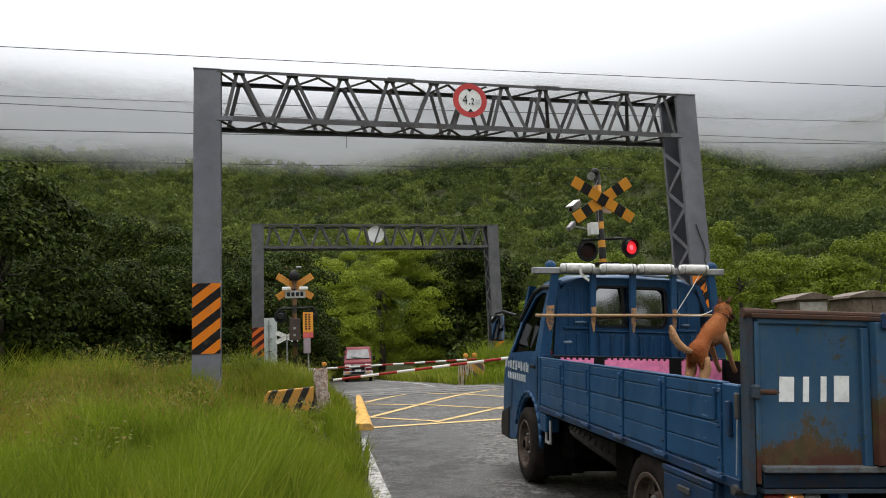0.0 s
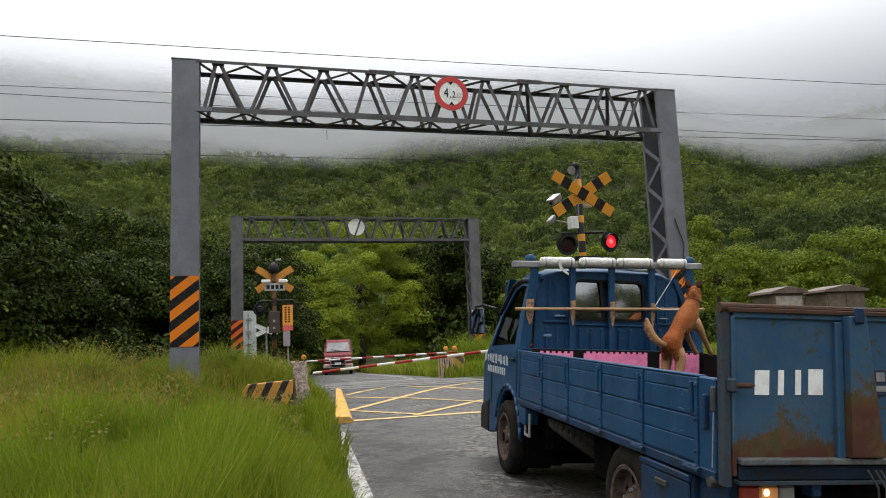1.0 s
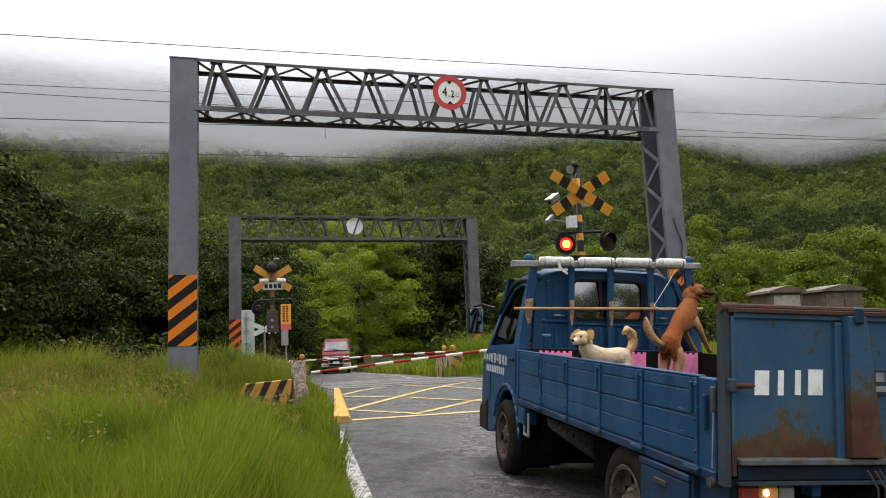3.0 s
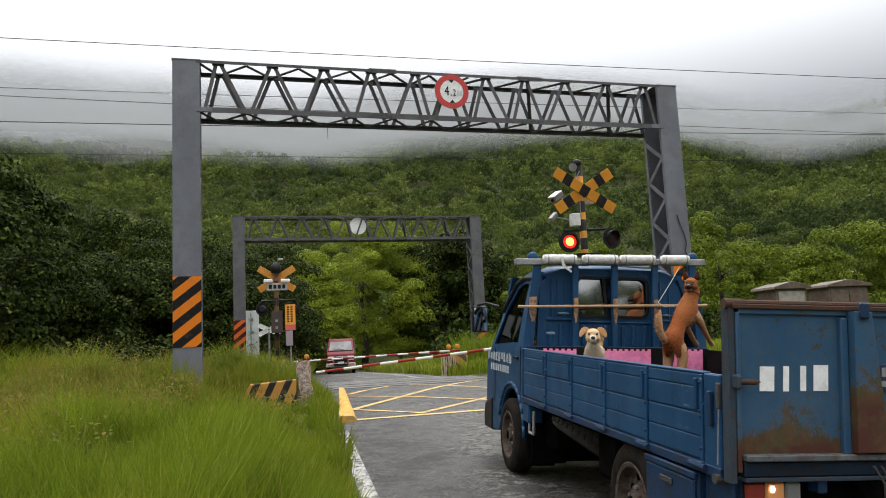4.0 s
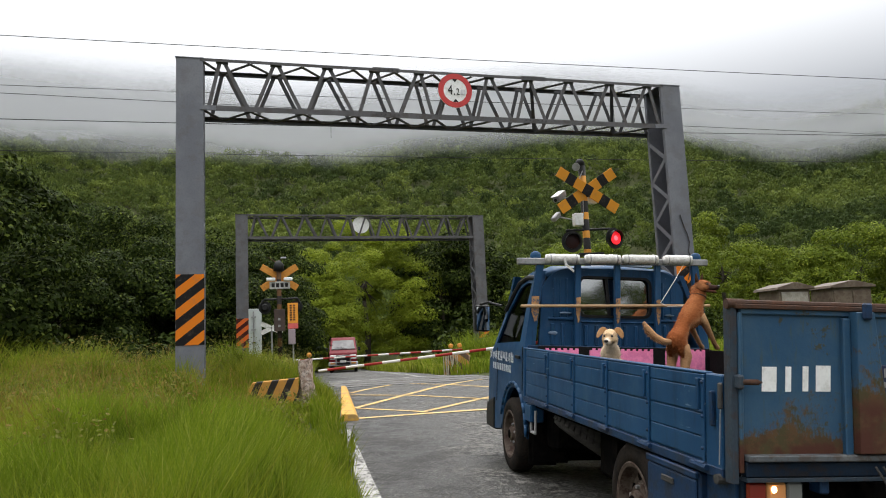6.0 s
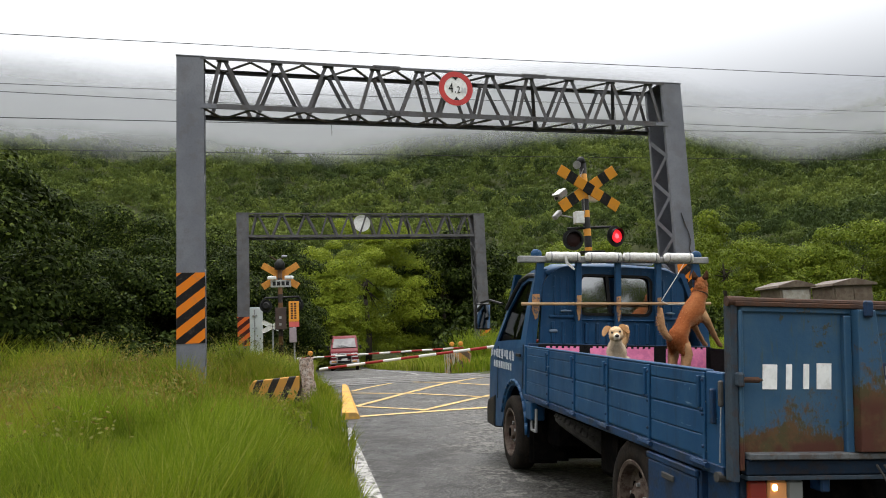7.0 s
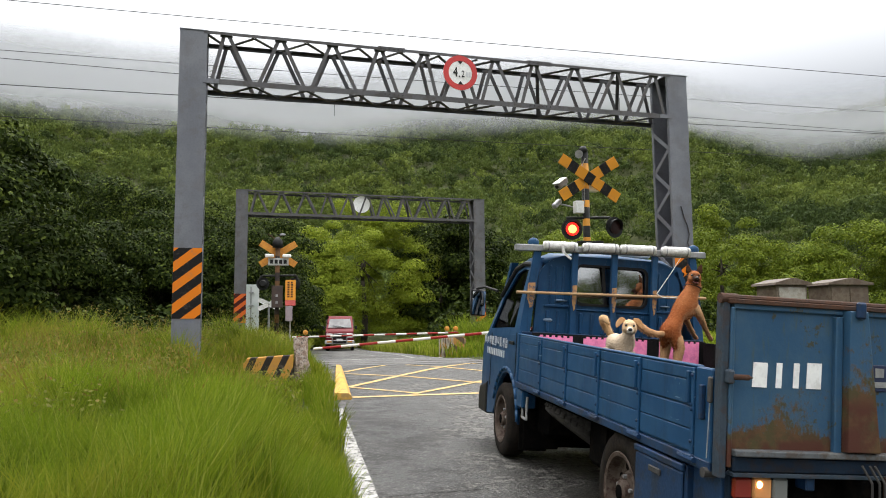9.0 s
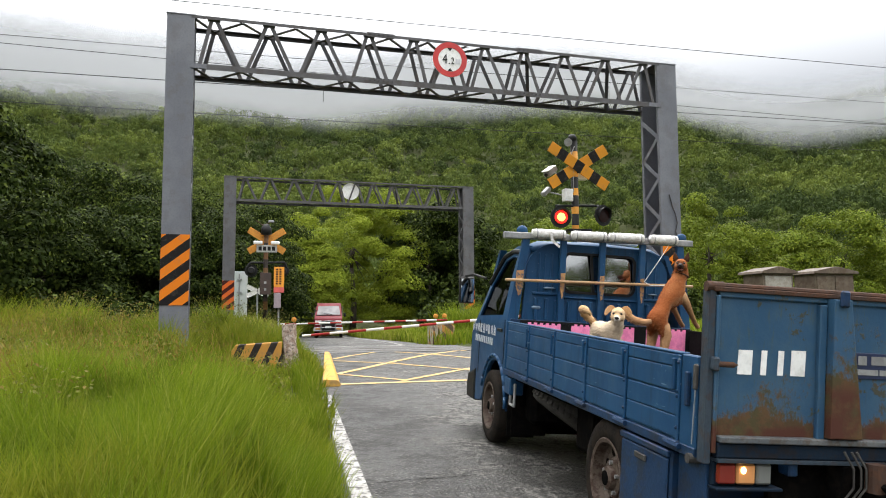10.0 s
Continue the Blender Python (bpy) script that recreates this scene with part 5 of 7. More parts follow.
    # front: nose, bumper, lamps, windscreen in its frame
    part("nose", slab(bmx(), [(4.35, 0.30), (4.57, 0.30), (4.60, 0.55), (4.58, 0.92), (4.50, 1.03), (4.35, 1.05)], "x", 0.075, BED_W - 0.075, 0.01), BLUE, cab)
    part("bumper", slab(bmx(), [(4.30, 0.26), (4.63, 0.26), (4.65, 0.40), (4.62, 0.5), (4.30, 0.58)], "x", 0.015, BED_W - 0.015, 0.03), BLACK, cab, "black bumper")
    for x in (0.2, BED_W - 0.2):
        part("headlight", box(bmx(), x - 0.12, x + 0.12, 4.58, 4.62, 0.62, 0.78, 0.015), PANE, cab)
    for x0, x1 in ((0.10, 0.16), (BED_W - 0.16, BED_W - 0.10)):
        part("windscreen_pillar", slab(bmx(), [(4.42, 1.03), (4.50, 1.03), (3.93, 1.74), (3.86, 1.74)], "x", x0, x1), BLUE, cab)
    part("windscreen", slab(bmx(), [(4.465, 1.03), (4.475, 1.03), (3.905, 1.74), (3.895, 1.74)], "x", 0.16, BED_W - 0.16), PANE, cab, "windscreen")
    bm = bmx()
    for x in (0.5, 1.18):
        box(bm, x - 0.24, x + 0.24, 3.45, 3.6, 0.95, 1.42, 0.05)
        box(bm, x - 0.24, x + 0.24, 3.45, 3.95, 0.8, 0.97, 0.05)
    part("seat", bm, BLACK, cab, "dark cab seat")
    part("dashboard", box(bmx(), 0.12, BED_W - 0.12, 4.15, 4.45, 0.85, 1.08, 0.04), BLACK, cab)
    # writing on the door, unreadable: plain bars
    paint = surface("faded_door_writing", (0.5, 0.52, 0.54), (0.38, 0.41, 0.45), 30, 0.6)
    dice = random.Random(11)
    for i in range(9):
        y0 = 3.60 + i * 0.104
        for z in (0.945, 0.968, 0.991, 1.014):
            if dice.random() < 0.7:
                a, b = y0 + dice.uniform(0, 0.025), y0 + dice.uniform(0.055, 0.08)
                part("writing_bar", box(bmx(), 0.0235, 0.027, a, b, z, z + 0.013), paint, cab)
        for y in (y0 + dice.uniform(0.005, 0.03), y0 + dice.uniform(0.045, 0.065)):
            part("writing_bar", box(bmx(), 0.0225, 0.0265, y, y + 0.014, 0.94 + dice.uniform(0, 0.03), 1.035 - dice.uniform(0, 0.02)), paint, cab)
    for i in range(10):
        part("writing_bar", box(bmx(), 0.0235, 0.027, 3.70 + i * 0.072, 3.738 + i * 0.072, 0.85, 0.915), paint, cab)
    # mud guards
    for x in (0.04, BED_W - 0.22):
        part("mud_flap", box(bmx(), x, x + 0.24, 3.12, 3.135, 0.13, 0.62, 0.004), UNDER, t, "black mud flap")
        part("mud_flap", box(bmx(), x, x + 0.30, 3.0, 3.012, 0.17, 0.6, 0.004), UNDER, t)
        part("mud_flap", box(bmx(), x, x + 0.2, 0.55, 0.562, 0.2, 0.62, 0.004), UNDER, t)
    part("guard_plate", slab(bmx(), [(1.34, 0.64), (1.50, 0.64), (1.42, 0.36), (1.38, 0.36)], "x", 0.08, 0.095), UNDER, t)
    part("step_bracket", box(bmx(), 0.0, 0.12, 2.95, 3.12, 0.5, 0.64, 0.01), BLUE, t)
    part("step_loop", tube(bmx(), [(0.03, 2.9, 0.6), (0.03, 2.9, 0.42), (0.03, 3.02, 0.42), (0.03, 3.02, 0.6)], 0.012, 6), GREY_METAL, t)
    # the blue tool box behind the rear wheel
    tb = part("tool_box", box(bmx(), 0.0, 0.5, 0.215, 0.735, 0.20, 0.640, 0.010), BLUE_DARK, t, "blue steel tool box under the bed")
    part("tool_box_lid", box(bmx(), -0.014, -0.002, 0.225, 0.725, 0.215, 0.605, 0.006), BLUE_DARK, tb)
    part("tool_box_lip", box(bmx(), -0.02, 0.0, 0.215, 0.735, 0.612, 0.644, 0.005), BLUE_DARK, tb)
    part("hinge_plate", box(bmx(), -0.022, -0.014, 0.30, 0.34, 0.22, 0.25, 0.003), CHAIN, tb)
    part("side_plate", box(bmx(), 0.03, 0.05, -0.03, 0.205, 0.24, 0.655, 0.004), BLUE_DARK, t)
    part("side_bolt", rod(bmx(), (-0.03, 0.02, 0.655), (0.04, 0.02, 0.655), 0.022, None, 12), CHAIN, t)
    part("latch", box(bmx(), -0.026, -0.014, 0.43, 0.55, 0.545, 0.575, 0.004), CHAIN, tb, "bare metal latch")
    # tail lift
    tl = part("tail_lift", box(bmx(), 0.03, BED_W + 0.02, -0.075, -0.05, 0.74, 1.375, 0.004), TAIL, t, "tall blue tail lift plate eaten by rust")
    part("top_bar", bmesh_join_bar(), RUST, tl, "rusty top bar")
    for x in (0.0, BED_W + 0.0):
        part("end_post", box(bmx(), x - 0.016, x + 0.014, -0.088, -0.03, 0.655, 1.385, 0.003), POST_DARK, tl)
        part("end_cap", rod(bmx(), (x - 0.028, -0.075, 1.395), (x + 0.05, -0.075, 1.395), 0.022, None, 14), RUST, tl, "rusty end cap")
    part("inner_rail", box(bmx(), 0.03, BED_W, -0.088, -0.072, 1.352, 1.378, 0.004), TAIL, tl)
    part("inner_stile", box(bmx(), 0.016, 0.036, -0.094, -0.072, 0.70, 1.36, 0.004), TAIL, tl)
    for x in (0.545, 1.02):
        bm = slab(bmx(), [(x - 0.008, 0.78), (x - 0.006, 1.372), (x + 0.08, 1.372), (x + 0.148, 0.78)], "y", -0.135, -0.07, 0.006)
        part("rib", bm, TAIL_RIB, tl, "tapered rib, rusty below")
        part("rib_flange", box(bmx(), x - 0.045, x - 0.009, -0.098, -0.071, 0.75, 1.345, 0.004), TAIL_DARK, tl)
        part("rib_catch", box(bmx(), x + 0.015, x + 0.058, -0.155, -0.132, 1.34, 1.412, 0.008), BLUE_DARK, tl)
    part("ledge", box(bmx(), 0.04, BED_W + 0.02, -0.12, -0.05, 0.748, 0.774, 0.004), LEDGE, tl, "worn bare step edge")
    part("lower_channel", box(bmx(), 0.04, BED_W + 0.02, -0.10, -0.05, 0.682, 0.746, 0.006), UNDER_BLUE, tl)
    part("lower_edge", box(bmx(), 0.04, BED_W + 0.02, -0.105, -0.05, 0.664, 0.681, 0.002), POST_DARK, tl)
    pin = part("hinge_bolt", rod(bmx(), (0.012, -0.12, 1.072), (0.085, -0.12, 1.072), 0.012, None, 12), RUST, tl, "rusty bolt")
    rod_bm = rod(bmx(), (0.085, -0.12, 1.072), (0.105, -0.12, 1.072), 0.010, 0.002, 10)
    part("bolt_tip", rod_bm, RUST, pin)
    part("rust_bracket", box(bmx(), -0.004, 0.022, -0.13, -0.05, 1.042, 1.102, 0.008), POST_DARK, tl)
    # the painted mark: plain white bars of its size
    for x0, x1, z0, z1 in ((0.128, 0.194, 1.031, 1.134), (0.236, 0.262, 1.031, 1.136), (0.316, 0.342, 1.033, 1.138), (0.378, 0.446, 1.033, 1.142)):
        part("white_bar", slab(bmx(), [(x0, z0), (x1, z0), (x1 + 0.004, z1), (x0 + 0.004, z1)], "y", -0.079, -0.0755), WHITE, tl, "white painted bar")
    pl = part("maker_plate", box(bmx(), 0.665, 0.985, -0.083, -0.0755, 1.035, 1.148, 0.002), surface("navy_plate", (0.012, 0.02, 0.06), (0.016, 0.026, 0.07), 6, 0.4), tl, "dark blue maker's plate")
    for x0, x1, z0, z1 in ((0.70, 0.742, 1.095, 1.134), (0.765, 0.838, 1.097, 1.134), (0.68, 0.80, 1.052, 1.076), (0.808, 0.97, 1.052, 1.076)):
        part("writing_bar", box(bmx(), x0, x1, -0.086, -0.0835, z0, z1), GREY_METAL, pl)
    # tail lamps
    lamp_red = material("red_lamp_plastic", 0.2, 0, 0.6)[0]
    lamp_red.node_tree.nodes["Principled BSDF"].inputs["Base Color"].default_value = (0.17, 0.018, 0.012, 1)
    lamp_amb = material("amber_lamp_plastic", 0.25, 0, 0.6)[0]
    lamp_amb.node_tree.nodes["Principled BSDF"].inputs["Base Color"].default_value = (0.55, 0.25, 0.09, 1)
    lamp_clr = material("clear_lamp_plastic", 0.25, 0, 0.6)[0]
    lamp_clr.node_tree.nodes["Principled BSDF"].inputs["Base Color"].default_value = (0.14, 0.145, 0.14, 1)
    for x, s in ((0.044, 1), (BED_W - 0.044, -1)):
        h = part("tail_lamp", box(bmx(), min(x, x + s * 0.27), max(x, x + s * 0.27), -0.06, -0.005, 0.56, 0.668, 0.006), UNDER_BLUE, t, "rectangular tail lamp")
        for a, b, mat, nm in ((0.01, 0.095, lamp_red, "red_lens"), (0.098, 0.185, lamp_amb, "amber_lens"), (0.188, 0.26, lamp_clr, "clear_lens")):
            part(nm, box(bmx(), min(x + s * a, x + s * b), max(x + s * a, x + s * b), -0.085, -0.06, 0.572, 0.658, 0.008), mat, h)
        part("lit_bulb", ball(bmx(), (x + s * 0.125, -0.088, 0.632), 0.011, 0.006, 0.014), glowing("warm_bulb", (1.0, 0.62, 0.3), 14), h, "lit bulb")
    part("grey_box", box(bmx(), 0.386, 0.43, -0.08, 0.0, 0.607, 0.672, 0.006), BLUE_DARK, t)
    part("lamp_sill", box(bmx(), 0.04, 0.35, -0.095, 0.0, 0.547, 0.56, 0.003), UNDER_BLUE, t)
    # lift gear under the tail
    for x in (0.62, 1.08):
        part("lift_arm", slab(bmx(), [(-0.12, 0.66), (0.02, 0.66), (0.16, 0.38), (0.35, 0.33), (0.3, 0.26), (0.1, 0.28), (-0.06, 0.4)], "x", x, x + 0.05, 0.008), UNDER, t, "black lift arm")
    part("lift_ram", rod(bmx(), (0.84, 0.6, 0.45), (0.84, -0.1, 0.5), 0.045, None, 14), UNDER, t)
    part("rust_cylinder", rod(bmx(), (0.76, -0.13, 0.56), (0.76, -0.13, 0.68), 0.04, None, 14), RUST, t)
    for k, x in enumerate((0.60, 0.635, 0.66)):
        part("chain", tube(bmx(), [(x, -0.14, 0.73), (x + 0.04, -0.15, 0.66), (x + 0.05, -0.14, 0.58), (x + 0.02, -0.12, 0.52), (x + 0.03, -0.1, 0.36)], 0.005, 6), CHAIN, t)
    part("lever", bar(bmx(), (0.86, -0.2, 0.42), (0.90, -0.2, 0.78), 0.03, 0.012), GREY_METAL, t, "bare steel lever")
    part("lever_hook", tube(bmx(), [(0.86, -0.2, 0.42), (0.82, -0.2, 0.47), (0.80, -0.19, 0.55), (0.76, -0.18, 0.6)], 0.014, 6), UNDER, t)
    # Panel added to hide lit ground, standing in for the shade below.
    part("lift_housing", box(bmx(), 0.36, 1.5, 0.012, 0.06, 0.34, 0.69, 0.01), UNDER, t, "black panel added for the dark under the tail")
    part("bumper_bar", box(bmx(), 0.45, 1.5, 0.05, 0.1, 0.36, 0.44, 0.01), UNDER, t)
    return t


def bmesh_join_bar():
    bm = box(bmx(), 0.0, BED_W + 0.05, -0.10, -0.035, 1.375, 1.395, 0.003)
    return rod(bm, (0.02, -0.065, 1.40), (BED_W + 0.05, -0.065, 1.40), 0.014, None, 8)


CHAIN = surface("dull_dirty_steel", (0.06, 0.055, 0.05), (0.03, 0.028, 0.026), 9, 0.7, 0.1, 0.2, 60)
POST_DARK = surface("dark_rusty_post", (0.026, 0.040, 0.056), (0.036, 0.05, 0.066), 6, 0.6, 0, 0.2, 60, 0.2, (0.05, 0.028, 0.018), 0.45)
LEDGE = surface("worn_step_edge", (0.12, 0.125, 0.125), (0.07, 0.08, 0.09), 9, 0.6, 0.1, 0.2, 60, 0.3, (0.06, 0.035, 0.02), 0.6)
# Grimy blue, darkened so the shade under the tail lies in its colour.
UNDER_BLUE = surface("shaded_grimy_blue", (0.007, 0.014, 0.026), (0.01, 0.02, 0.036), 5, 0.6, 0, 0.2, 60, 0.1, (0.02, 0.014, 0.01), 0.6)
TAIL_DARK = blue_rust("dark_rusting_blue", 0.3, 0.6)
TAIL_RIB = blue_rust("rib_rusting_blue", 0.93, 1.3, 0.64)
MIRROR = material("mirror", 0.03, 1.0)[0]
MIRROR.node_tree.nodes["Principled BSDF"].inputs["Base Color"].default_value = (0.7, 0.72, 0.72, 1)
truck = build_truck()


# ---- load on the truck ----
def on_truck(x, y, z, rx=0, ry=0, rz=0):
    return TRUCK @ pose(x, y, z, rx, ry, rz)


def load_rolls():
    wrap = surface("crumpled_plastic_wrap", (0.70, 0.69, 0.66), (0.52, 0.50, 0.47), 18, 0.3, 0, 0.6, 45, 0.6, (0.3, 0.27, 0.23), 0.5)
    for x0, x1 in ((0.165, 0.455), (0.515, 0.825), (0.858, 1.17), (1.235, 1.485)):
        r = thing("wrapped_roll", "white roll wrapped in crumpled plastic on the rack", "roll", on_truck(x0, 3.09, 1.847 + x0 * 0.027, 0, -RACK_TILT, 0), "wrapped rolls on the rack")
        rings = []
        n = 9
        for i in range(n):
            k = 0.042 * (1 + 0.04 * math.sin(i * 2.7 + x0 * 9)) * (0.9 if i in (0, n - 1) else 1)
            rings.append([((x1 - x0) * i / (n - 1), k * math.cos(a) * (1 + 0.05 * math.sin(3 * a + i)), k * math.sin(a)) for a in np.linspace(0, 2 * math.pi, 14, endpoint=False)])
        part("roll", loft(bmx(), rings), wrap, r, "", True)
        for s in (0.12, 0.9):
            part("binding", lathe(bmx(), [(0.043, -0.005), (0.0445, 0), (0.043, 0.005)], pose((x1 - x0) * s, 0, 0, 0, 90, 0), 16), GREY_METAL, r)
    tie = thing("tie_ribbon", "loose white plastic tie hanging from a roll", "ribbon", on_truck(0.30, 3.04, 1.84))
    part("ribbon", slab(bmx(), [(0.0, 0.03), (0.02, 0.04), (0.035, -0.03), (0.10, -0.085), (0.09, -0.10), (0.015, -0.045)], "y", -0.004, 0.0), wrap, tie)
    b = thing("flat_bundle", "flat bundle with a red edge on the cab roof", "bundle", on_truck(0.9, 3.5, 1.845))
    part("board", box(bmx(), 0, 0.42, 0, 0.5, 0, 0.06, 0.01), WHITE, b)
    part("red_edge", box(bmx(), -0.05, 0.30, -0.03, -0.002, 0.05, 0.085, 0.005), RUST, b)
    p = thing("bamboo_pole", "thin pale bamboo pole tied across the rack", "pole", on_truck(0, 3.095, 0))
    pole_mat = surface("bamboo", (0.42, 0.26, 0.13), (0.34, 0.2, 0.09), 10, 0.5)
    part("cane", rod(bmx(), (-0.05, 0, 1.445), (1.66, 0, 1.492), 0.0125, None, 10), pole_mat, p, "", True)
    for x in (0.08, 0.4, 0.75, 1.1, 1.35):
        part("knot", rod(bmx(), (x, 0, 1.4465 + x * 0.0275), (x + 0.012, 0, 1.4467 + x * 0.0275), 0.0145, None, 10), pole_mat, p)
    st = thing("tie_string", "pale string tied from the rack to the pole", "string", on_truck(0, 3.09, 0))
    part("string", tube(bmx(), [(1.43, 0, 1.87), (1.32, -0.02, 1.70), (1.19, -0.02, 1.505), (1.25, -0.02, 1.475), (1.40, -0.03, 1.482), (1.52, -0.01, 1.53)], 0.0032, 6), WHITE, st)


load_rolls()


def mats():
    pink = surface("pink_foam", (0.92, 0.27, 0.48), (0.88, 0.23, 0.43), 5, 0.75, 0, 0.25, 40, 0.3, (0.6, 0.13, 0.3), 0.4)
    black = surface("black_foam", (0.007, 0.0065, 0.0065), (0.011, 0.011, 0.011), 5, 0.9, 0, 0.15, 60, 0.15)
    y = 3.085

    def tile(x0, x1, z0, z1, mat, lab):
        m = thing("foam_mat", lab, "foam mat", on_truck(x0, y, z0), "foam mats lining the bed")
        bm = bmx()
        w, h = x1 - x0, z1 - z0
        pts = []
        n = max(3, round(w / 0.05))
        for i in range(n):
            for s, d in ((0.0, 0), (0.5, 0), (0.5, 1), (1.0, 1)):
                pts.append((w * (i + s) / n, h - 0.015 * (1 - d)))
        pts = [(0, 0), (w, 0)] + pts[::-1]
        slab(bm, pts, "y", -0.012, 0.0)
        part("tile", bm, mat, m)

    for x0, x1, mat, lab in ((0.14, 0.452, pink, "pink jigsaw foam mat stood against the headboard"), (0.456, 0.545, black, "black jigsaw foam mat stood against the headboard"),
                             (0.549, 1.12, pink, "pink jigsaw foam mat stood against the headboard"), (1.124, 1.228, black, "black jigsaw foam mat stood against the headboard"),
                             (1.232, 1.60, pink, "pink jigsaw foam mat stood against the headboard"), (1.604, 1.66, black, "black jigsaw foam mat stood against the headboard")):
        tile(x0, x1, FLOOR + 0.006, 1.098 + 0.012 * (x0 / 1.6), mat, lab)
    b = thing("mat_backing", "black foam strip behind the pink mats", "foam strip", on_truck(0.1, 3.088, FLOOR + 0.006))
    part("strip", box(bmx(), 0, 1.55, 0, 0.009, 0, 0.378, 0.002), black, b)
    s = thing("foam_mat", "black foam mat along the bed's side", "foam mat", on_truck(1.64, 2.2, FLOOR + 0.006), "foam mats lining the bed")
    part("tile", box(bmx(), -0.014, 0, 0, 0.85, 0, 0.37, 0.003), black, s)


mats()

# ---- the two dogs in the bed ----
def fur(name, c1, c2, c3, belly=None, face=None, face_x=0.085):
    """Short fur: strands at two scales, a tint of its own for each tuft, a paler belly and a marked face."""
    m, t, b = material(name, 0.85, 0, 0.08)
    strand = grain(t, 55, 6, 0.7, stretch=(0.5, 1.6, 1.6))
    lock = grain(t, 16, 5, 0.7, stretch=(0.6, 1.3, 1.3))
    col = mix(t, band(t, strand, 0.3, 0.7), c1, c2)
    col = mix(t, calc(t, "MULTIPLY", band(t, grain(t, 3.5, 3), 0.45, 0.75), 0.6), col, c3)
    col = mix(t, calc(t, "MULTIPLY", band(t, lock, 0.52, 0.7), 0.28), col, [v * 0.5 for v in c1])
    co = t.nodes.new("ShaderNodeTexCoord")
    if belly:
        d = t.nodes.new("ShaderNodeVectorMath")
        d.operation = "DOT_PRODUCT"
        t.links.new(co.outputs["Normal"], d.inputs[0])
        d.inputs[1].default_value = belly
        col = mix(t, band(t, calc(t, "MULTIPLY_ADD", lock, 0.7, d.outputs["Value"]), 0.05, 0.85), col, (0.45, 0.26, 0.14))
    if face:
        z = node(t, "SeparateXYZ")
        t.links.new(co.outputs["Object"], z.inputs[0])
        col = mix(t, band(t, calc(t, "MULTIPLY_ADD", calc(t, "SUBTRACT", lock, 0.5), 0.05, z.outputs[0]), face_x, face_x + 0.03), col, face)
    tint = t.nodes.new("ShaderNodeNewGeometry").outputs["Random Per Island"]
    col = mix(t, calc(t, "MULTIPLY", tint, 0.22), col, [v * 0.45 for v in c1])
    t.links.new(col, b.inputs["Base Color"])
    bumped(t, b, calc(t, "ADD", strand, lock), 0.6, 0.01)
    return m


BELLY = (0.72, 0.0, -0.6)
FUR_BROWN = fur("russet_fur", (0.205, 0.054, 0.016), (0.325, 0.106, 0.034), (0.41, 0.175, 0.068), BELLY)
FUR_BROWN_HEAD = fur("russet_head_fur", (0.20, 0.060, 0.020), (0.32, 0.12, 0.042), (0.42, 0.22, 0.11), None, (0.035, 0.02, 0.015), 0.085)
FUR_PALE_BROWN = fur("pale_russet_fur", (0.34, 0.18, 0.085), (0.44, 0.25, 0.13), (0.52, 0.34, 0.2))
FUR_MASK = fur("dark_muzzle_fur", (0.05, 0.024, 0.014), (0.09, 0.042, 0.022), (0.16, 0.075, 0.035))
FUR_CREAM = fur("cream_fur", (0.55, 0.42, 0.29), (0.67, 0.54, 0.40), (0.47, 0.31, 0.17))
FUR_TAN = fur("tan_fur", (0.44, 0.25, 0.11), (0.56, 0.37, 0.20), (0.62, 0.47, 0.32))
FUR_FACE = fur("pale_tan_fur", (0.50, 0.33, 0.18), (0.62, 0.46, 0.29), (0.44, 0.25, 0.11), None, (0.70, 0.62, 0.52), 0.095)
FUR_EAR = fur("brown_ear_fur", (0.30, 0.15, 0.06), (0.40, 0.22, 0.10), (0.48, 0.3, 0.16))
NOSE = surface("dark_nose", (0.012, 0.01, 0.01), (0.02, 0.016, 0.015), 20, 0.35)
TONGUE = surface("pink_mouth", (0.25, 0.06, 0.06), (0.35, 0.1, 0.1), 20, 0.5)


def ring(c, ax, r1, r2, n=14):
    """An ellipse round c across the way ax; r1 sideways, r2 up."""
    ax = Vector(ax).normalized()
    s = Vector((0, 1, 0))
    u = ax.cross(s).normalized() * -1
    return [Vector(c) + s * r1 * math.cos(2 * math.pi * i / n) + u * r2 * math.sin(2 * math.pi * i / n) for i in range(n)]


def limb(bm, pts, radii, n=10):
    rings = []
    for i, p in enumerate(pts):
        a, b = Vector(pts[max(0, i - 1)]), Vector(pts[min(len(pts) - 1, i + 1)])
        rings.append(ring(p, b - a, radii[i], radii[i], n))
    return loft(bm, rings)


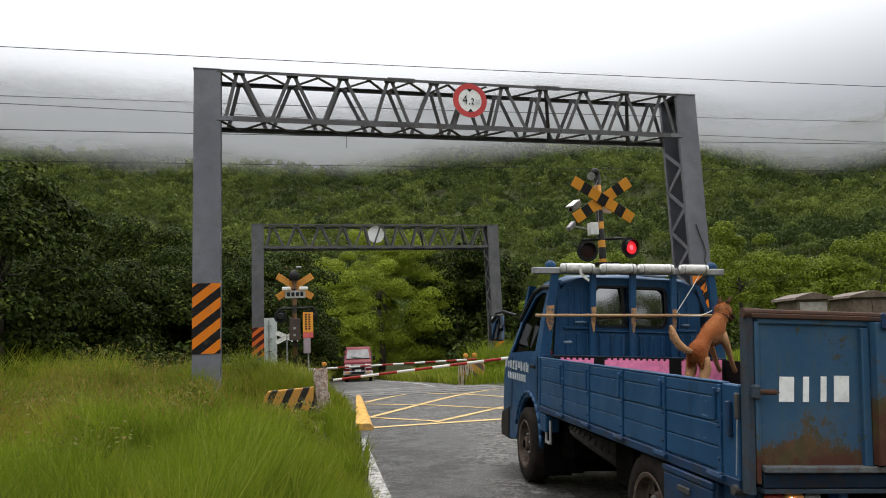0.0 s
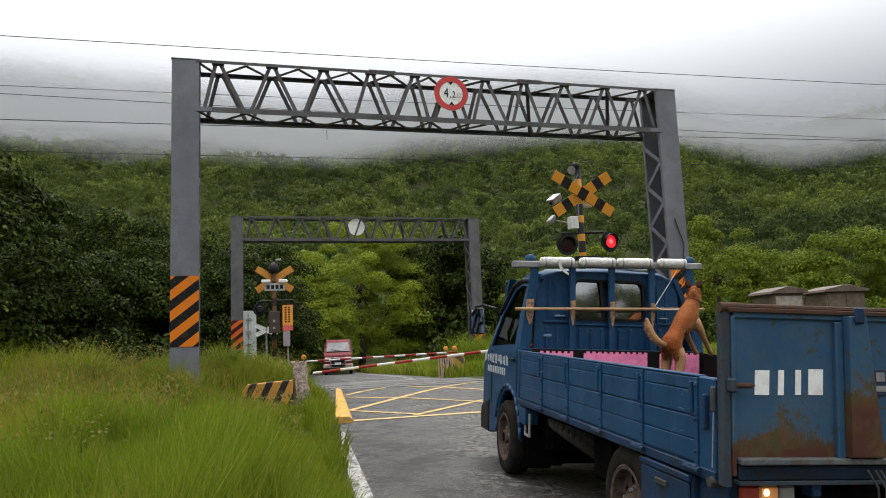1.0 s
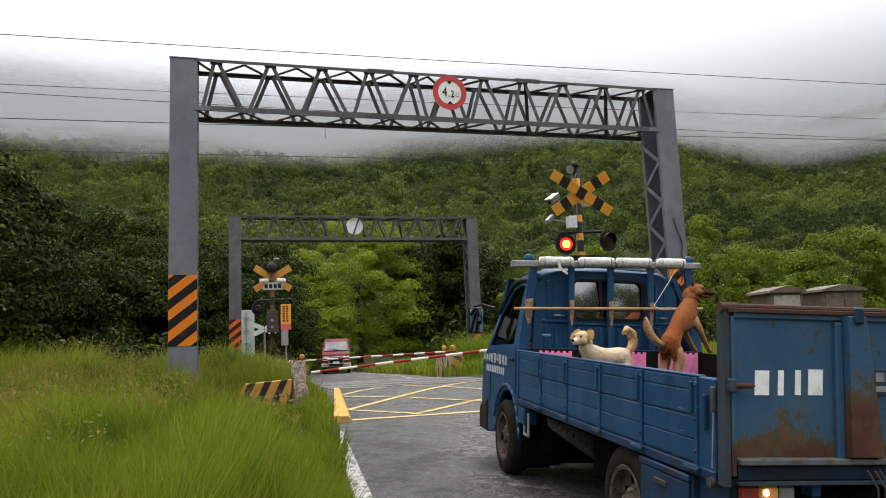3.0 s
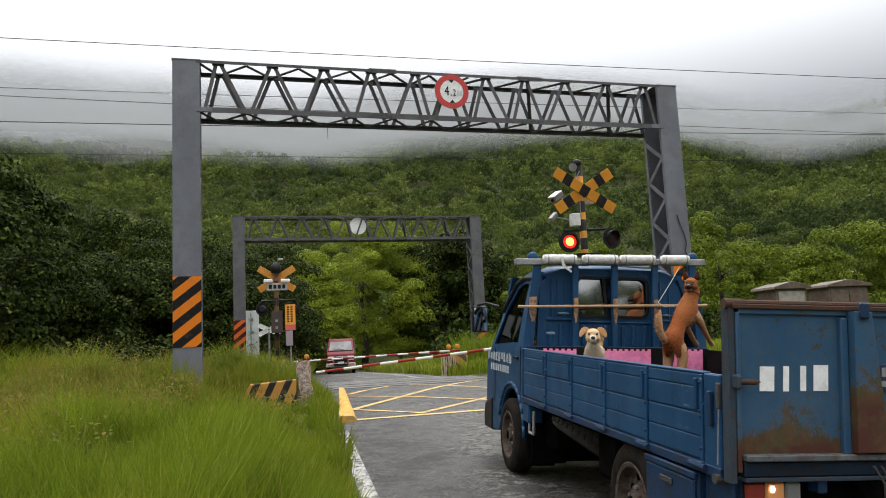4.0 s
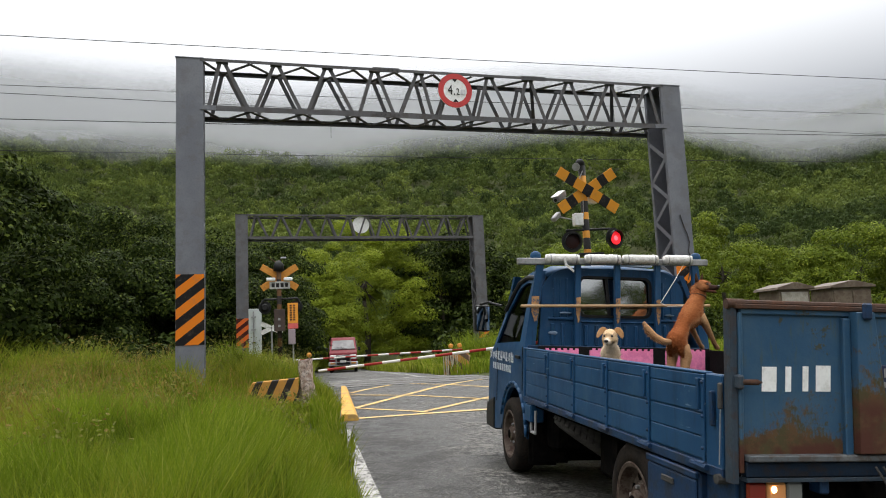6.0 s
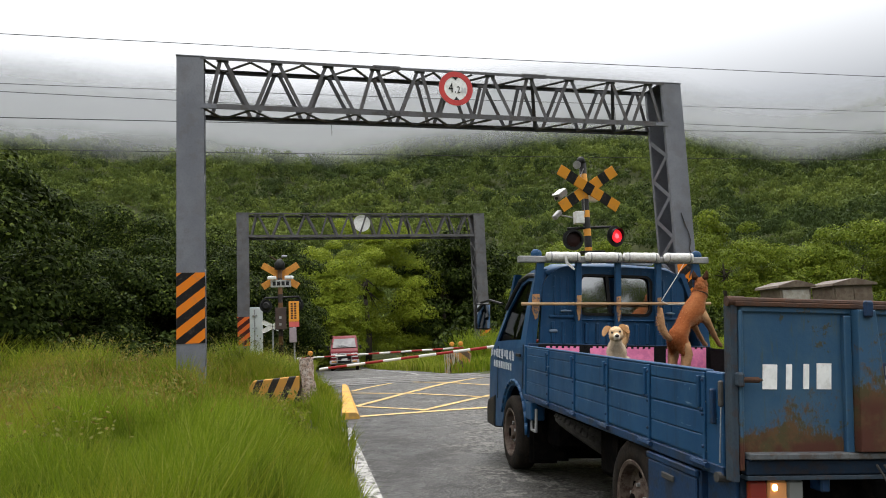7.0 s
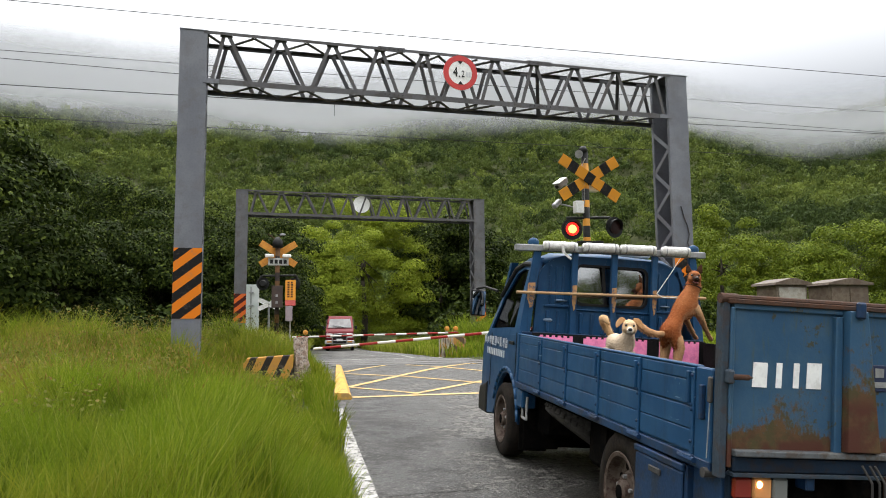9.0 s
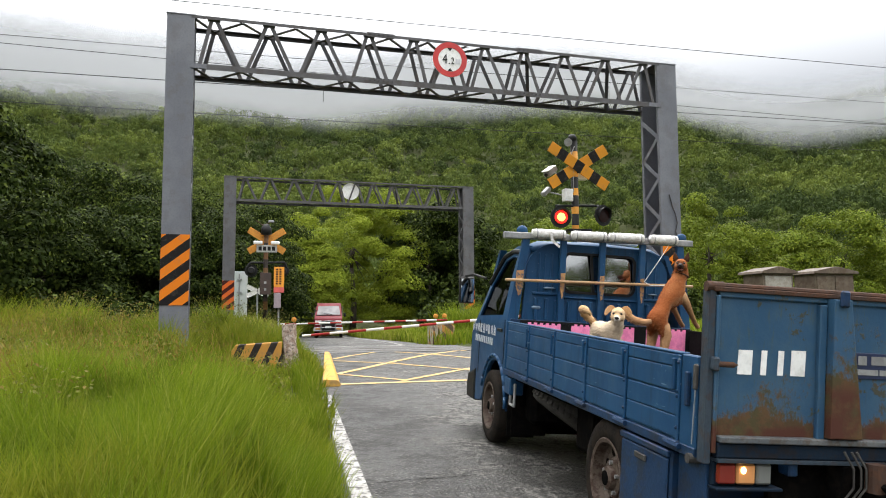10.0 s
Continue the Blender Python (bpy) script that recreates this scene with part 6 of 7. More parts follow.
def tufts(ob, n, size, mat, back=(-1, 0, -0.3)):
    """Short hairs standing off a skin, combed back."""
    me = ob.data
    tri = [(p.center.copy(), p.normal.copy(), p.area, [me.vertices[i].co.copy() for i in p.vertices]) for p in me.polygons]
    areas = np.array([q[2] for q in tri])
    pick = rng_fur.choice(len(tri), n, p=areas / areas.sum())
    v, f = [], []
    back = Vector(back)
    for k, i in enumerate(pick):
        c, nn, _, vs = tri[i]
        w = rng_fur.dirichlet(np.ones(len(vs)) * 0.8)
        p = sum((q * float(a) for q, a in zip(vs, w)), Vector())
        s = nn.cross(Vector(rng_fur.normal(0, 1, 3))).normalized() * size * 0.14
        tip = p + (nn * 0.22 + back.normalized() * 0.8 + Vector(rng_fur.normal(0, 0.25, 3))).normalized() * size * float(rng_fur.uniform(0.6, 1.3))
        v += [p - s - nn * 0.003, p + s - nn * 0.003, tip]
        f.append((3 * k, 3 * k + 1, 3 * k + 2))
    fu = soup("coat", [tuple(q) for q in v], f, mat, ob)
    fu["kind"] = "stuff"


rng_fur = np.random.default_rng(3)


def fused(bm, voxel, rounds=3):
    """Overlapping bodies made one smooth skin."""
    me = bpy.data.meshes.new("skin")
    bm.to_mesh(me)
    bm.free()
    ob = bpy.data.objects.new("skin", me)
    scene.collection.objects.link(ob)
    r = ob.modifiers.new("remesh", "REMESH")
    r.mode, r.voxel_size = "VOXEL", voxel
    k = ob.modifiers.new("smooth", "SMOOTH")
    k.factor, k.iterations = 0.5, rounds
    skin = bpy.data.meshes.new_from_object(ob.evaluated_get(bpy.context.evaluated_depsgraph_get()))
    out = bmesh.new()
    out.from_mesh(skin)
    bpy.data.objects.remove(ob)
    return out


def dog_head(parent, skull_mat, jaw_mat, ear_mat, at, ears, mouth):
    """A head that looks along +x; its origin is the nape."""
    bm = bmx()
    ball(bm, (-0.02, 0, -0.025), 0.055, 0.05, 0.055)
    ball(bm, (0.035, 0, 0.014), 0.066, 0.058, 0.056)
    ball(bm, (0.075, 0, 0.028), 0.038, 0.040, 0.030)
    for s in (-1, 1):
        ball(bm, (0.06, s * 0.032, -0.008), 0.042, 0.027, 0.034)
        ball(bm, (0.092, s * 0.024, 0.036), 0.018, 0.016, 0.012)
    loft(bm, [ring((0.075, 0, 0.0), (1, 0, -0.1), 0.038, 0.036), ring((0.12, 0, -0.008), (1, 0, -0.1), 0.031, 0.028), ring((0.165, 0, -0.014), (1, 0, -0.1), 0.025, 0.022), ring((0.192, 0, -0.012), (1, 0, 0), 0.019, 0.018)])
    h = part("head", fused(bm, 0.007, 4), skull_mat, parent, "", True)
    h.matrix_basis = at
    part("jaw", loft(bmx(), [ring((0.06, 0, -0.03), (1, 0, -0.3), 0.032, 0.016), ring((0.12, 0, -0.034 - mouth * 0.6), (1, 0, -0.2), 0.024, 0.010), ring((0.165, 0, -0.034 - mouth), (1, 0, 0), 0.016, 0.008), ring((0.175, 0, -0.032 - mouth), (1, 0, 0), 0.008, 0.004)]), jaw_mat, h, "", True)
    if mouth:
        part("tongue", loft(bmx(), [ring((0.09, 0, -0.03), (1, 0, -0.3), 0.022, 0.005), ring((0.16, 0, -0.026 - mouth * 0.8), (1, 0, 0), 0.015, 0.004)]), TONGUE, h, "pink tongue", True)
    part("nose", ball(bmx(), (0.196, 0, -0.004), 0.013, 0.018, 0.013), NOSE, h, "black nose", True)
    for s in (-1, 1):
        part("eye", ball(bmx(), (0.104, s * 0.031, 0.024), 0.009, 0.010, 0.009, u=10, v=6), NOSE, h, "dark eye", True)
        if ears == "pricked":
            rings = []
            for (p, r) in (((0.012, s * 0.040, 0.05), 0.036), ((0.010, s * 0.050, 0.082), 0.027), ((0.014, s * 0.057, 0.112), 0.015), ((0.018, s * 0.060, 0.132), 0.003)):
                rings.append([Vector(p) + Vector((r * 0.35 * math.sin(a), r * 0.9 * math.cos(a), 0.2 * r * math.sin(a))) for a in np.linspace(0, 2 * math.pi, 10, endpoint=False)])
            part("ear", loft(bmx(), rings), ear_mat, h, "pricked dark ear", True)
        else:
            flap = [(0.022, 0.060), (0.042, 0.078), (0.068, 0.082), (0.092, 0.066), (0.108, 0.040), (0.112, 0.012), (0.102, -0.006), (0.086, 0.004), (0.068, 0.024), (0.048, 0.042)]
            bm = slab(bmx(), [(s * a, b) for a, b in flap], "x", 0.010, 0.022, 0.005)
            for q in bm.verts:
                q.co.x += 0.55 * max(0.0, 0.075 - q.co.z) - 0.012
            part("ear", bm, ear_mat, h, "folded tan ear", True)
    return h


def dog_tail(parent, at, pts, radii, mat, hair):
    tl = part("tail", limb(bmx(), pts, radii, 9), mat, parent, "bushy tail", True)
    tl.matrix_basis = at
    tufts(tl, 900, hair, mat, (-0.6, 0, -0.8))
    return tl


def brown_dog():
    d = thing("dog", "russet brown dog standing up with its paws on the bed wall", "dog", None, "dogs in the truck bed")
    hip, sh = Vector((0.04, 0, 0.42)), Vector((0.305, 0, 0.665))
    ax = (sh - hip).normalized()
    rings = [ring(hip - ax * 0.09, ax, 0.03, 0.035), ring(hip - ax * 0.06, ax, 0.062, 0.068), ring(hip, ax, 0.078, 0.082), ring(hip.lerp(sh, 0.22), ax, 0.07, 0.07), ring(hip.lerp(sh, 0.42) + Vector((-0.012, 0, 0.012)), ax, 0.062, 0.062), ring(hip.lerp(sh, 0.62), ax, 0.078, 0.09), ring(hip.lerp(sh, 0.82) + Vector((0.01, 0, -0.006)), ax, 0.088, 0.108), ring(sh + Vector((0.008, 0, 0)), ax, 0.084, 0.1), ring(sh + ax * 0.05 + Vector((0, 0, 0.012)), ax, 0.068, 0.078), ring(sh + ax * 0.08 + Vector((-0.004, 0, 0.022)), ax, 0.06, 0.068), ring(sh + ax * 0.13 + Vector((-0.01, 0, 0.04)), (0.5, 0, 1), 0.065, 0.068), ring(sh + ax * 0.16 + Vector((-0.01, 0, 0.07)), (0.4, 0, 1), 0.05, 0.05)]
    for k, r in enumerate(rings):
        mid = sum(r, Vector()) / len(r)
        grow = 0.98 if k < 4 else 0.95 if k < 8 else 1.0
        rings[k] = [mid + (q - mid) * grow for q in r]
    bm = loft(bmx(), rings)
    for s in (-1, 1):
        ball(bm, (0.055, s * 0.045, 0.375), 0.062, 0.036, 0.095)
        ball(bm, (0.075, s * 0.056, 0.31), 0.042, 0.028, 0.07)
        ball(bm, (0.305, s * 0.056, 0.62), 0.05, 0.03, 0.075)
    ball(bm, (0.34, 0, 0.60), 0.05, 0.055, 0.07)
    body = part("body", fused(bm, 0.011), FUR_BROWN, d, "", True)
    tufts(body, 9000, 0.017, FUR_BROWN, (-0.6, 0, -0.8))
    for s in (-1, 1):
        leg = part("hind_leg", limb(bmx(), [(0.06, s * 0.055, 0.38), (0.085, s * 0.06, 0.29), (0.06, s * 0.06, 0.19), (-0.025, s * 0.06, 0.10), (-0.02, s * 0.06, -0.02), (0.03, s * 0.06, -0.032), (0.055, s * 0.06, -0.035)], [0.04, 0.045, 0.034, 0.021, 0.018, 0.022, 0.013]), FUR_PALE_BROWN, d, "pale brown hind leg", True)
        tufts(leg, 700, 0.018, FUR_PALE_BROWN, (-0.3, 0, -0.9))
        leg = part("front_leg", limb(bmx(), [(0.30, s * 0.06, 0.62), (0.37, s * 0.07, 0.55), (0.45, s * 0.07, 0.47), (0.535, s * 0.068, 0.385), (0.57, s * 0.068, 0.362), (0.592, s * 0.068, 0.354)], [0.042, 0.032, 0.022, 0.018, 0.020, 0.010]), FUR_PALE_BROWN, d, "pale brown front leg", True)
        tufts(leg, 500, 0.015, FUR_PALE_BROWN, (0.3, 0, -0.9))
    collar = lathe(bmx(), [(0.066, -0.006), (0.069, 0), (0.066, 0.006)], Matrix.Translation(sh + ax * 0.12 + Vector((-0.01, 0, 0.03))) @ pose(0, 0, 0, 0, 22, 0), 20)
    part("collar", collar, RUST, d, "thin brown collar")
    head = dog_head(d, FUR_BROWN_HEAD, FUR_MASK, FUR_MASK, pose(0.39, 0, 0.855), "pricked", 0.022)
    for ob in [head] + list(head.children):
        ob.data.transform(Matrix.Scale(0.9, 4))
    tufts(head, 1600, 0.014, FUR_BROWN_HEAD, (-0.9, 0, -0.1))
    tail = dog_tail(d, pose(-0.04, 0, 0.40), [(0, 0, 0), (-0.06, 0, 0.0), (-0.13, 0, 0.03), (-0.19, 0, 0.09), (-0.22, 0, 0.14)], [0.02, 0.026, 0.03, 0.027, 0.006], FUR_PALE_BROWN, 0.017)
    return d, head, tail


SMALL = 0.86


def white_dog():
    d = thing("dog", "cream young dog with floppy tan ears standing in the bed", "dog", None, "dogs in the truck bed")
    z = 0.43
    rings = [ring((-0.24, 0, z + 0.0), (1, 0, 0), 0.03, 0.035), ring((-0.21, 0, z), (1, 0, 0), 0.07, 0.075), ring((-0.14, 0, z), (1, 0, 0), 0.08, 0.085), ring((0.0, 0, z - 0.01), (1, 0, 0), 0.08, 0.085), ring((0.12, 0, z - 0.01), (1, 0, 0), 0.085, 0.1), ring((0.19, 0, z + 0.02), (1, 0, 0.5), 0.075, 0.085), ring((0.235, 0, z + 0.07), (0.7, 0, 1), 0.055, 0.062), ring((0.25, 0, z + 0.11), (0.5, 0, 1), 0.048, 0.05)]
    bm = loft(bmx(), rings)
    for s in (-1, 1):
        ball(bm, (-0.16, s * 0.045, z - 0.04), 0.065, 0.035, 0.085)
        ball(bm, (0.15, s * 0.045, z - 0.03), 0.045, 0.03, 0.075)
    ball(bm, (0.20, 0, z - 0.01), 0.055, 0.06, 0.085)
    body = part("body", fused(bm, 0.012), FUR_CREAM, d, "", True)
    for q in body.data.vertices:
        q.co.z = z + 0.012 + (q.co.z - z) * (0.84 if q.co.x < 0.12 else 0.92)
        q.co.y *= 0.9
    tufts(body, 5000, 0.018, FUR_CREAM, (-0.7, 0, -0.7))
    for s in (-1, 1):
        leg = part("hind_leg", limb(bmx(), [(-0.17, s * 0.055, z - 0.05), (-0.14, s * 0.06, z - 0.12), (-0.19, s * 0.06, z - 0.20), (-0.17, s * 0.06, 0.04), (-0.13, s * 0.06, 0.015)], [0.045, 0.038, 0.022, 0.018, 0.018]), FUR_CREAM, d, "", True)
        tufts(leg, 500, 0.02, FUR_CREAM, (-0.3, 0, -0.9))
        leg = part("front_leg", limb(bmx(), [(0.15, s * 0.05, z - 0.05), (0.145, s * 0.055, z - 0.15), (0.14, s * 0.055, 0.06), (0.15, s * 0.055, 0.02), (0.18, s * 0.055, 0.015)], [0.036, 0.027, 0.020, 0.022, 0.014]), FUR_CREAM, d, "", True)
        tufts(leg, 500, 0.02, FUR_CREAM, (-0.3, 0, -0.9))
    head = dog_head(d, FUR_FACE, FUR_CREAM, FUR_EAR, pose(0.25, 0, z + 0.14), "floppy", 0.0)
    for ob in [head] + list(head.children):
        for q in ob.data.vertices:
            if q.co.x > 0.08:
                q.co.x = 0.08 + (q.co.x - 0.08) * 0.76
    tufts(head, 2000, 0.013, FUR_FACE, (-0.9, 0, -0.2))
    tail = dog_tail(d, pose(-0.22, 0, z + 0.04), [(0, 0, 0), (-0.04, 0, 0.06), (-0.05, 0, 0.13), (-0.01, 0, 0.18), (0.06, 0, 0.18), (0.10, 0, 0.13)], [0.022, 0.03, 0.036, 0.037, 0.03, 0.006], FUR_TAN, 0.024)
    for ob in [d] + d.children_recursive:
        if ob.type == "MESH":
            ob.data.transform(Matrix.Scale(0.82 if ob == head or ob.parent == head else SMALL, 4))
        if ob != d:
            ob.matrix_basis.translation *= 0.82 if ob.parent == head else SMALL
    return d, head, tail


brown, brown_head, brown_tail = brown_dog()
cream, cream_head, cream_tail = white_dog()


# ---- the red van waiting beyond the tracks ----
# The pale reflection on the glass is put into its base colour.
GLASS_GREY = surface("reflection_grey_windscreen", (0.26, 0.25, 0.25), (0.17, 0.165, 0.165), 2, 0.2, 0, 0.0, 40, 0.6)


def red_van():
    x, y = 4.72, 40.0
    v = thing("van", "small red van with grey bumper waiting beyond the tracks", "van", pose(x, y, float(road_z(x, y)), 0, 0, 172.0))
    paint = surface("red_van_paint", (0.15, 0.014, 0.02), (0.12, 0.012, 0.018), 3, 0.5, 0, 0.05, 60, 0.15, (0.2, 0.06, 0.06), 0.3)
    trim = surface("silver_grey_trim", (0.5, 0.5, 0.5), (0.42, 0.42, 0.42), 5, 0.5)
    # local: y ahead (towards the road user), x to its right
    prof = [(-3.2, 0.35), (-3.2, 1.75), (-3.0, 1.86), (-0.95, 1.86), (-0.78, 1.80), (-0.42, 1.20), (-0.05, 1.06), (0.02, 0.98), (0.03, 0.6), (0.0, 0.35)]
    bm = slab(bmx(), prof, "x", -0.74, 0.74, 0.04)
    for q in bm.verts:
        if q.co.z > 1.1:
            q.co.x *= 1 - 0.13 * (q.co.z - 1.1) / 0.76
    part("body", bm, paint, v, "", True)
    bm = bmx()
    loft(bm, [[(-0.62, -0.425 + d, 1.24), (0.62, -0.425 + d, 1.24), (0.55, -0.70 + d, 1.70), (-0.55, -0.70 + d, 1.70)] for d in (0.0, 0.03)])
    part("windscreen", bm, GLASS_GREY, v, "windscreen with a pale reflection painted in")
    part("windscreen_foot", box(bmx(), -0.66, 0.66, -0.45, -0.38, 1.17, 1.23, 0.01), BLACK, v)
    part("grille", box(bmx(), -0.34, 0.34, 0.02, 0.05, 0.60, 0.92, 0.01), BLACK, v, "black grille")
    part("bumper", box(bmx(), -0.78, 0.78, -0.1, 0.12, 0.36, 0.56, 0.03), trim, v, "grey bumper")
    part("bumper_centre", box(bmx(), -0.36, 0.36, 0.121, 0.135, 0.40, 0.54, 0.01), BLACK, v)
    part("plate_bar", box(bmx(), -0.16, 0.16, 0.136, 0.145, 0.52, 0.64, 0.005), WHITE, v, "plain white plate")
    for s in (-1, 1):
        part("headlight", box(bmx(), s * 0.53 - 0.17, s * 0.53 + 0.17, 0.02, 0.06, 0.70, 0.92, 0.02), WHITE, v, "pale headlight")
        part("indicator", box(bmx(), s * 0.55 - 0.13, s * 0.55 + 0.13, 0.121, 0.135, 0.44, 0.52, 0.01), AMBER, v)
        part("guard_bar", tube(bmx(), [(s * 0.38, 0.16, 0.4), (s * 0.38, 0.18, 0.86), (0, 0.18, 0.9)], 0.03, 8), GREY_METAL, v, "tubular guard bar")
        part("mirror", box(bmx(), s * 0.86 - 0.06, s * 0.86 + 0.06, -0.2, -0.12, 1.12, 1.32, 0.02), BLACK, v, "black wing mirror")
        part("wiper", bar(bmx(), (s * 0.1 - 0.1, -0.37, 1.24), (s * 0.1 + 0.25, -0.42, 1.34), 0.02, 0.015), BLACK, v)
        part("side_window", slab(bmx(), [(-0.95, 1.2), (-0.45, 1.2), (-0.7, 1.68), (-0.95, 1.68)], "x", s * 0.735 - 0.01, s * 0.735 + 0.01), GLASS_DARK, v)
        for yy in (-0.55, -2.55):
            part("tyre", lathe(bmx(), [(0.15, -0.08), (0.27, -0.085), (0.28, -0.06), (0.28, 0.06), (0.27, 0.085), (0.15, 0.08)], Matrix.Translation((s * 0.66, yy, 0.28)) @ pose(0, 0, 0, 0, 90, 0), 24), RUBBER, v, "", True)


red_van()

# ---- plants ----
rng = np.random.default_rng(7)


def blades(name, base, height, width, lean, mat, way=None):
    """Grass: one bent blade of three triangles at each base point."""
    n = len(base)
    a = rng.uniform(0, 2 * math.pi, n)
    side = np.stack([np.cos(a), np.sin(a), np.zeros(n)], 1) * width[:, None] / 2
    b = rng.uniform(0, 2 * math.pi, n)
    if way is not None:
        b = np.where(rng.random(n) < 0.75, way + rng.normal(0, 0.5, n), b)
    d = np.stack([np.cos(b), np.sin(b), np.zeros(n)], 1) * (lean * height * rng.uniform(0.3, 1.3, n))[:, None]
    up = np.stack([np.zeros(n), np.zeros(n), height], 1)
    v = np.stack([base - side, base + side, base + up * 0.55 + d * 0.3 - side * 0.8, base + up * 0.55 + d * 0.3 + side * 0.8, base + up * (1 - 0.25 * lean) + d], 1)
    i = np.arange(n)[:, None] * 5
    t = np.concatenate([i + [0, 1, 3], i + [0, 3, 2], i + [2, 3, 4]])
    return soup(name, v.reshape(-1, 3), t, mat)


def tufted(x, y, scale, cut):
    return ripple(x, y, scale, 3) + 0.6 * ripple(x, y, scale * 2.7, 5) > cut


def scatter(n, x0, x1, y0, y1, keep):
    x, y = rng.uniform(x0, x1, n), rng.uniform(y0, y1, n)
    k = keep(x, y)
    return x[k], y[k]


def build_grass():
    # the bank beside the road, densest near the road user
    sets = []
    for n, x0, x1, y0, y1 in ((226000, -4.2, 1.4, 0.4, 7.0), (110000, -6.5, 2.0, 6.5, 15.5), (20000, -14, 2.2, 14.0, 27.0)):
        x, y = scatter(n, x0, x1, y0, y1, lambda x, y: (x < road_left(y) - 0.02 - 0.13 * (1 - step(6.0, 8.5, y)) - 0.10 * rng.random(len(x)) ** 2 + 0.06 * step(10.2, 10.6, y) * (1 - step(16.2, 16.6, y))) & ~((y > 15.6) & (y < 18.9)) & (np.hypot(x, y) > 1.15))
        if y1 == 7.0:
            thin = rng.random(len(x)) < step(0.3, 1.9, y) * step(-4.3, -2.9, x)
            x, y = x[thin], y[thin]
        sets.append((x, y))
    for k, (x, y) in enumerate(sets):
        if k < 2:
            n = 14
            tx, ty = np.repeat(x[::n], n), np.repeat(y[::n], n)
            x, y = tx + rng.normal(0, 0.03 + 0.012 * k, len(tx)), ty + rng.normal(0, 0.03 + 0.012 * k, len(tx))
            fan = np.arctan2(y - ty, x - tx)
        else:
            fan = None
        far = np.hypot(x, y)
        s = road_left(y) - x
        tall = (0.30 + 0.24 * step(0.05, 1.2, s)) * (1 + (0.22 + 0.16 * (k == 1)) * ripple(x, y, 1.9, 1)) * rng.uniform(0.45, 1.3, len(x)) * (1 + 0.25 * ripple(x, y, 5.3, 2))
        tall *= 1 - 0.25 * step(15, 19, y)
        tall *= 1 - 0.08 * step(6.0, 7.5, y) * (1 - step(12.5, 14, y)) * step(0.4, 1.2, s)
        near_block = step(5.0, 9.0, y) * (1 - step(12.6, 13.5, y)) * step(-0.85, -0.25, x)
        tall *= 1 - 0.48 * near_block * (1 - step(0.72, 0.95, x))
        tall *= 1 + 0.55 * np.exp(-((x + 0.85) / 0.7) ** 2 - ((y - 10.6) / 0.8) ** 2)
        base = np.stack([x, y, land_z(x, y) - 0.03], 1)
        ob = blades("bank_grass", base, tall, (0.0042 + 0.0008 * far) * rng.uniform(0.5, 1.5, len(x)), 0.36, GRASS if k == 0 else GRASS_DRY, fan)
        tagged(ob, "tall bright green grass on the roadside bank", "grass", kind="stuff")
    x, y = scatter(34000, -9, 1.2, -6, 7, lambda x, y: (x < road_left(y) - 0.05) & (np.hypot(x, y) > 1.15) & ((y < 1.2) | (x < -3.2)))
    base = np.stack([x, y, land_z(x, y) - 0.03], 1)
    tagged(blades("rough_grass", base, rng.uniform(0.3, 0.7, len(x)), np.full(len(x), 0.012), 0.3, GRASS), "rough green grass along the verge", "grass", kind="stuff")
    x, y = scatter(3000, -8, 0.6, 5.0, 14, lambda x, y: (road_left(y) - x > 0.8) & tufted(x, y, 1.3, -0.15) & ~((x > -1.3) & (y > 7.5)))
    base = np.stack([x, y, land_z(x, y)], 1)
    h = rng.uniform(0.5, 0.85, len(x))
    tagged(blades("seed_stalks", base, h, 0.006 + 0.0009 * y, 0.3, SEED), "brown seeding grass stalks", "grass", kind="stuff")
    m = len(x)
    wx, wy = scatter(62000, -8, 0.7, 4.6, 12.5, lambda x, y: (road_left(y) - x > 0.45) & tufted(x, y, 1.1, -0.15) & ~((x > -0.6) & (y > 8.0)))
    hx, hy = scatter(7000, -3.0, 1.1, 12.2, 15.3, lambda x, y: tufted(x, y, 1.4, -0.2) & (road_left(y) - x > 0.35))
    wx, wy = np.append(wx, hx), np.append(wy, hy)
    wz = land_z(wx, wy) + np.append(rng.uniform(0.18, 0.6, len(wx) - len(hx)), rng.uniform(0.2, 0.85, len(hx))) * (1 + 0.2 * ripple(wx, wy, 1.9, 1))
    wv, wf = leaf_cloud(np.stack([wx, wy, wz], 1), np.tile([0.0, -0.3, 1.0], (len(wx), 1)), rng.uniform(0.018, 0.044, len(wx)))
    tagged(soup("roadside_weeds", wv, wf, WEED), "olive and brown leafy weeds among the grass", "weeds", kind="stuff")
    # seed heads: a few short tufts along each stalk's top
    top = base + np.stack([rng.normal(0.05, 0.05, m), rng.normal(0, 0.04, m), h * 0.8], 1)
    rep = np.repeat(top, 5, 0) + rng.normal(0, 1, (m * 5, 3)) * [0.04, 0.04, 0.07]
    tagged(blades("seed_heads", rep, np.full(m * 5, 0.045), np.full(m * 5, 0.009), 0.8, SEED), "reddish brown grass seed heads", "grass", kind="stuff")
    x, y = scatter(5200, -7.6, -2.6, 12.6, 15.2, lambda x, y: tufted(x, y, 0.9, 0.1))
    base = np.stack([x, y, land_z(x, y) - 0.03], 1)
    tagged(blades("tall_grass", base, rng.uniform(0.6, 1.15, len(x)) * (1 + 0.3 * ripple(x, y, 1.1)), np.full(len(x), 0.016), 0.45, GRASS_DRY), "taller bright grass before the trees", "grass", kind="stuff")
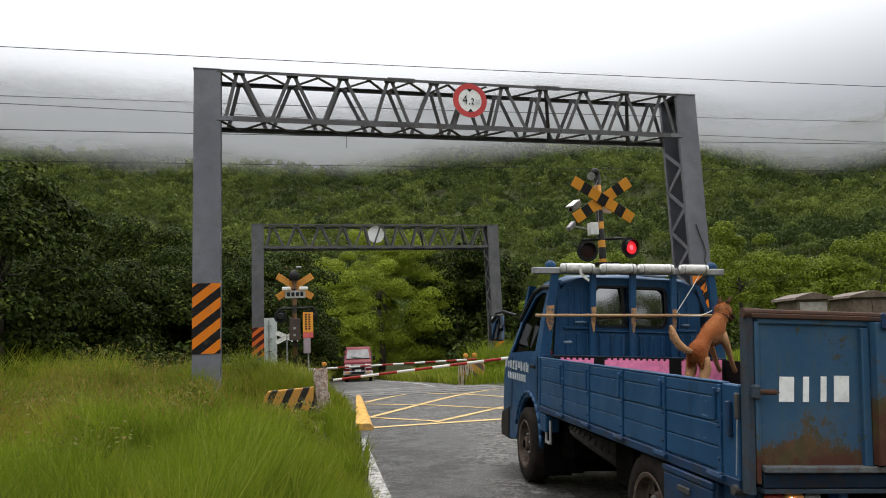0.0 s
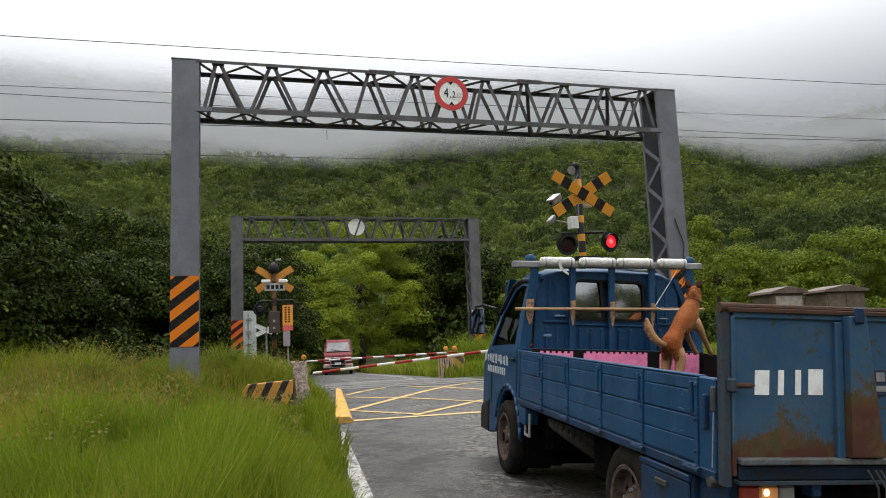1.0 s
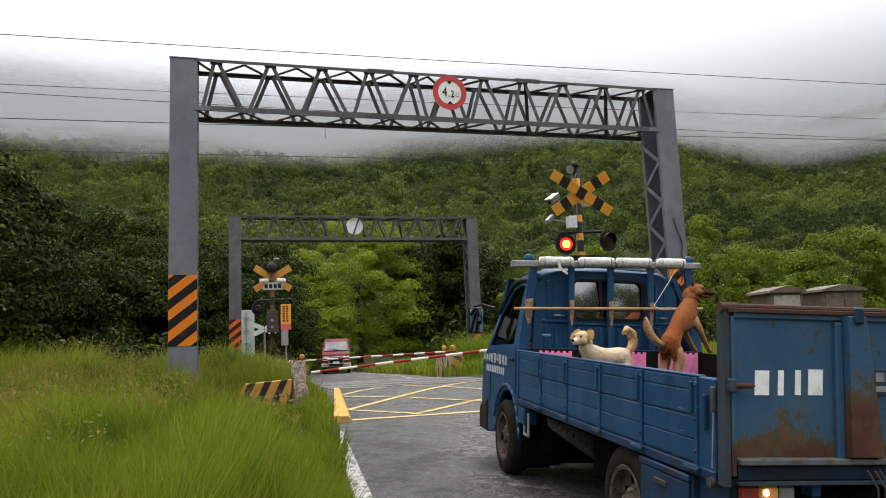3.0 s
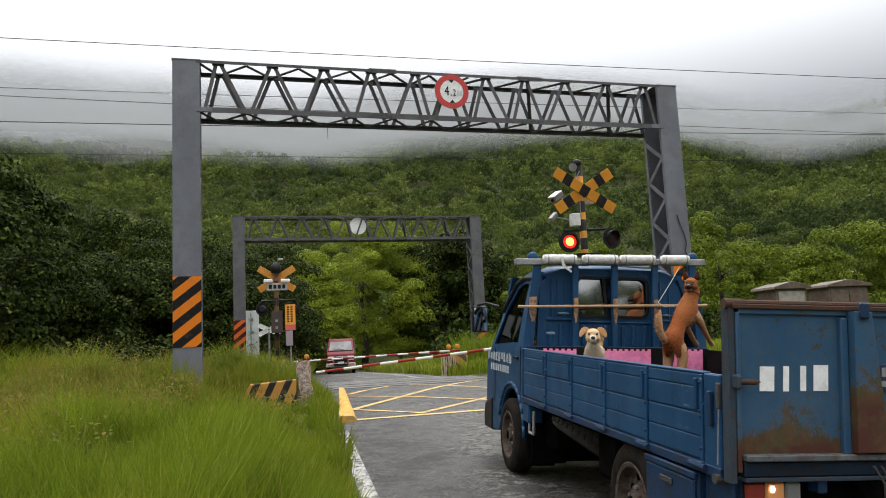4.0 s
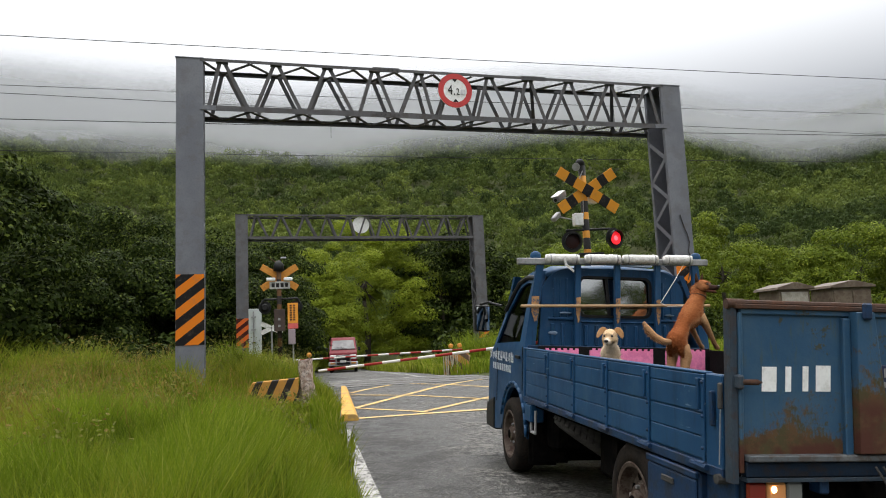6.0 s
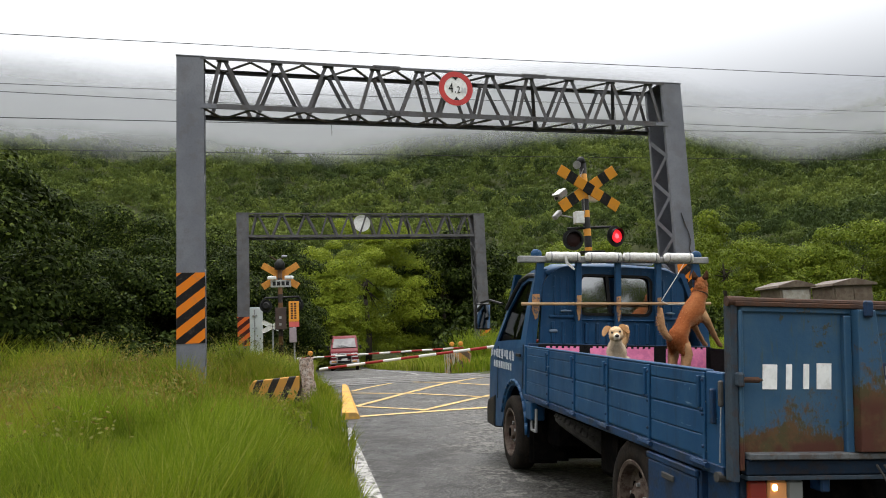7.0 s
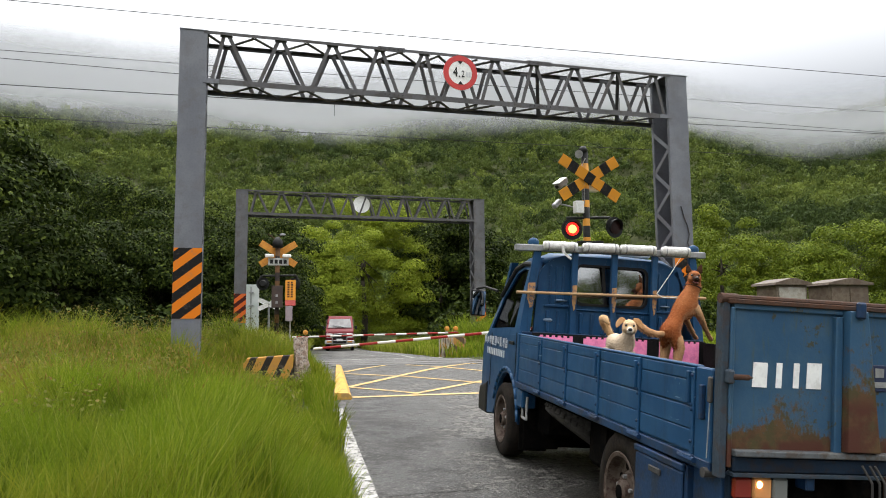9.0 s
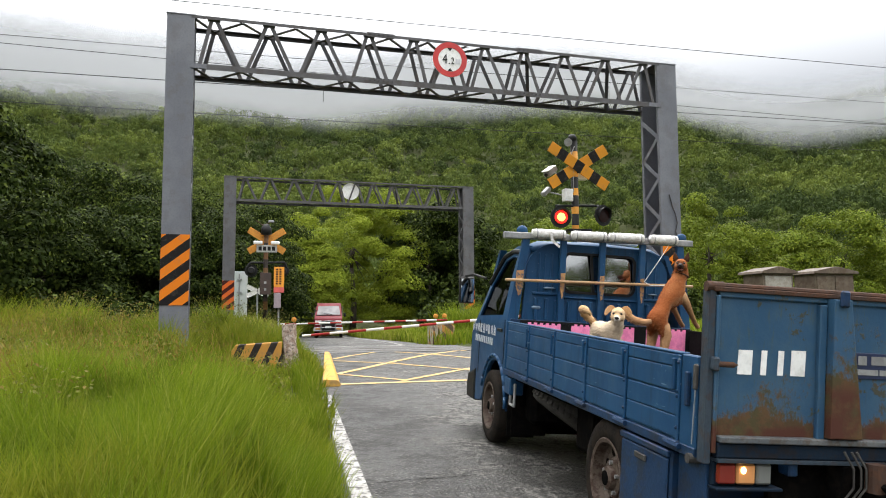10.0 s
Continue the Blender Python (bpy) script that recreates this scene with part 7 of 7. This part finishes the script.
    # the other verge and the far roadside
    x, y = scatter(42000, 4.5, 22, 6, 27, lambda x, y: (x > road_left(y) + road_width(y) + 0.25) & ~((y > 15.6) & (y < 18.9)))
    base = np.stack([x, y, land_z(x, y) - 0.02], 1)
    tagged(blades("verge_grass", base, rng.uniform(0.25, 0.6, len(x)) * (1 + 0.3 * ripple(x, y, 0.8)), 0.012 + 0.001 * np.hypot(x, y), 0.4, GRASS), "green verge grass", "grass", kind="stuff")
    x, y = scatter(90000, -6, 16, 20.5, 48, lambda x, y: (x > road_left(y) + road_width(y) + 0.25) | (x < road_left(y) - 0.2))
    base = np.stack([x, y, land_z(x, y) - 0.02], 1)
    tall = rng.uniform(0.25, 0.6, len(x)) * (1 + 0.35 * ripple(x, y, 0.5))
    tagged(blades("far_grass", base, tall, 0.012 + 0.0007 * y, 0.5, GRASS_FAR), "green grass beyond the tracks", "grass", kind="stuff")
    # tall reeds by the far gantry's right post
    x, y = scatter(4200, 6.4, 9.2, 21.5, 25.5, lambda x, y: np.hypot(x - 7.6, y - 23.6) < 1.4 * rng.random(len(x)) ** 0.5 + 0.2)
    base = np.stack([x, y, land_z(x, y) - 0.02], 1)
    tagged(blades("reed_clump", base, rng.uniform(0.6, 1.55, len(x)), np.full(len(x), 0.02), 0.5, GRASS), "clump of tall arching reeds", "reeds", kind="stuff")


def leaf_cloud(c, nrm, size, droop=0.25, wild=0.4):
    """Folded leaves of two triangles at points c, lying across the directions nrm."""
    n = len(c)
    nrm = nrm + rng.normal(0, wild, (n, 3))
    nrm /= np.linalg.norm(nrm, axis=1, keepdims=True) + 1e-9
    a = np.cross(nrm, rng.normal(0, 1, (n, 3)))
    a /= np.linalg.norm(a, axis=1, keepdims=True) + 1e-9
    b = np.cross(nrm, a)
    s = size[:, None]
    v = np.stack([c - a * s * 0.5, c + b * s * 0.30 - nrm * s * 0.06, c + a * s * 0.5 - nrm * s * droop, c - b * s * 0.30 - nrm * s * 0.06], 1)
    i = np.arange(n)[:, None] * 4
    return v.reshape(-1, 3), np.concatenate([i + [0, 1, 2], i + [0, 2, 3]])


def unit(n):
    d = rng.normal(0, 1, (n, 3))
    return d / np.linalg.norm(d, axis=1, keepdims=True)


def crown_points(rx, ry, rz, clumps, per, clump_r, low=-0.75, up=0.4):
    """Leaf places and outward ways for a crown of uneven lobes, each lobe a small dome of leaves."""
    d = unit(clumps * 3)
    d = d[d[:, 2] > low][:clumps]
    r = rng.uniform(0.5, 1.0, len(d)) ** 0.5 * (1 + 0.16 * np.sin(d[:, 0] * 5 + 1) * np.cos(d[:, 1] * 4 + d[:, 2] * 3))
    cc = d * r[:, None] * [rx, ry, rz]
    cr = clump_r * rng.uniform(0.6, 1.3, len(d))
    o = unit(len(d) * per)
    o[:, 2] = np.abs(o[:, 2]) * 1.05 - 0.35
    rad = (1.05 - 0.45 * rng.random(len(o)) ** 2)[:, None]
    pts = np.repeat(cc, per, 0) + o * rad * np.repeat(cr, per)[:, None] * [1.05, 1.05, 0.88]
    out = o + [0, 0, up]
    return pts, out, cc


def tree(name, x, y, h, rx, ry, rz, clumps, per, clump_r, leaf, mat, label, low=-0.75, z=None):
    z0 = float(land_z(x, y)) if z is None else z
    t = thing(name, label, "tree", pose(x, y, z0), "roadside trees")
    pts, out, cc = crown_points(rx, ry, rz, clumps, per, clump_r, low)
    mid = np.array([0, 0, h - rz])
    v, f = leaf_cloud(pts + mid, out, leaf * rng.uniform(0.6, 1.3, len(pts)), 0.2, 0.26)
    soup("crown", v, f, mat, t)["label"] = "dense leafy crown"
    bm = bmx()
    k = 0.022 * h + 0.03
    bend = [(0, 0, -0.3), (0.04 * h * 0.3, 0.0, h * 0.22), (-0.02 * h * 0.3, 0.05, h * 0.45), (0.0, 0.0, max(h - rz, h * 0.6))]
    for i, (a, b) in enumerate(zip(bend, bend[1:])):
        rod(bm, a, b, k * (1 - 0.25 * i), k * (0.75 - 0.25 * i), 9)
    for i in range(0, len(cc), max(1, len(cc) // 14)):
        tip = cc[i] * 0.3 + mid
        root = Vector(bend[2]).lerp(Vector(bend[3]), float(rng.uniform(0, 1)))
        rod(bm, root, tip, k * 0.26, k * 0.05, 6)
    part("trunk", bm, BARK, t, "grey-brown trunk and limbs", True)
    return t


def build_trees():
    dark = "dense dark green broadleaf tree at the field's edge"
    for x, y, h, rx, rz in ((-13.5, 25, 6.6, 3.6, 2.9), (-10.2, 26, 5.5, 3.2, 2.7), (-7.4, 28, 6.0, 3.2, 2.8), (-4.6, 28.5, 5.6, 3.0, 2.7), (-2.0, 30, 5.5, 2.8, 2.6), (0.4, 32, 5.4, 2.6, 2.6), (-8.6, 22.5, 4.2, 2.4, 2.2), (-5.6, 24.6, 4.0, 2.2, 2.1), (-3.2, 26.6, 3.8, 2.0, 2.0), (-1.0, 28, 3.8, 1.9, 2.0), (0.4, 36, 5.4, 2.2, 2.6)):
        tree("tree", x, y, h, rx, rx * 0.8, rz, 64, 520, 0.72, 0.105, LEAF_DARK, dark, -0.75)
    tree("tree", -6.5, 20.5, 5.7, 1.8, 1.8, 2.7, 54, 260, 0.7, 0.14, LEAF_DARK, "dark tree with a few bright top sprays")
    bright = "bright green spreading broadleaf tree behind the road"
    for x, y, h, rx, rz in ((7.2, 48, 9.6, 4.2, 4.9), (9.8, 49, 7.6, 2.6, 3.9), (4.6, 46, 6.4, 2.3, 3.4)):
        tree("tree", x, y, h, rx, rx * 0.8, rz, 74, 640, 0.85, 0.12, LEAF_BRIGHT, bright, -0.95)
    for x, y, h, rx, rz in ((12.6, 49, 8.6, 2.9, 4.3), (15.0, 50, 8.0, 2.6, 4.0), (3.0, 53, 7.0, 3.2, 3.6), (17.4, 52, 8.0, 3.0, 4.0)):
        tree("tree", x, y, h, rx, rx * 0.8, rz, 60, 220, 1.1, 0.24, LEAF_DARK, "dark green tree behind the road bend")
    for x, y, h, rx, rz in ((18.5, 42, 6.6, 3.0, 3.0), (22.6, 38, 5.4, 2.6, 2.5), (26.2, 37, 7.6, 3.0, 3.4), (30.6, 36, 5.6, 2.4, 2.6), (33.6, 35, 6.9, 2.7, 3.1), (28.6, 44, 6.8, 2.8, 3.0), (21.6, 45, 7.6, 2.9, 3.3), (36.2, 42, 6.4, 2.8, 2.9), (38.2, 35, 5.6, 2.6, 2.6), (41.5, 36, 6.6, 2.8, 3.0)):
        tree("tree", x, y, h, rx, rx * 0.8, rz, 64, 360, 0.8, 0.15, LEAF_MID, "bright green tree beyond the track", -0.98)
    for x, y, h, rx, rz in ((-22, -44, 10.0, 5.2, 4.7), (-13, -50, 10.9, 4.9, 5.0), (-4, -47, 8.6, 4.4, 4.2), (6, -48, 8.4, 4.2, 4.0), (11.5, -46, 8.4, 3.4, 4.0), (15.5, -45, 8.8, 3.4, 4.2), (20, -45, 9.7, 3.8, 4.5), (27, -48, 11.4, 4.8, 5.4)):
        tree("tree", x, y, h, rx, rx * 0.8, rz, 60, 60, 1.3, 0.5, LEAF_DARK, "dark tree down the road, mirrored in the cab window")
    # low shrubs along the far side of the track and the road
    n = 0
    vs, fs = [], []
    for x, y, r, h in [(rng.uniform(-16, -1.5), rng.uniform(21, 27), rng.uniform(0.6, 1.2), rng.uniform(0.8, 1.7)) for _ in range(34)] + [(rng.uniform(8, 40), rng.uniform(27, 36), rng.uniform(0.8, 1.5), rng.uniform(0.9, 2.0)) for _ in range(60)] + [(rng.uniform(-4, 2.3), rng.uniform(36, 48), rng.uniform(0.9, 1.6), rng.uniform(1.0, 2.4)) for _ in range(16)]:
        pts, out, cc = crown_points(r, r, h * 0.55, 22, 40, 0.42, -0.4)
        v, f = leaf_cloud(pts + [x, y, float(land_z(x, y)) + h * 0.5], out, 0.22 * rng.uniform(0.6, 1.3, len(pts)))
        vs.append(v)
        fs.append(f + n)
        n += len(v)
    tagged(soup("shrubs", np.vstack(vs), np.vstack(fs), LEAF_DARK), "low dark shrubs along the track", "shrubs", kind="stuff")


def build_hill_woods():
    """Crowns over the hill: a few shapes of leaf clumps, turned and sized at each place."""
    shapes = []
    for k in range(20):
        clumps, per, leaf = (15, 20, 0.27) if k < 10 else (28, 36, 0.15)
        pts, out, cc = crown_points(1.0, 1.0, 0.9, clumps, per, 0.42, -0.1, 0.15)
        v, f = leaf_cloud(pts, out - [0, 0, 0.12], leaf * rng.uniform(0.6, 1.4, len(pts)), 0.08, 0.16)
        n = len(pts)
        keep = np.arange(n)[:, None] * 4 + [0, 1, 2]
        shapes.append((v[keep.ravel()], np.arange(3 * n).reshape(-1, 3)))
    groups = {}
    for mat_k, mat in enumerate((LEAF_HILL, LEAF_HILL_DEEP, LEAF_HILL_PALE)):
        groups[mat_k] = ([], [], [0])
    r = 70.0
    while r < 620:
        size = 1.7 + r * 0.0056
        gap = size * 1.25
        az = np.arange(-24, 52, math.degrees(gap / r))
        az = az + rng.normal(0, 0.3, len(az)) * math.degrees(gap / r)
        for a in az:
            rr = r + rng.normal(0, gap * 0.9)
            x, y = rr * math.sin(radians(a)), rr * math.cos(radians(a))
            s = size * rng.uniform(0.65, 1.4)
            z = float(land_z(x, y)) + s * 0.55
            v, f = shapes[rng.integers(0, 10) + (10 if r < 170 else 0)]
            t = rng.uniform(0, 6.28)
            c, q = math.cos(t), math.sin(t)
            w = np.stack([v[:, 0] * c - v[:, 1] * q, v[:, 0] * q + v[:, 1] * c, v[:, 2] * rng.uniform(0.9, 1.5)], 1) * s + [x, y, z]
            u = 1.1 * ripple(np.array(x), np.array(y), 0.035, 1) + rng.normal(0, 0.75)
            k = 1 if u < -0.55 else 2 if u > 0.8 else 0
            groups[k][0].append(w)
            groups[k][1].append(f + groups[k][2][0])
            groups[k][2][0] += len(w)
        r += gap * 1.75
    for k, mat in enumerate((LEAF_HILL, LEAF_HILL_DEEP, LEAF_HILL_PALE)):
        vs, fs, _ = groups[k]
        tagged(soup("hill_woods", np.vstack(vs), np.vstack(fs), mat), "dense green forest covering the hillside", "forest", kind="stuff")


build_grass()
build_trees()
build_hill_woods()


# ---- low cloud on the hill ----
def build_mist():
    """Thin sheets of cloud one behind another, each denser with height, so that the hilltop fades."""
    for k, dist in enumerate((300, 345, 400, 480)):
        m, t, b = material("hill_mist", 1.0, 0, 0.0)
        pos = t.nodes.new("ShaderNodeNewGeometry").outputs["Position"]
        z = node(t, "SeparateXYZ")
        t.links.new(pos, z.inputs[0])
        n = grain(t, 0.011, 5, 0.6, pos, (1, 1, 2.0))
        turn_at = calc(t, "MULTIPLY", calc(t, "ARCTAN2", z.outputs[0], z.outputs[1]), 57.3)
        clear = calc(t, "MULTIPLY", band(t, turn_at, 2.0, 15.0), calc(t, "SUBTRACT", 1.0, band(t, turn_at, 24.0, 40.0)))
        rise = calc(t, "MULTIPLY", calc(t, "ARCTAN2", z.outputs[2], dist), 57.3)
        wisp = calc(t, "MULTIPLY_ADD", n, -3.0, calc(t, "ADD", rise, 1.5))
        wisp = calc(t, "MULTIPLY_ADD", clear, -1.3, calc(t, "MULTIPLY_ADD", band(t, turn_at, 30.0, 44.0), 2.0, calc(t, "MULTIPLY_ADD", band(t, turn_at, 4.0, -6.0), -0.8, wisp)))
        dens = calc(t, "MULTIPLY", band(t, wisp, 13.3, 16.0), calc(t, "SUBTRACT", 1.0, band(t, calc(t, "MULTIPLY_ADD", band(t, turn_at, 20.0, 40.0), 1.8, wisp), 16.6, 20.5)))
        dens = calc(t, "MULTIPLY", dens, 0.6)
        low, fade = dist * math.tan(radians(10.5)), dist * math.tan(radians(30))
        df, tl, tr = t.nodes.new("ShaderNodeBsdfDiffuse"), t.nodes.new("ShaderNodeBsdfTranslucent"), t.nodes.new("ShaderNodeBsdfTransparent")
        df.inputs[0].default_value, tl.inputs[0].default_value = (0.5, 0.51, 0.53, 1), (0.5, 0.51, 0.53, 1)
        a, c = t.nodes.new("ShaderNodeMixShader"), t.nodes.new("ShaderNodeMixShader")
        t.links.new(df.outputs[0], a.inputs[1])
        t.links.new(tl.outputs[0], a.inputs[2])
        t.links.new(dens, c.inputs[0])
        t.links.new(tr.outputs[0], c.inputs[1])
        t.links.new(a.outputs[0], c.inputs[2])
        t.links.new(c.outputs[0], t.nodes["Material Output"].inputs[0])
        v, f = [], []
        az = np.radians(np.linspace(-75, 100, 60))
        for a_ in az:
            for zz_ in (low, fade):
                v.append((dist * math.sin(a_), dist * math.cos(a_), zz_))
        for i in range(len(az) - 1):
            f += [(2 * i, 2 * i + 2, 2 * i + 3), (2 * i, 2 * i + 3, 2 * i + 1)]
        ob = soup("low_cloud", v, f, m)
        ob.visible_shadow = False
        tagged(ob, "grey low cloud drifting over the hilltop", "cloud", kind="structure")


build_mist()


def rows_of(base, keys):
    """Rows for walk(): a base pose, then turns (rx, ry, rz) in its own space, time by time."""
    return [(t, base @ pose(0, 0, 0, *r)) for t, *r in keys]


def flash():
    """The two lamps flash in turn, 0.6 s each; the bulb slides up to the lens when lit."""
    lit = [(0.07 + 1.2 * k, 0.67 + 1.2 * k) for k in range(9)]
    for side in ("a", "b"):
        bulb, m = lamp_bulbs[side]
        on, off = m @ Matrix.Translation((0, 0, 0.016)), m @ Matrix.Translation((0, 0, -0.06))
        first, second = (off, on) if side == "a" else (on, off)
        rows = [(0.0, first)]
        for a, b in lit:
            rows += [(a - 0.034, first), (a, second)]
            if b < 10:
                rows += [(b - 0.034, second), (b, first)]
        rows.append((10.0, second))
        walk(bulb, rows)


def move_brown():
    at = on_truck(1.05, 2.56, FLOOR + 0.05, 0, 0, 33)
    lean = ((0.0, 0, 11, 2), (0.4, 0, 18, 4), (0.8, 0, 8, 2), (1.2, 0, 0, 0), (2.5, 0, 2, 0), (3.2, 0, 0, 0), (4.0, 0, -2, 2), (5.0, 0, 0, 0), (5.5, 0, 2, 0), (6.3, 0, 0, 0), (7.0, 0, 0, -2), (7.5, 0, 2, 0), (8.2, 0, 0, 0), (9.0, 0, -1, 0), (10.0, 0, -1, 0))
    walk(brown, rows_of(at, lean))
    nape = pose(0.39, 0, 0.855)
    turn = ((0.0, 0, 12, -10), (0.4, 0, 35, -5), (0.8, 0, 10, 5), (1.2, 0, -5, 25), (1.8, 0, 0, 10), (2.2, 0, 15, -31), (2.7, 0, 8, -38), (3.3, 0, 0, -114), (3.8, 0, 10, -159), (4.1, 0, 0, -163), (4.5, 0, 0, -149), (4.8, 0, 2, -128), (5.2, 0, 8, -56), (5.5, 0, 4, -62), (5.7, 0, 0, -128), (6.2, 0, -4, -50), (6.8, 0, -8, 20), (7.2, 0, -5, 15), (7.5, 0, 4, -44), (7.8, 0, 4, -69), (8.0, 0, 2, -114), (8.4, 0, 0, -142), (9.0, 0, 0, -142), (9.5, 0, 0, -135), (10.0, 0, -3, -153))
    walk(brown_head, rows_of(nape, turn))
    rump = pose(-0.04, 0, 0.40)
    sway = ((0.0, 12), (0.2, -25), (0.5, 42), (0.8, 5), (1.0, 20), (1.2, -28), (1.4, 38), (1.6, -5), (1.8, 35), (2.0, 0), (2.2, 38), (2.5, 30), (2.7, 45), (3.2, 0), (3.8, -28), (4.0, 45), (4.2, -18), (4.5, -18), (5.0, -32), (5.5, -28), (5.7, -15), (6.3, 10), (6.8, -15), (7.0, 40), (7.2, 5), (7.5, 45), (7.8, 5), (8.0, 10), (8.2, 40), (8.5, -8), (8.8, 2), (9.0, -8), (9.5, -18), (10.0, -12))
    wag = [(t, 0, up, -46 + 0.3 * up) for t, up in sway]
    walk(brown_tail, rows_of(rump, wag))


def move_cream():
    # place (x, y) in the bed and heading (180: to the truck's left; 265: back to the road user)
    way = ((0.0, 1.30, 0.75, 175), (0.9, 1.28, 0.85, 175), (1.2, 1.12, 1.5, 178), (1.6, 1.02, 1.72, 180), (1.8, 0.90, 1.76, 181), (2.0, 0.78, 1.78, 181), (2.2, 0.62, 1.78, 181), (2.4, 0.48, 1.78, 180), (2.7, 0.32, 1.80, 184), (3.1, 0.24, 1.84, 215), (3.5, 0.18, 1.92, 245), (3.8, 0.17, 1.96, 246), (4.5, 0.27, 1.96, 247), (5.0, 0.29, 1.96, 248), (5.5, 0.28, 1.96, 247), (6.2, 0.29, 1.97, 250), (7.0, 0.33, 1.97, 246), (7.5, 0.40, 1.97, 246), (8.0, 0.40, 1.97, 256), (8.5, 0.41, 1.98, 262), (9.0, 0.41, 1.98, 262), (10.0, 0.40, 1.98, 268))
    walk(cream, [(t, on_truck(x, y, FLOOR, 0, 0, a)) for t, x, y, a in way])
    nape = pose(0.215, 0, 0.4902)
    turn = ((0.0, 0, 0, 0), (1.2, 0, 25, 0), (1.6, 0, 30, 10), (2.0, 0, 20, 5), (2.4, 0, 8, 0), (2.7, 0, 5, 8), (3.2, 0, 0, 10), (3.8, 0, 0, 5), (4.1, 0, 0, 0), (4.5, 0, 6, -36), (5.0, 0, 8, -36), (5.5, 0, 10, -34), (5.7, 0, 12, -30), (6.3, 0, 5, 0), (6.8, 10, 0, 5), (7.5, 0, 2, 0), (8.2, 0, 5, -10), (9.0, 0, 3, -12), (9.5, 0, 3, -22), (10.0, 0, 5, -26))
    walk(cream_head, rows_of(nape, turn))
    rump = pose(-0.1892, 0, 0.4042)
    wag = [(0.0, 0, 0, 0), (1.5, 0, 0, 0), (1.8, 25, -10, 0), (2.2, -15, -10, 0), (2.5, 25, 0, 0), (2.7, -10, -10, 0), (3.3, 20, -40, 0), (3.8, -10, -65, 0), (4.5, 10, -65, 0), (5.5, -10, -65, 0), (6.3, 15, -65, 0), (6.8, 0, -60, 0), (7.0, -20, -50, 0), (7.2, 10, -25, 0), (7.4, 45, 0, 0), (7.6, -40, 0, 0), (7.8, 50, 0, 0), (8.0, -10, 0, 0), (8.2, 40, 0, 0), (8.4, -20, 0, 0), (8.6, 50, 0, 0), (8.8, 10, 0, 0), (9.0, 30, 0, 0), (9.3, 20, 0, 0), (9.5, 10, 0, 0), (9.8, 30, 0, 0), (10.0, 45, 0, 0)]
    walk(cream_tail, rows_of(rump, wag))


def motions():
    """Key all that moves: the flashing lamps and the two dogs."""
    flash()
    move_brown()
    move_cream()


motions()
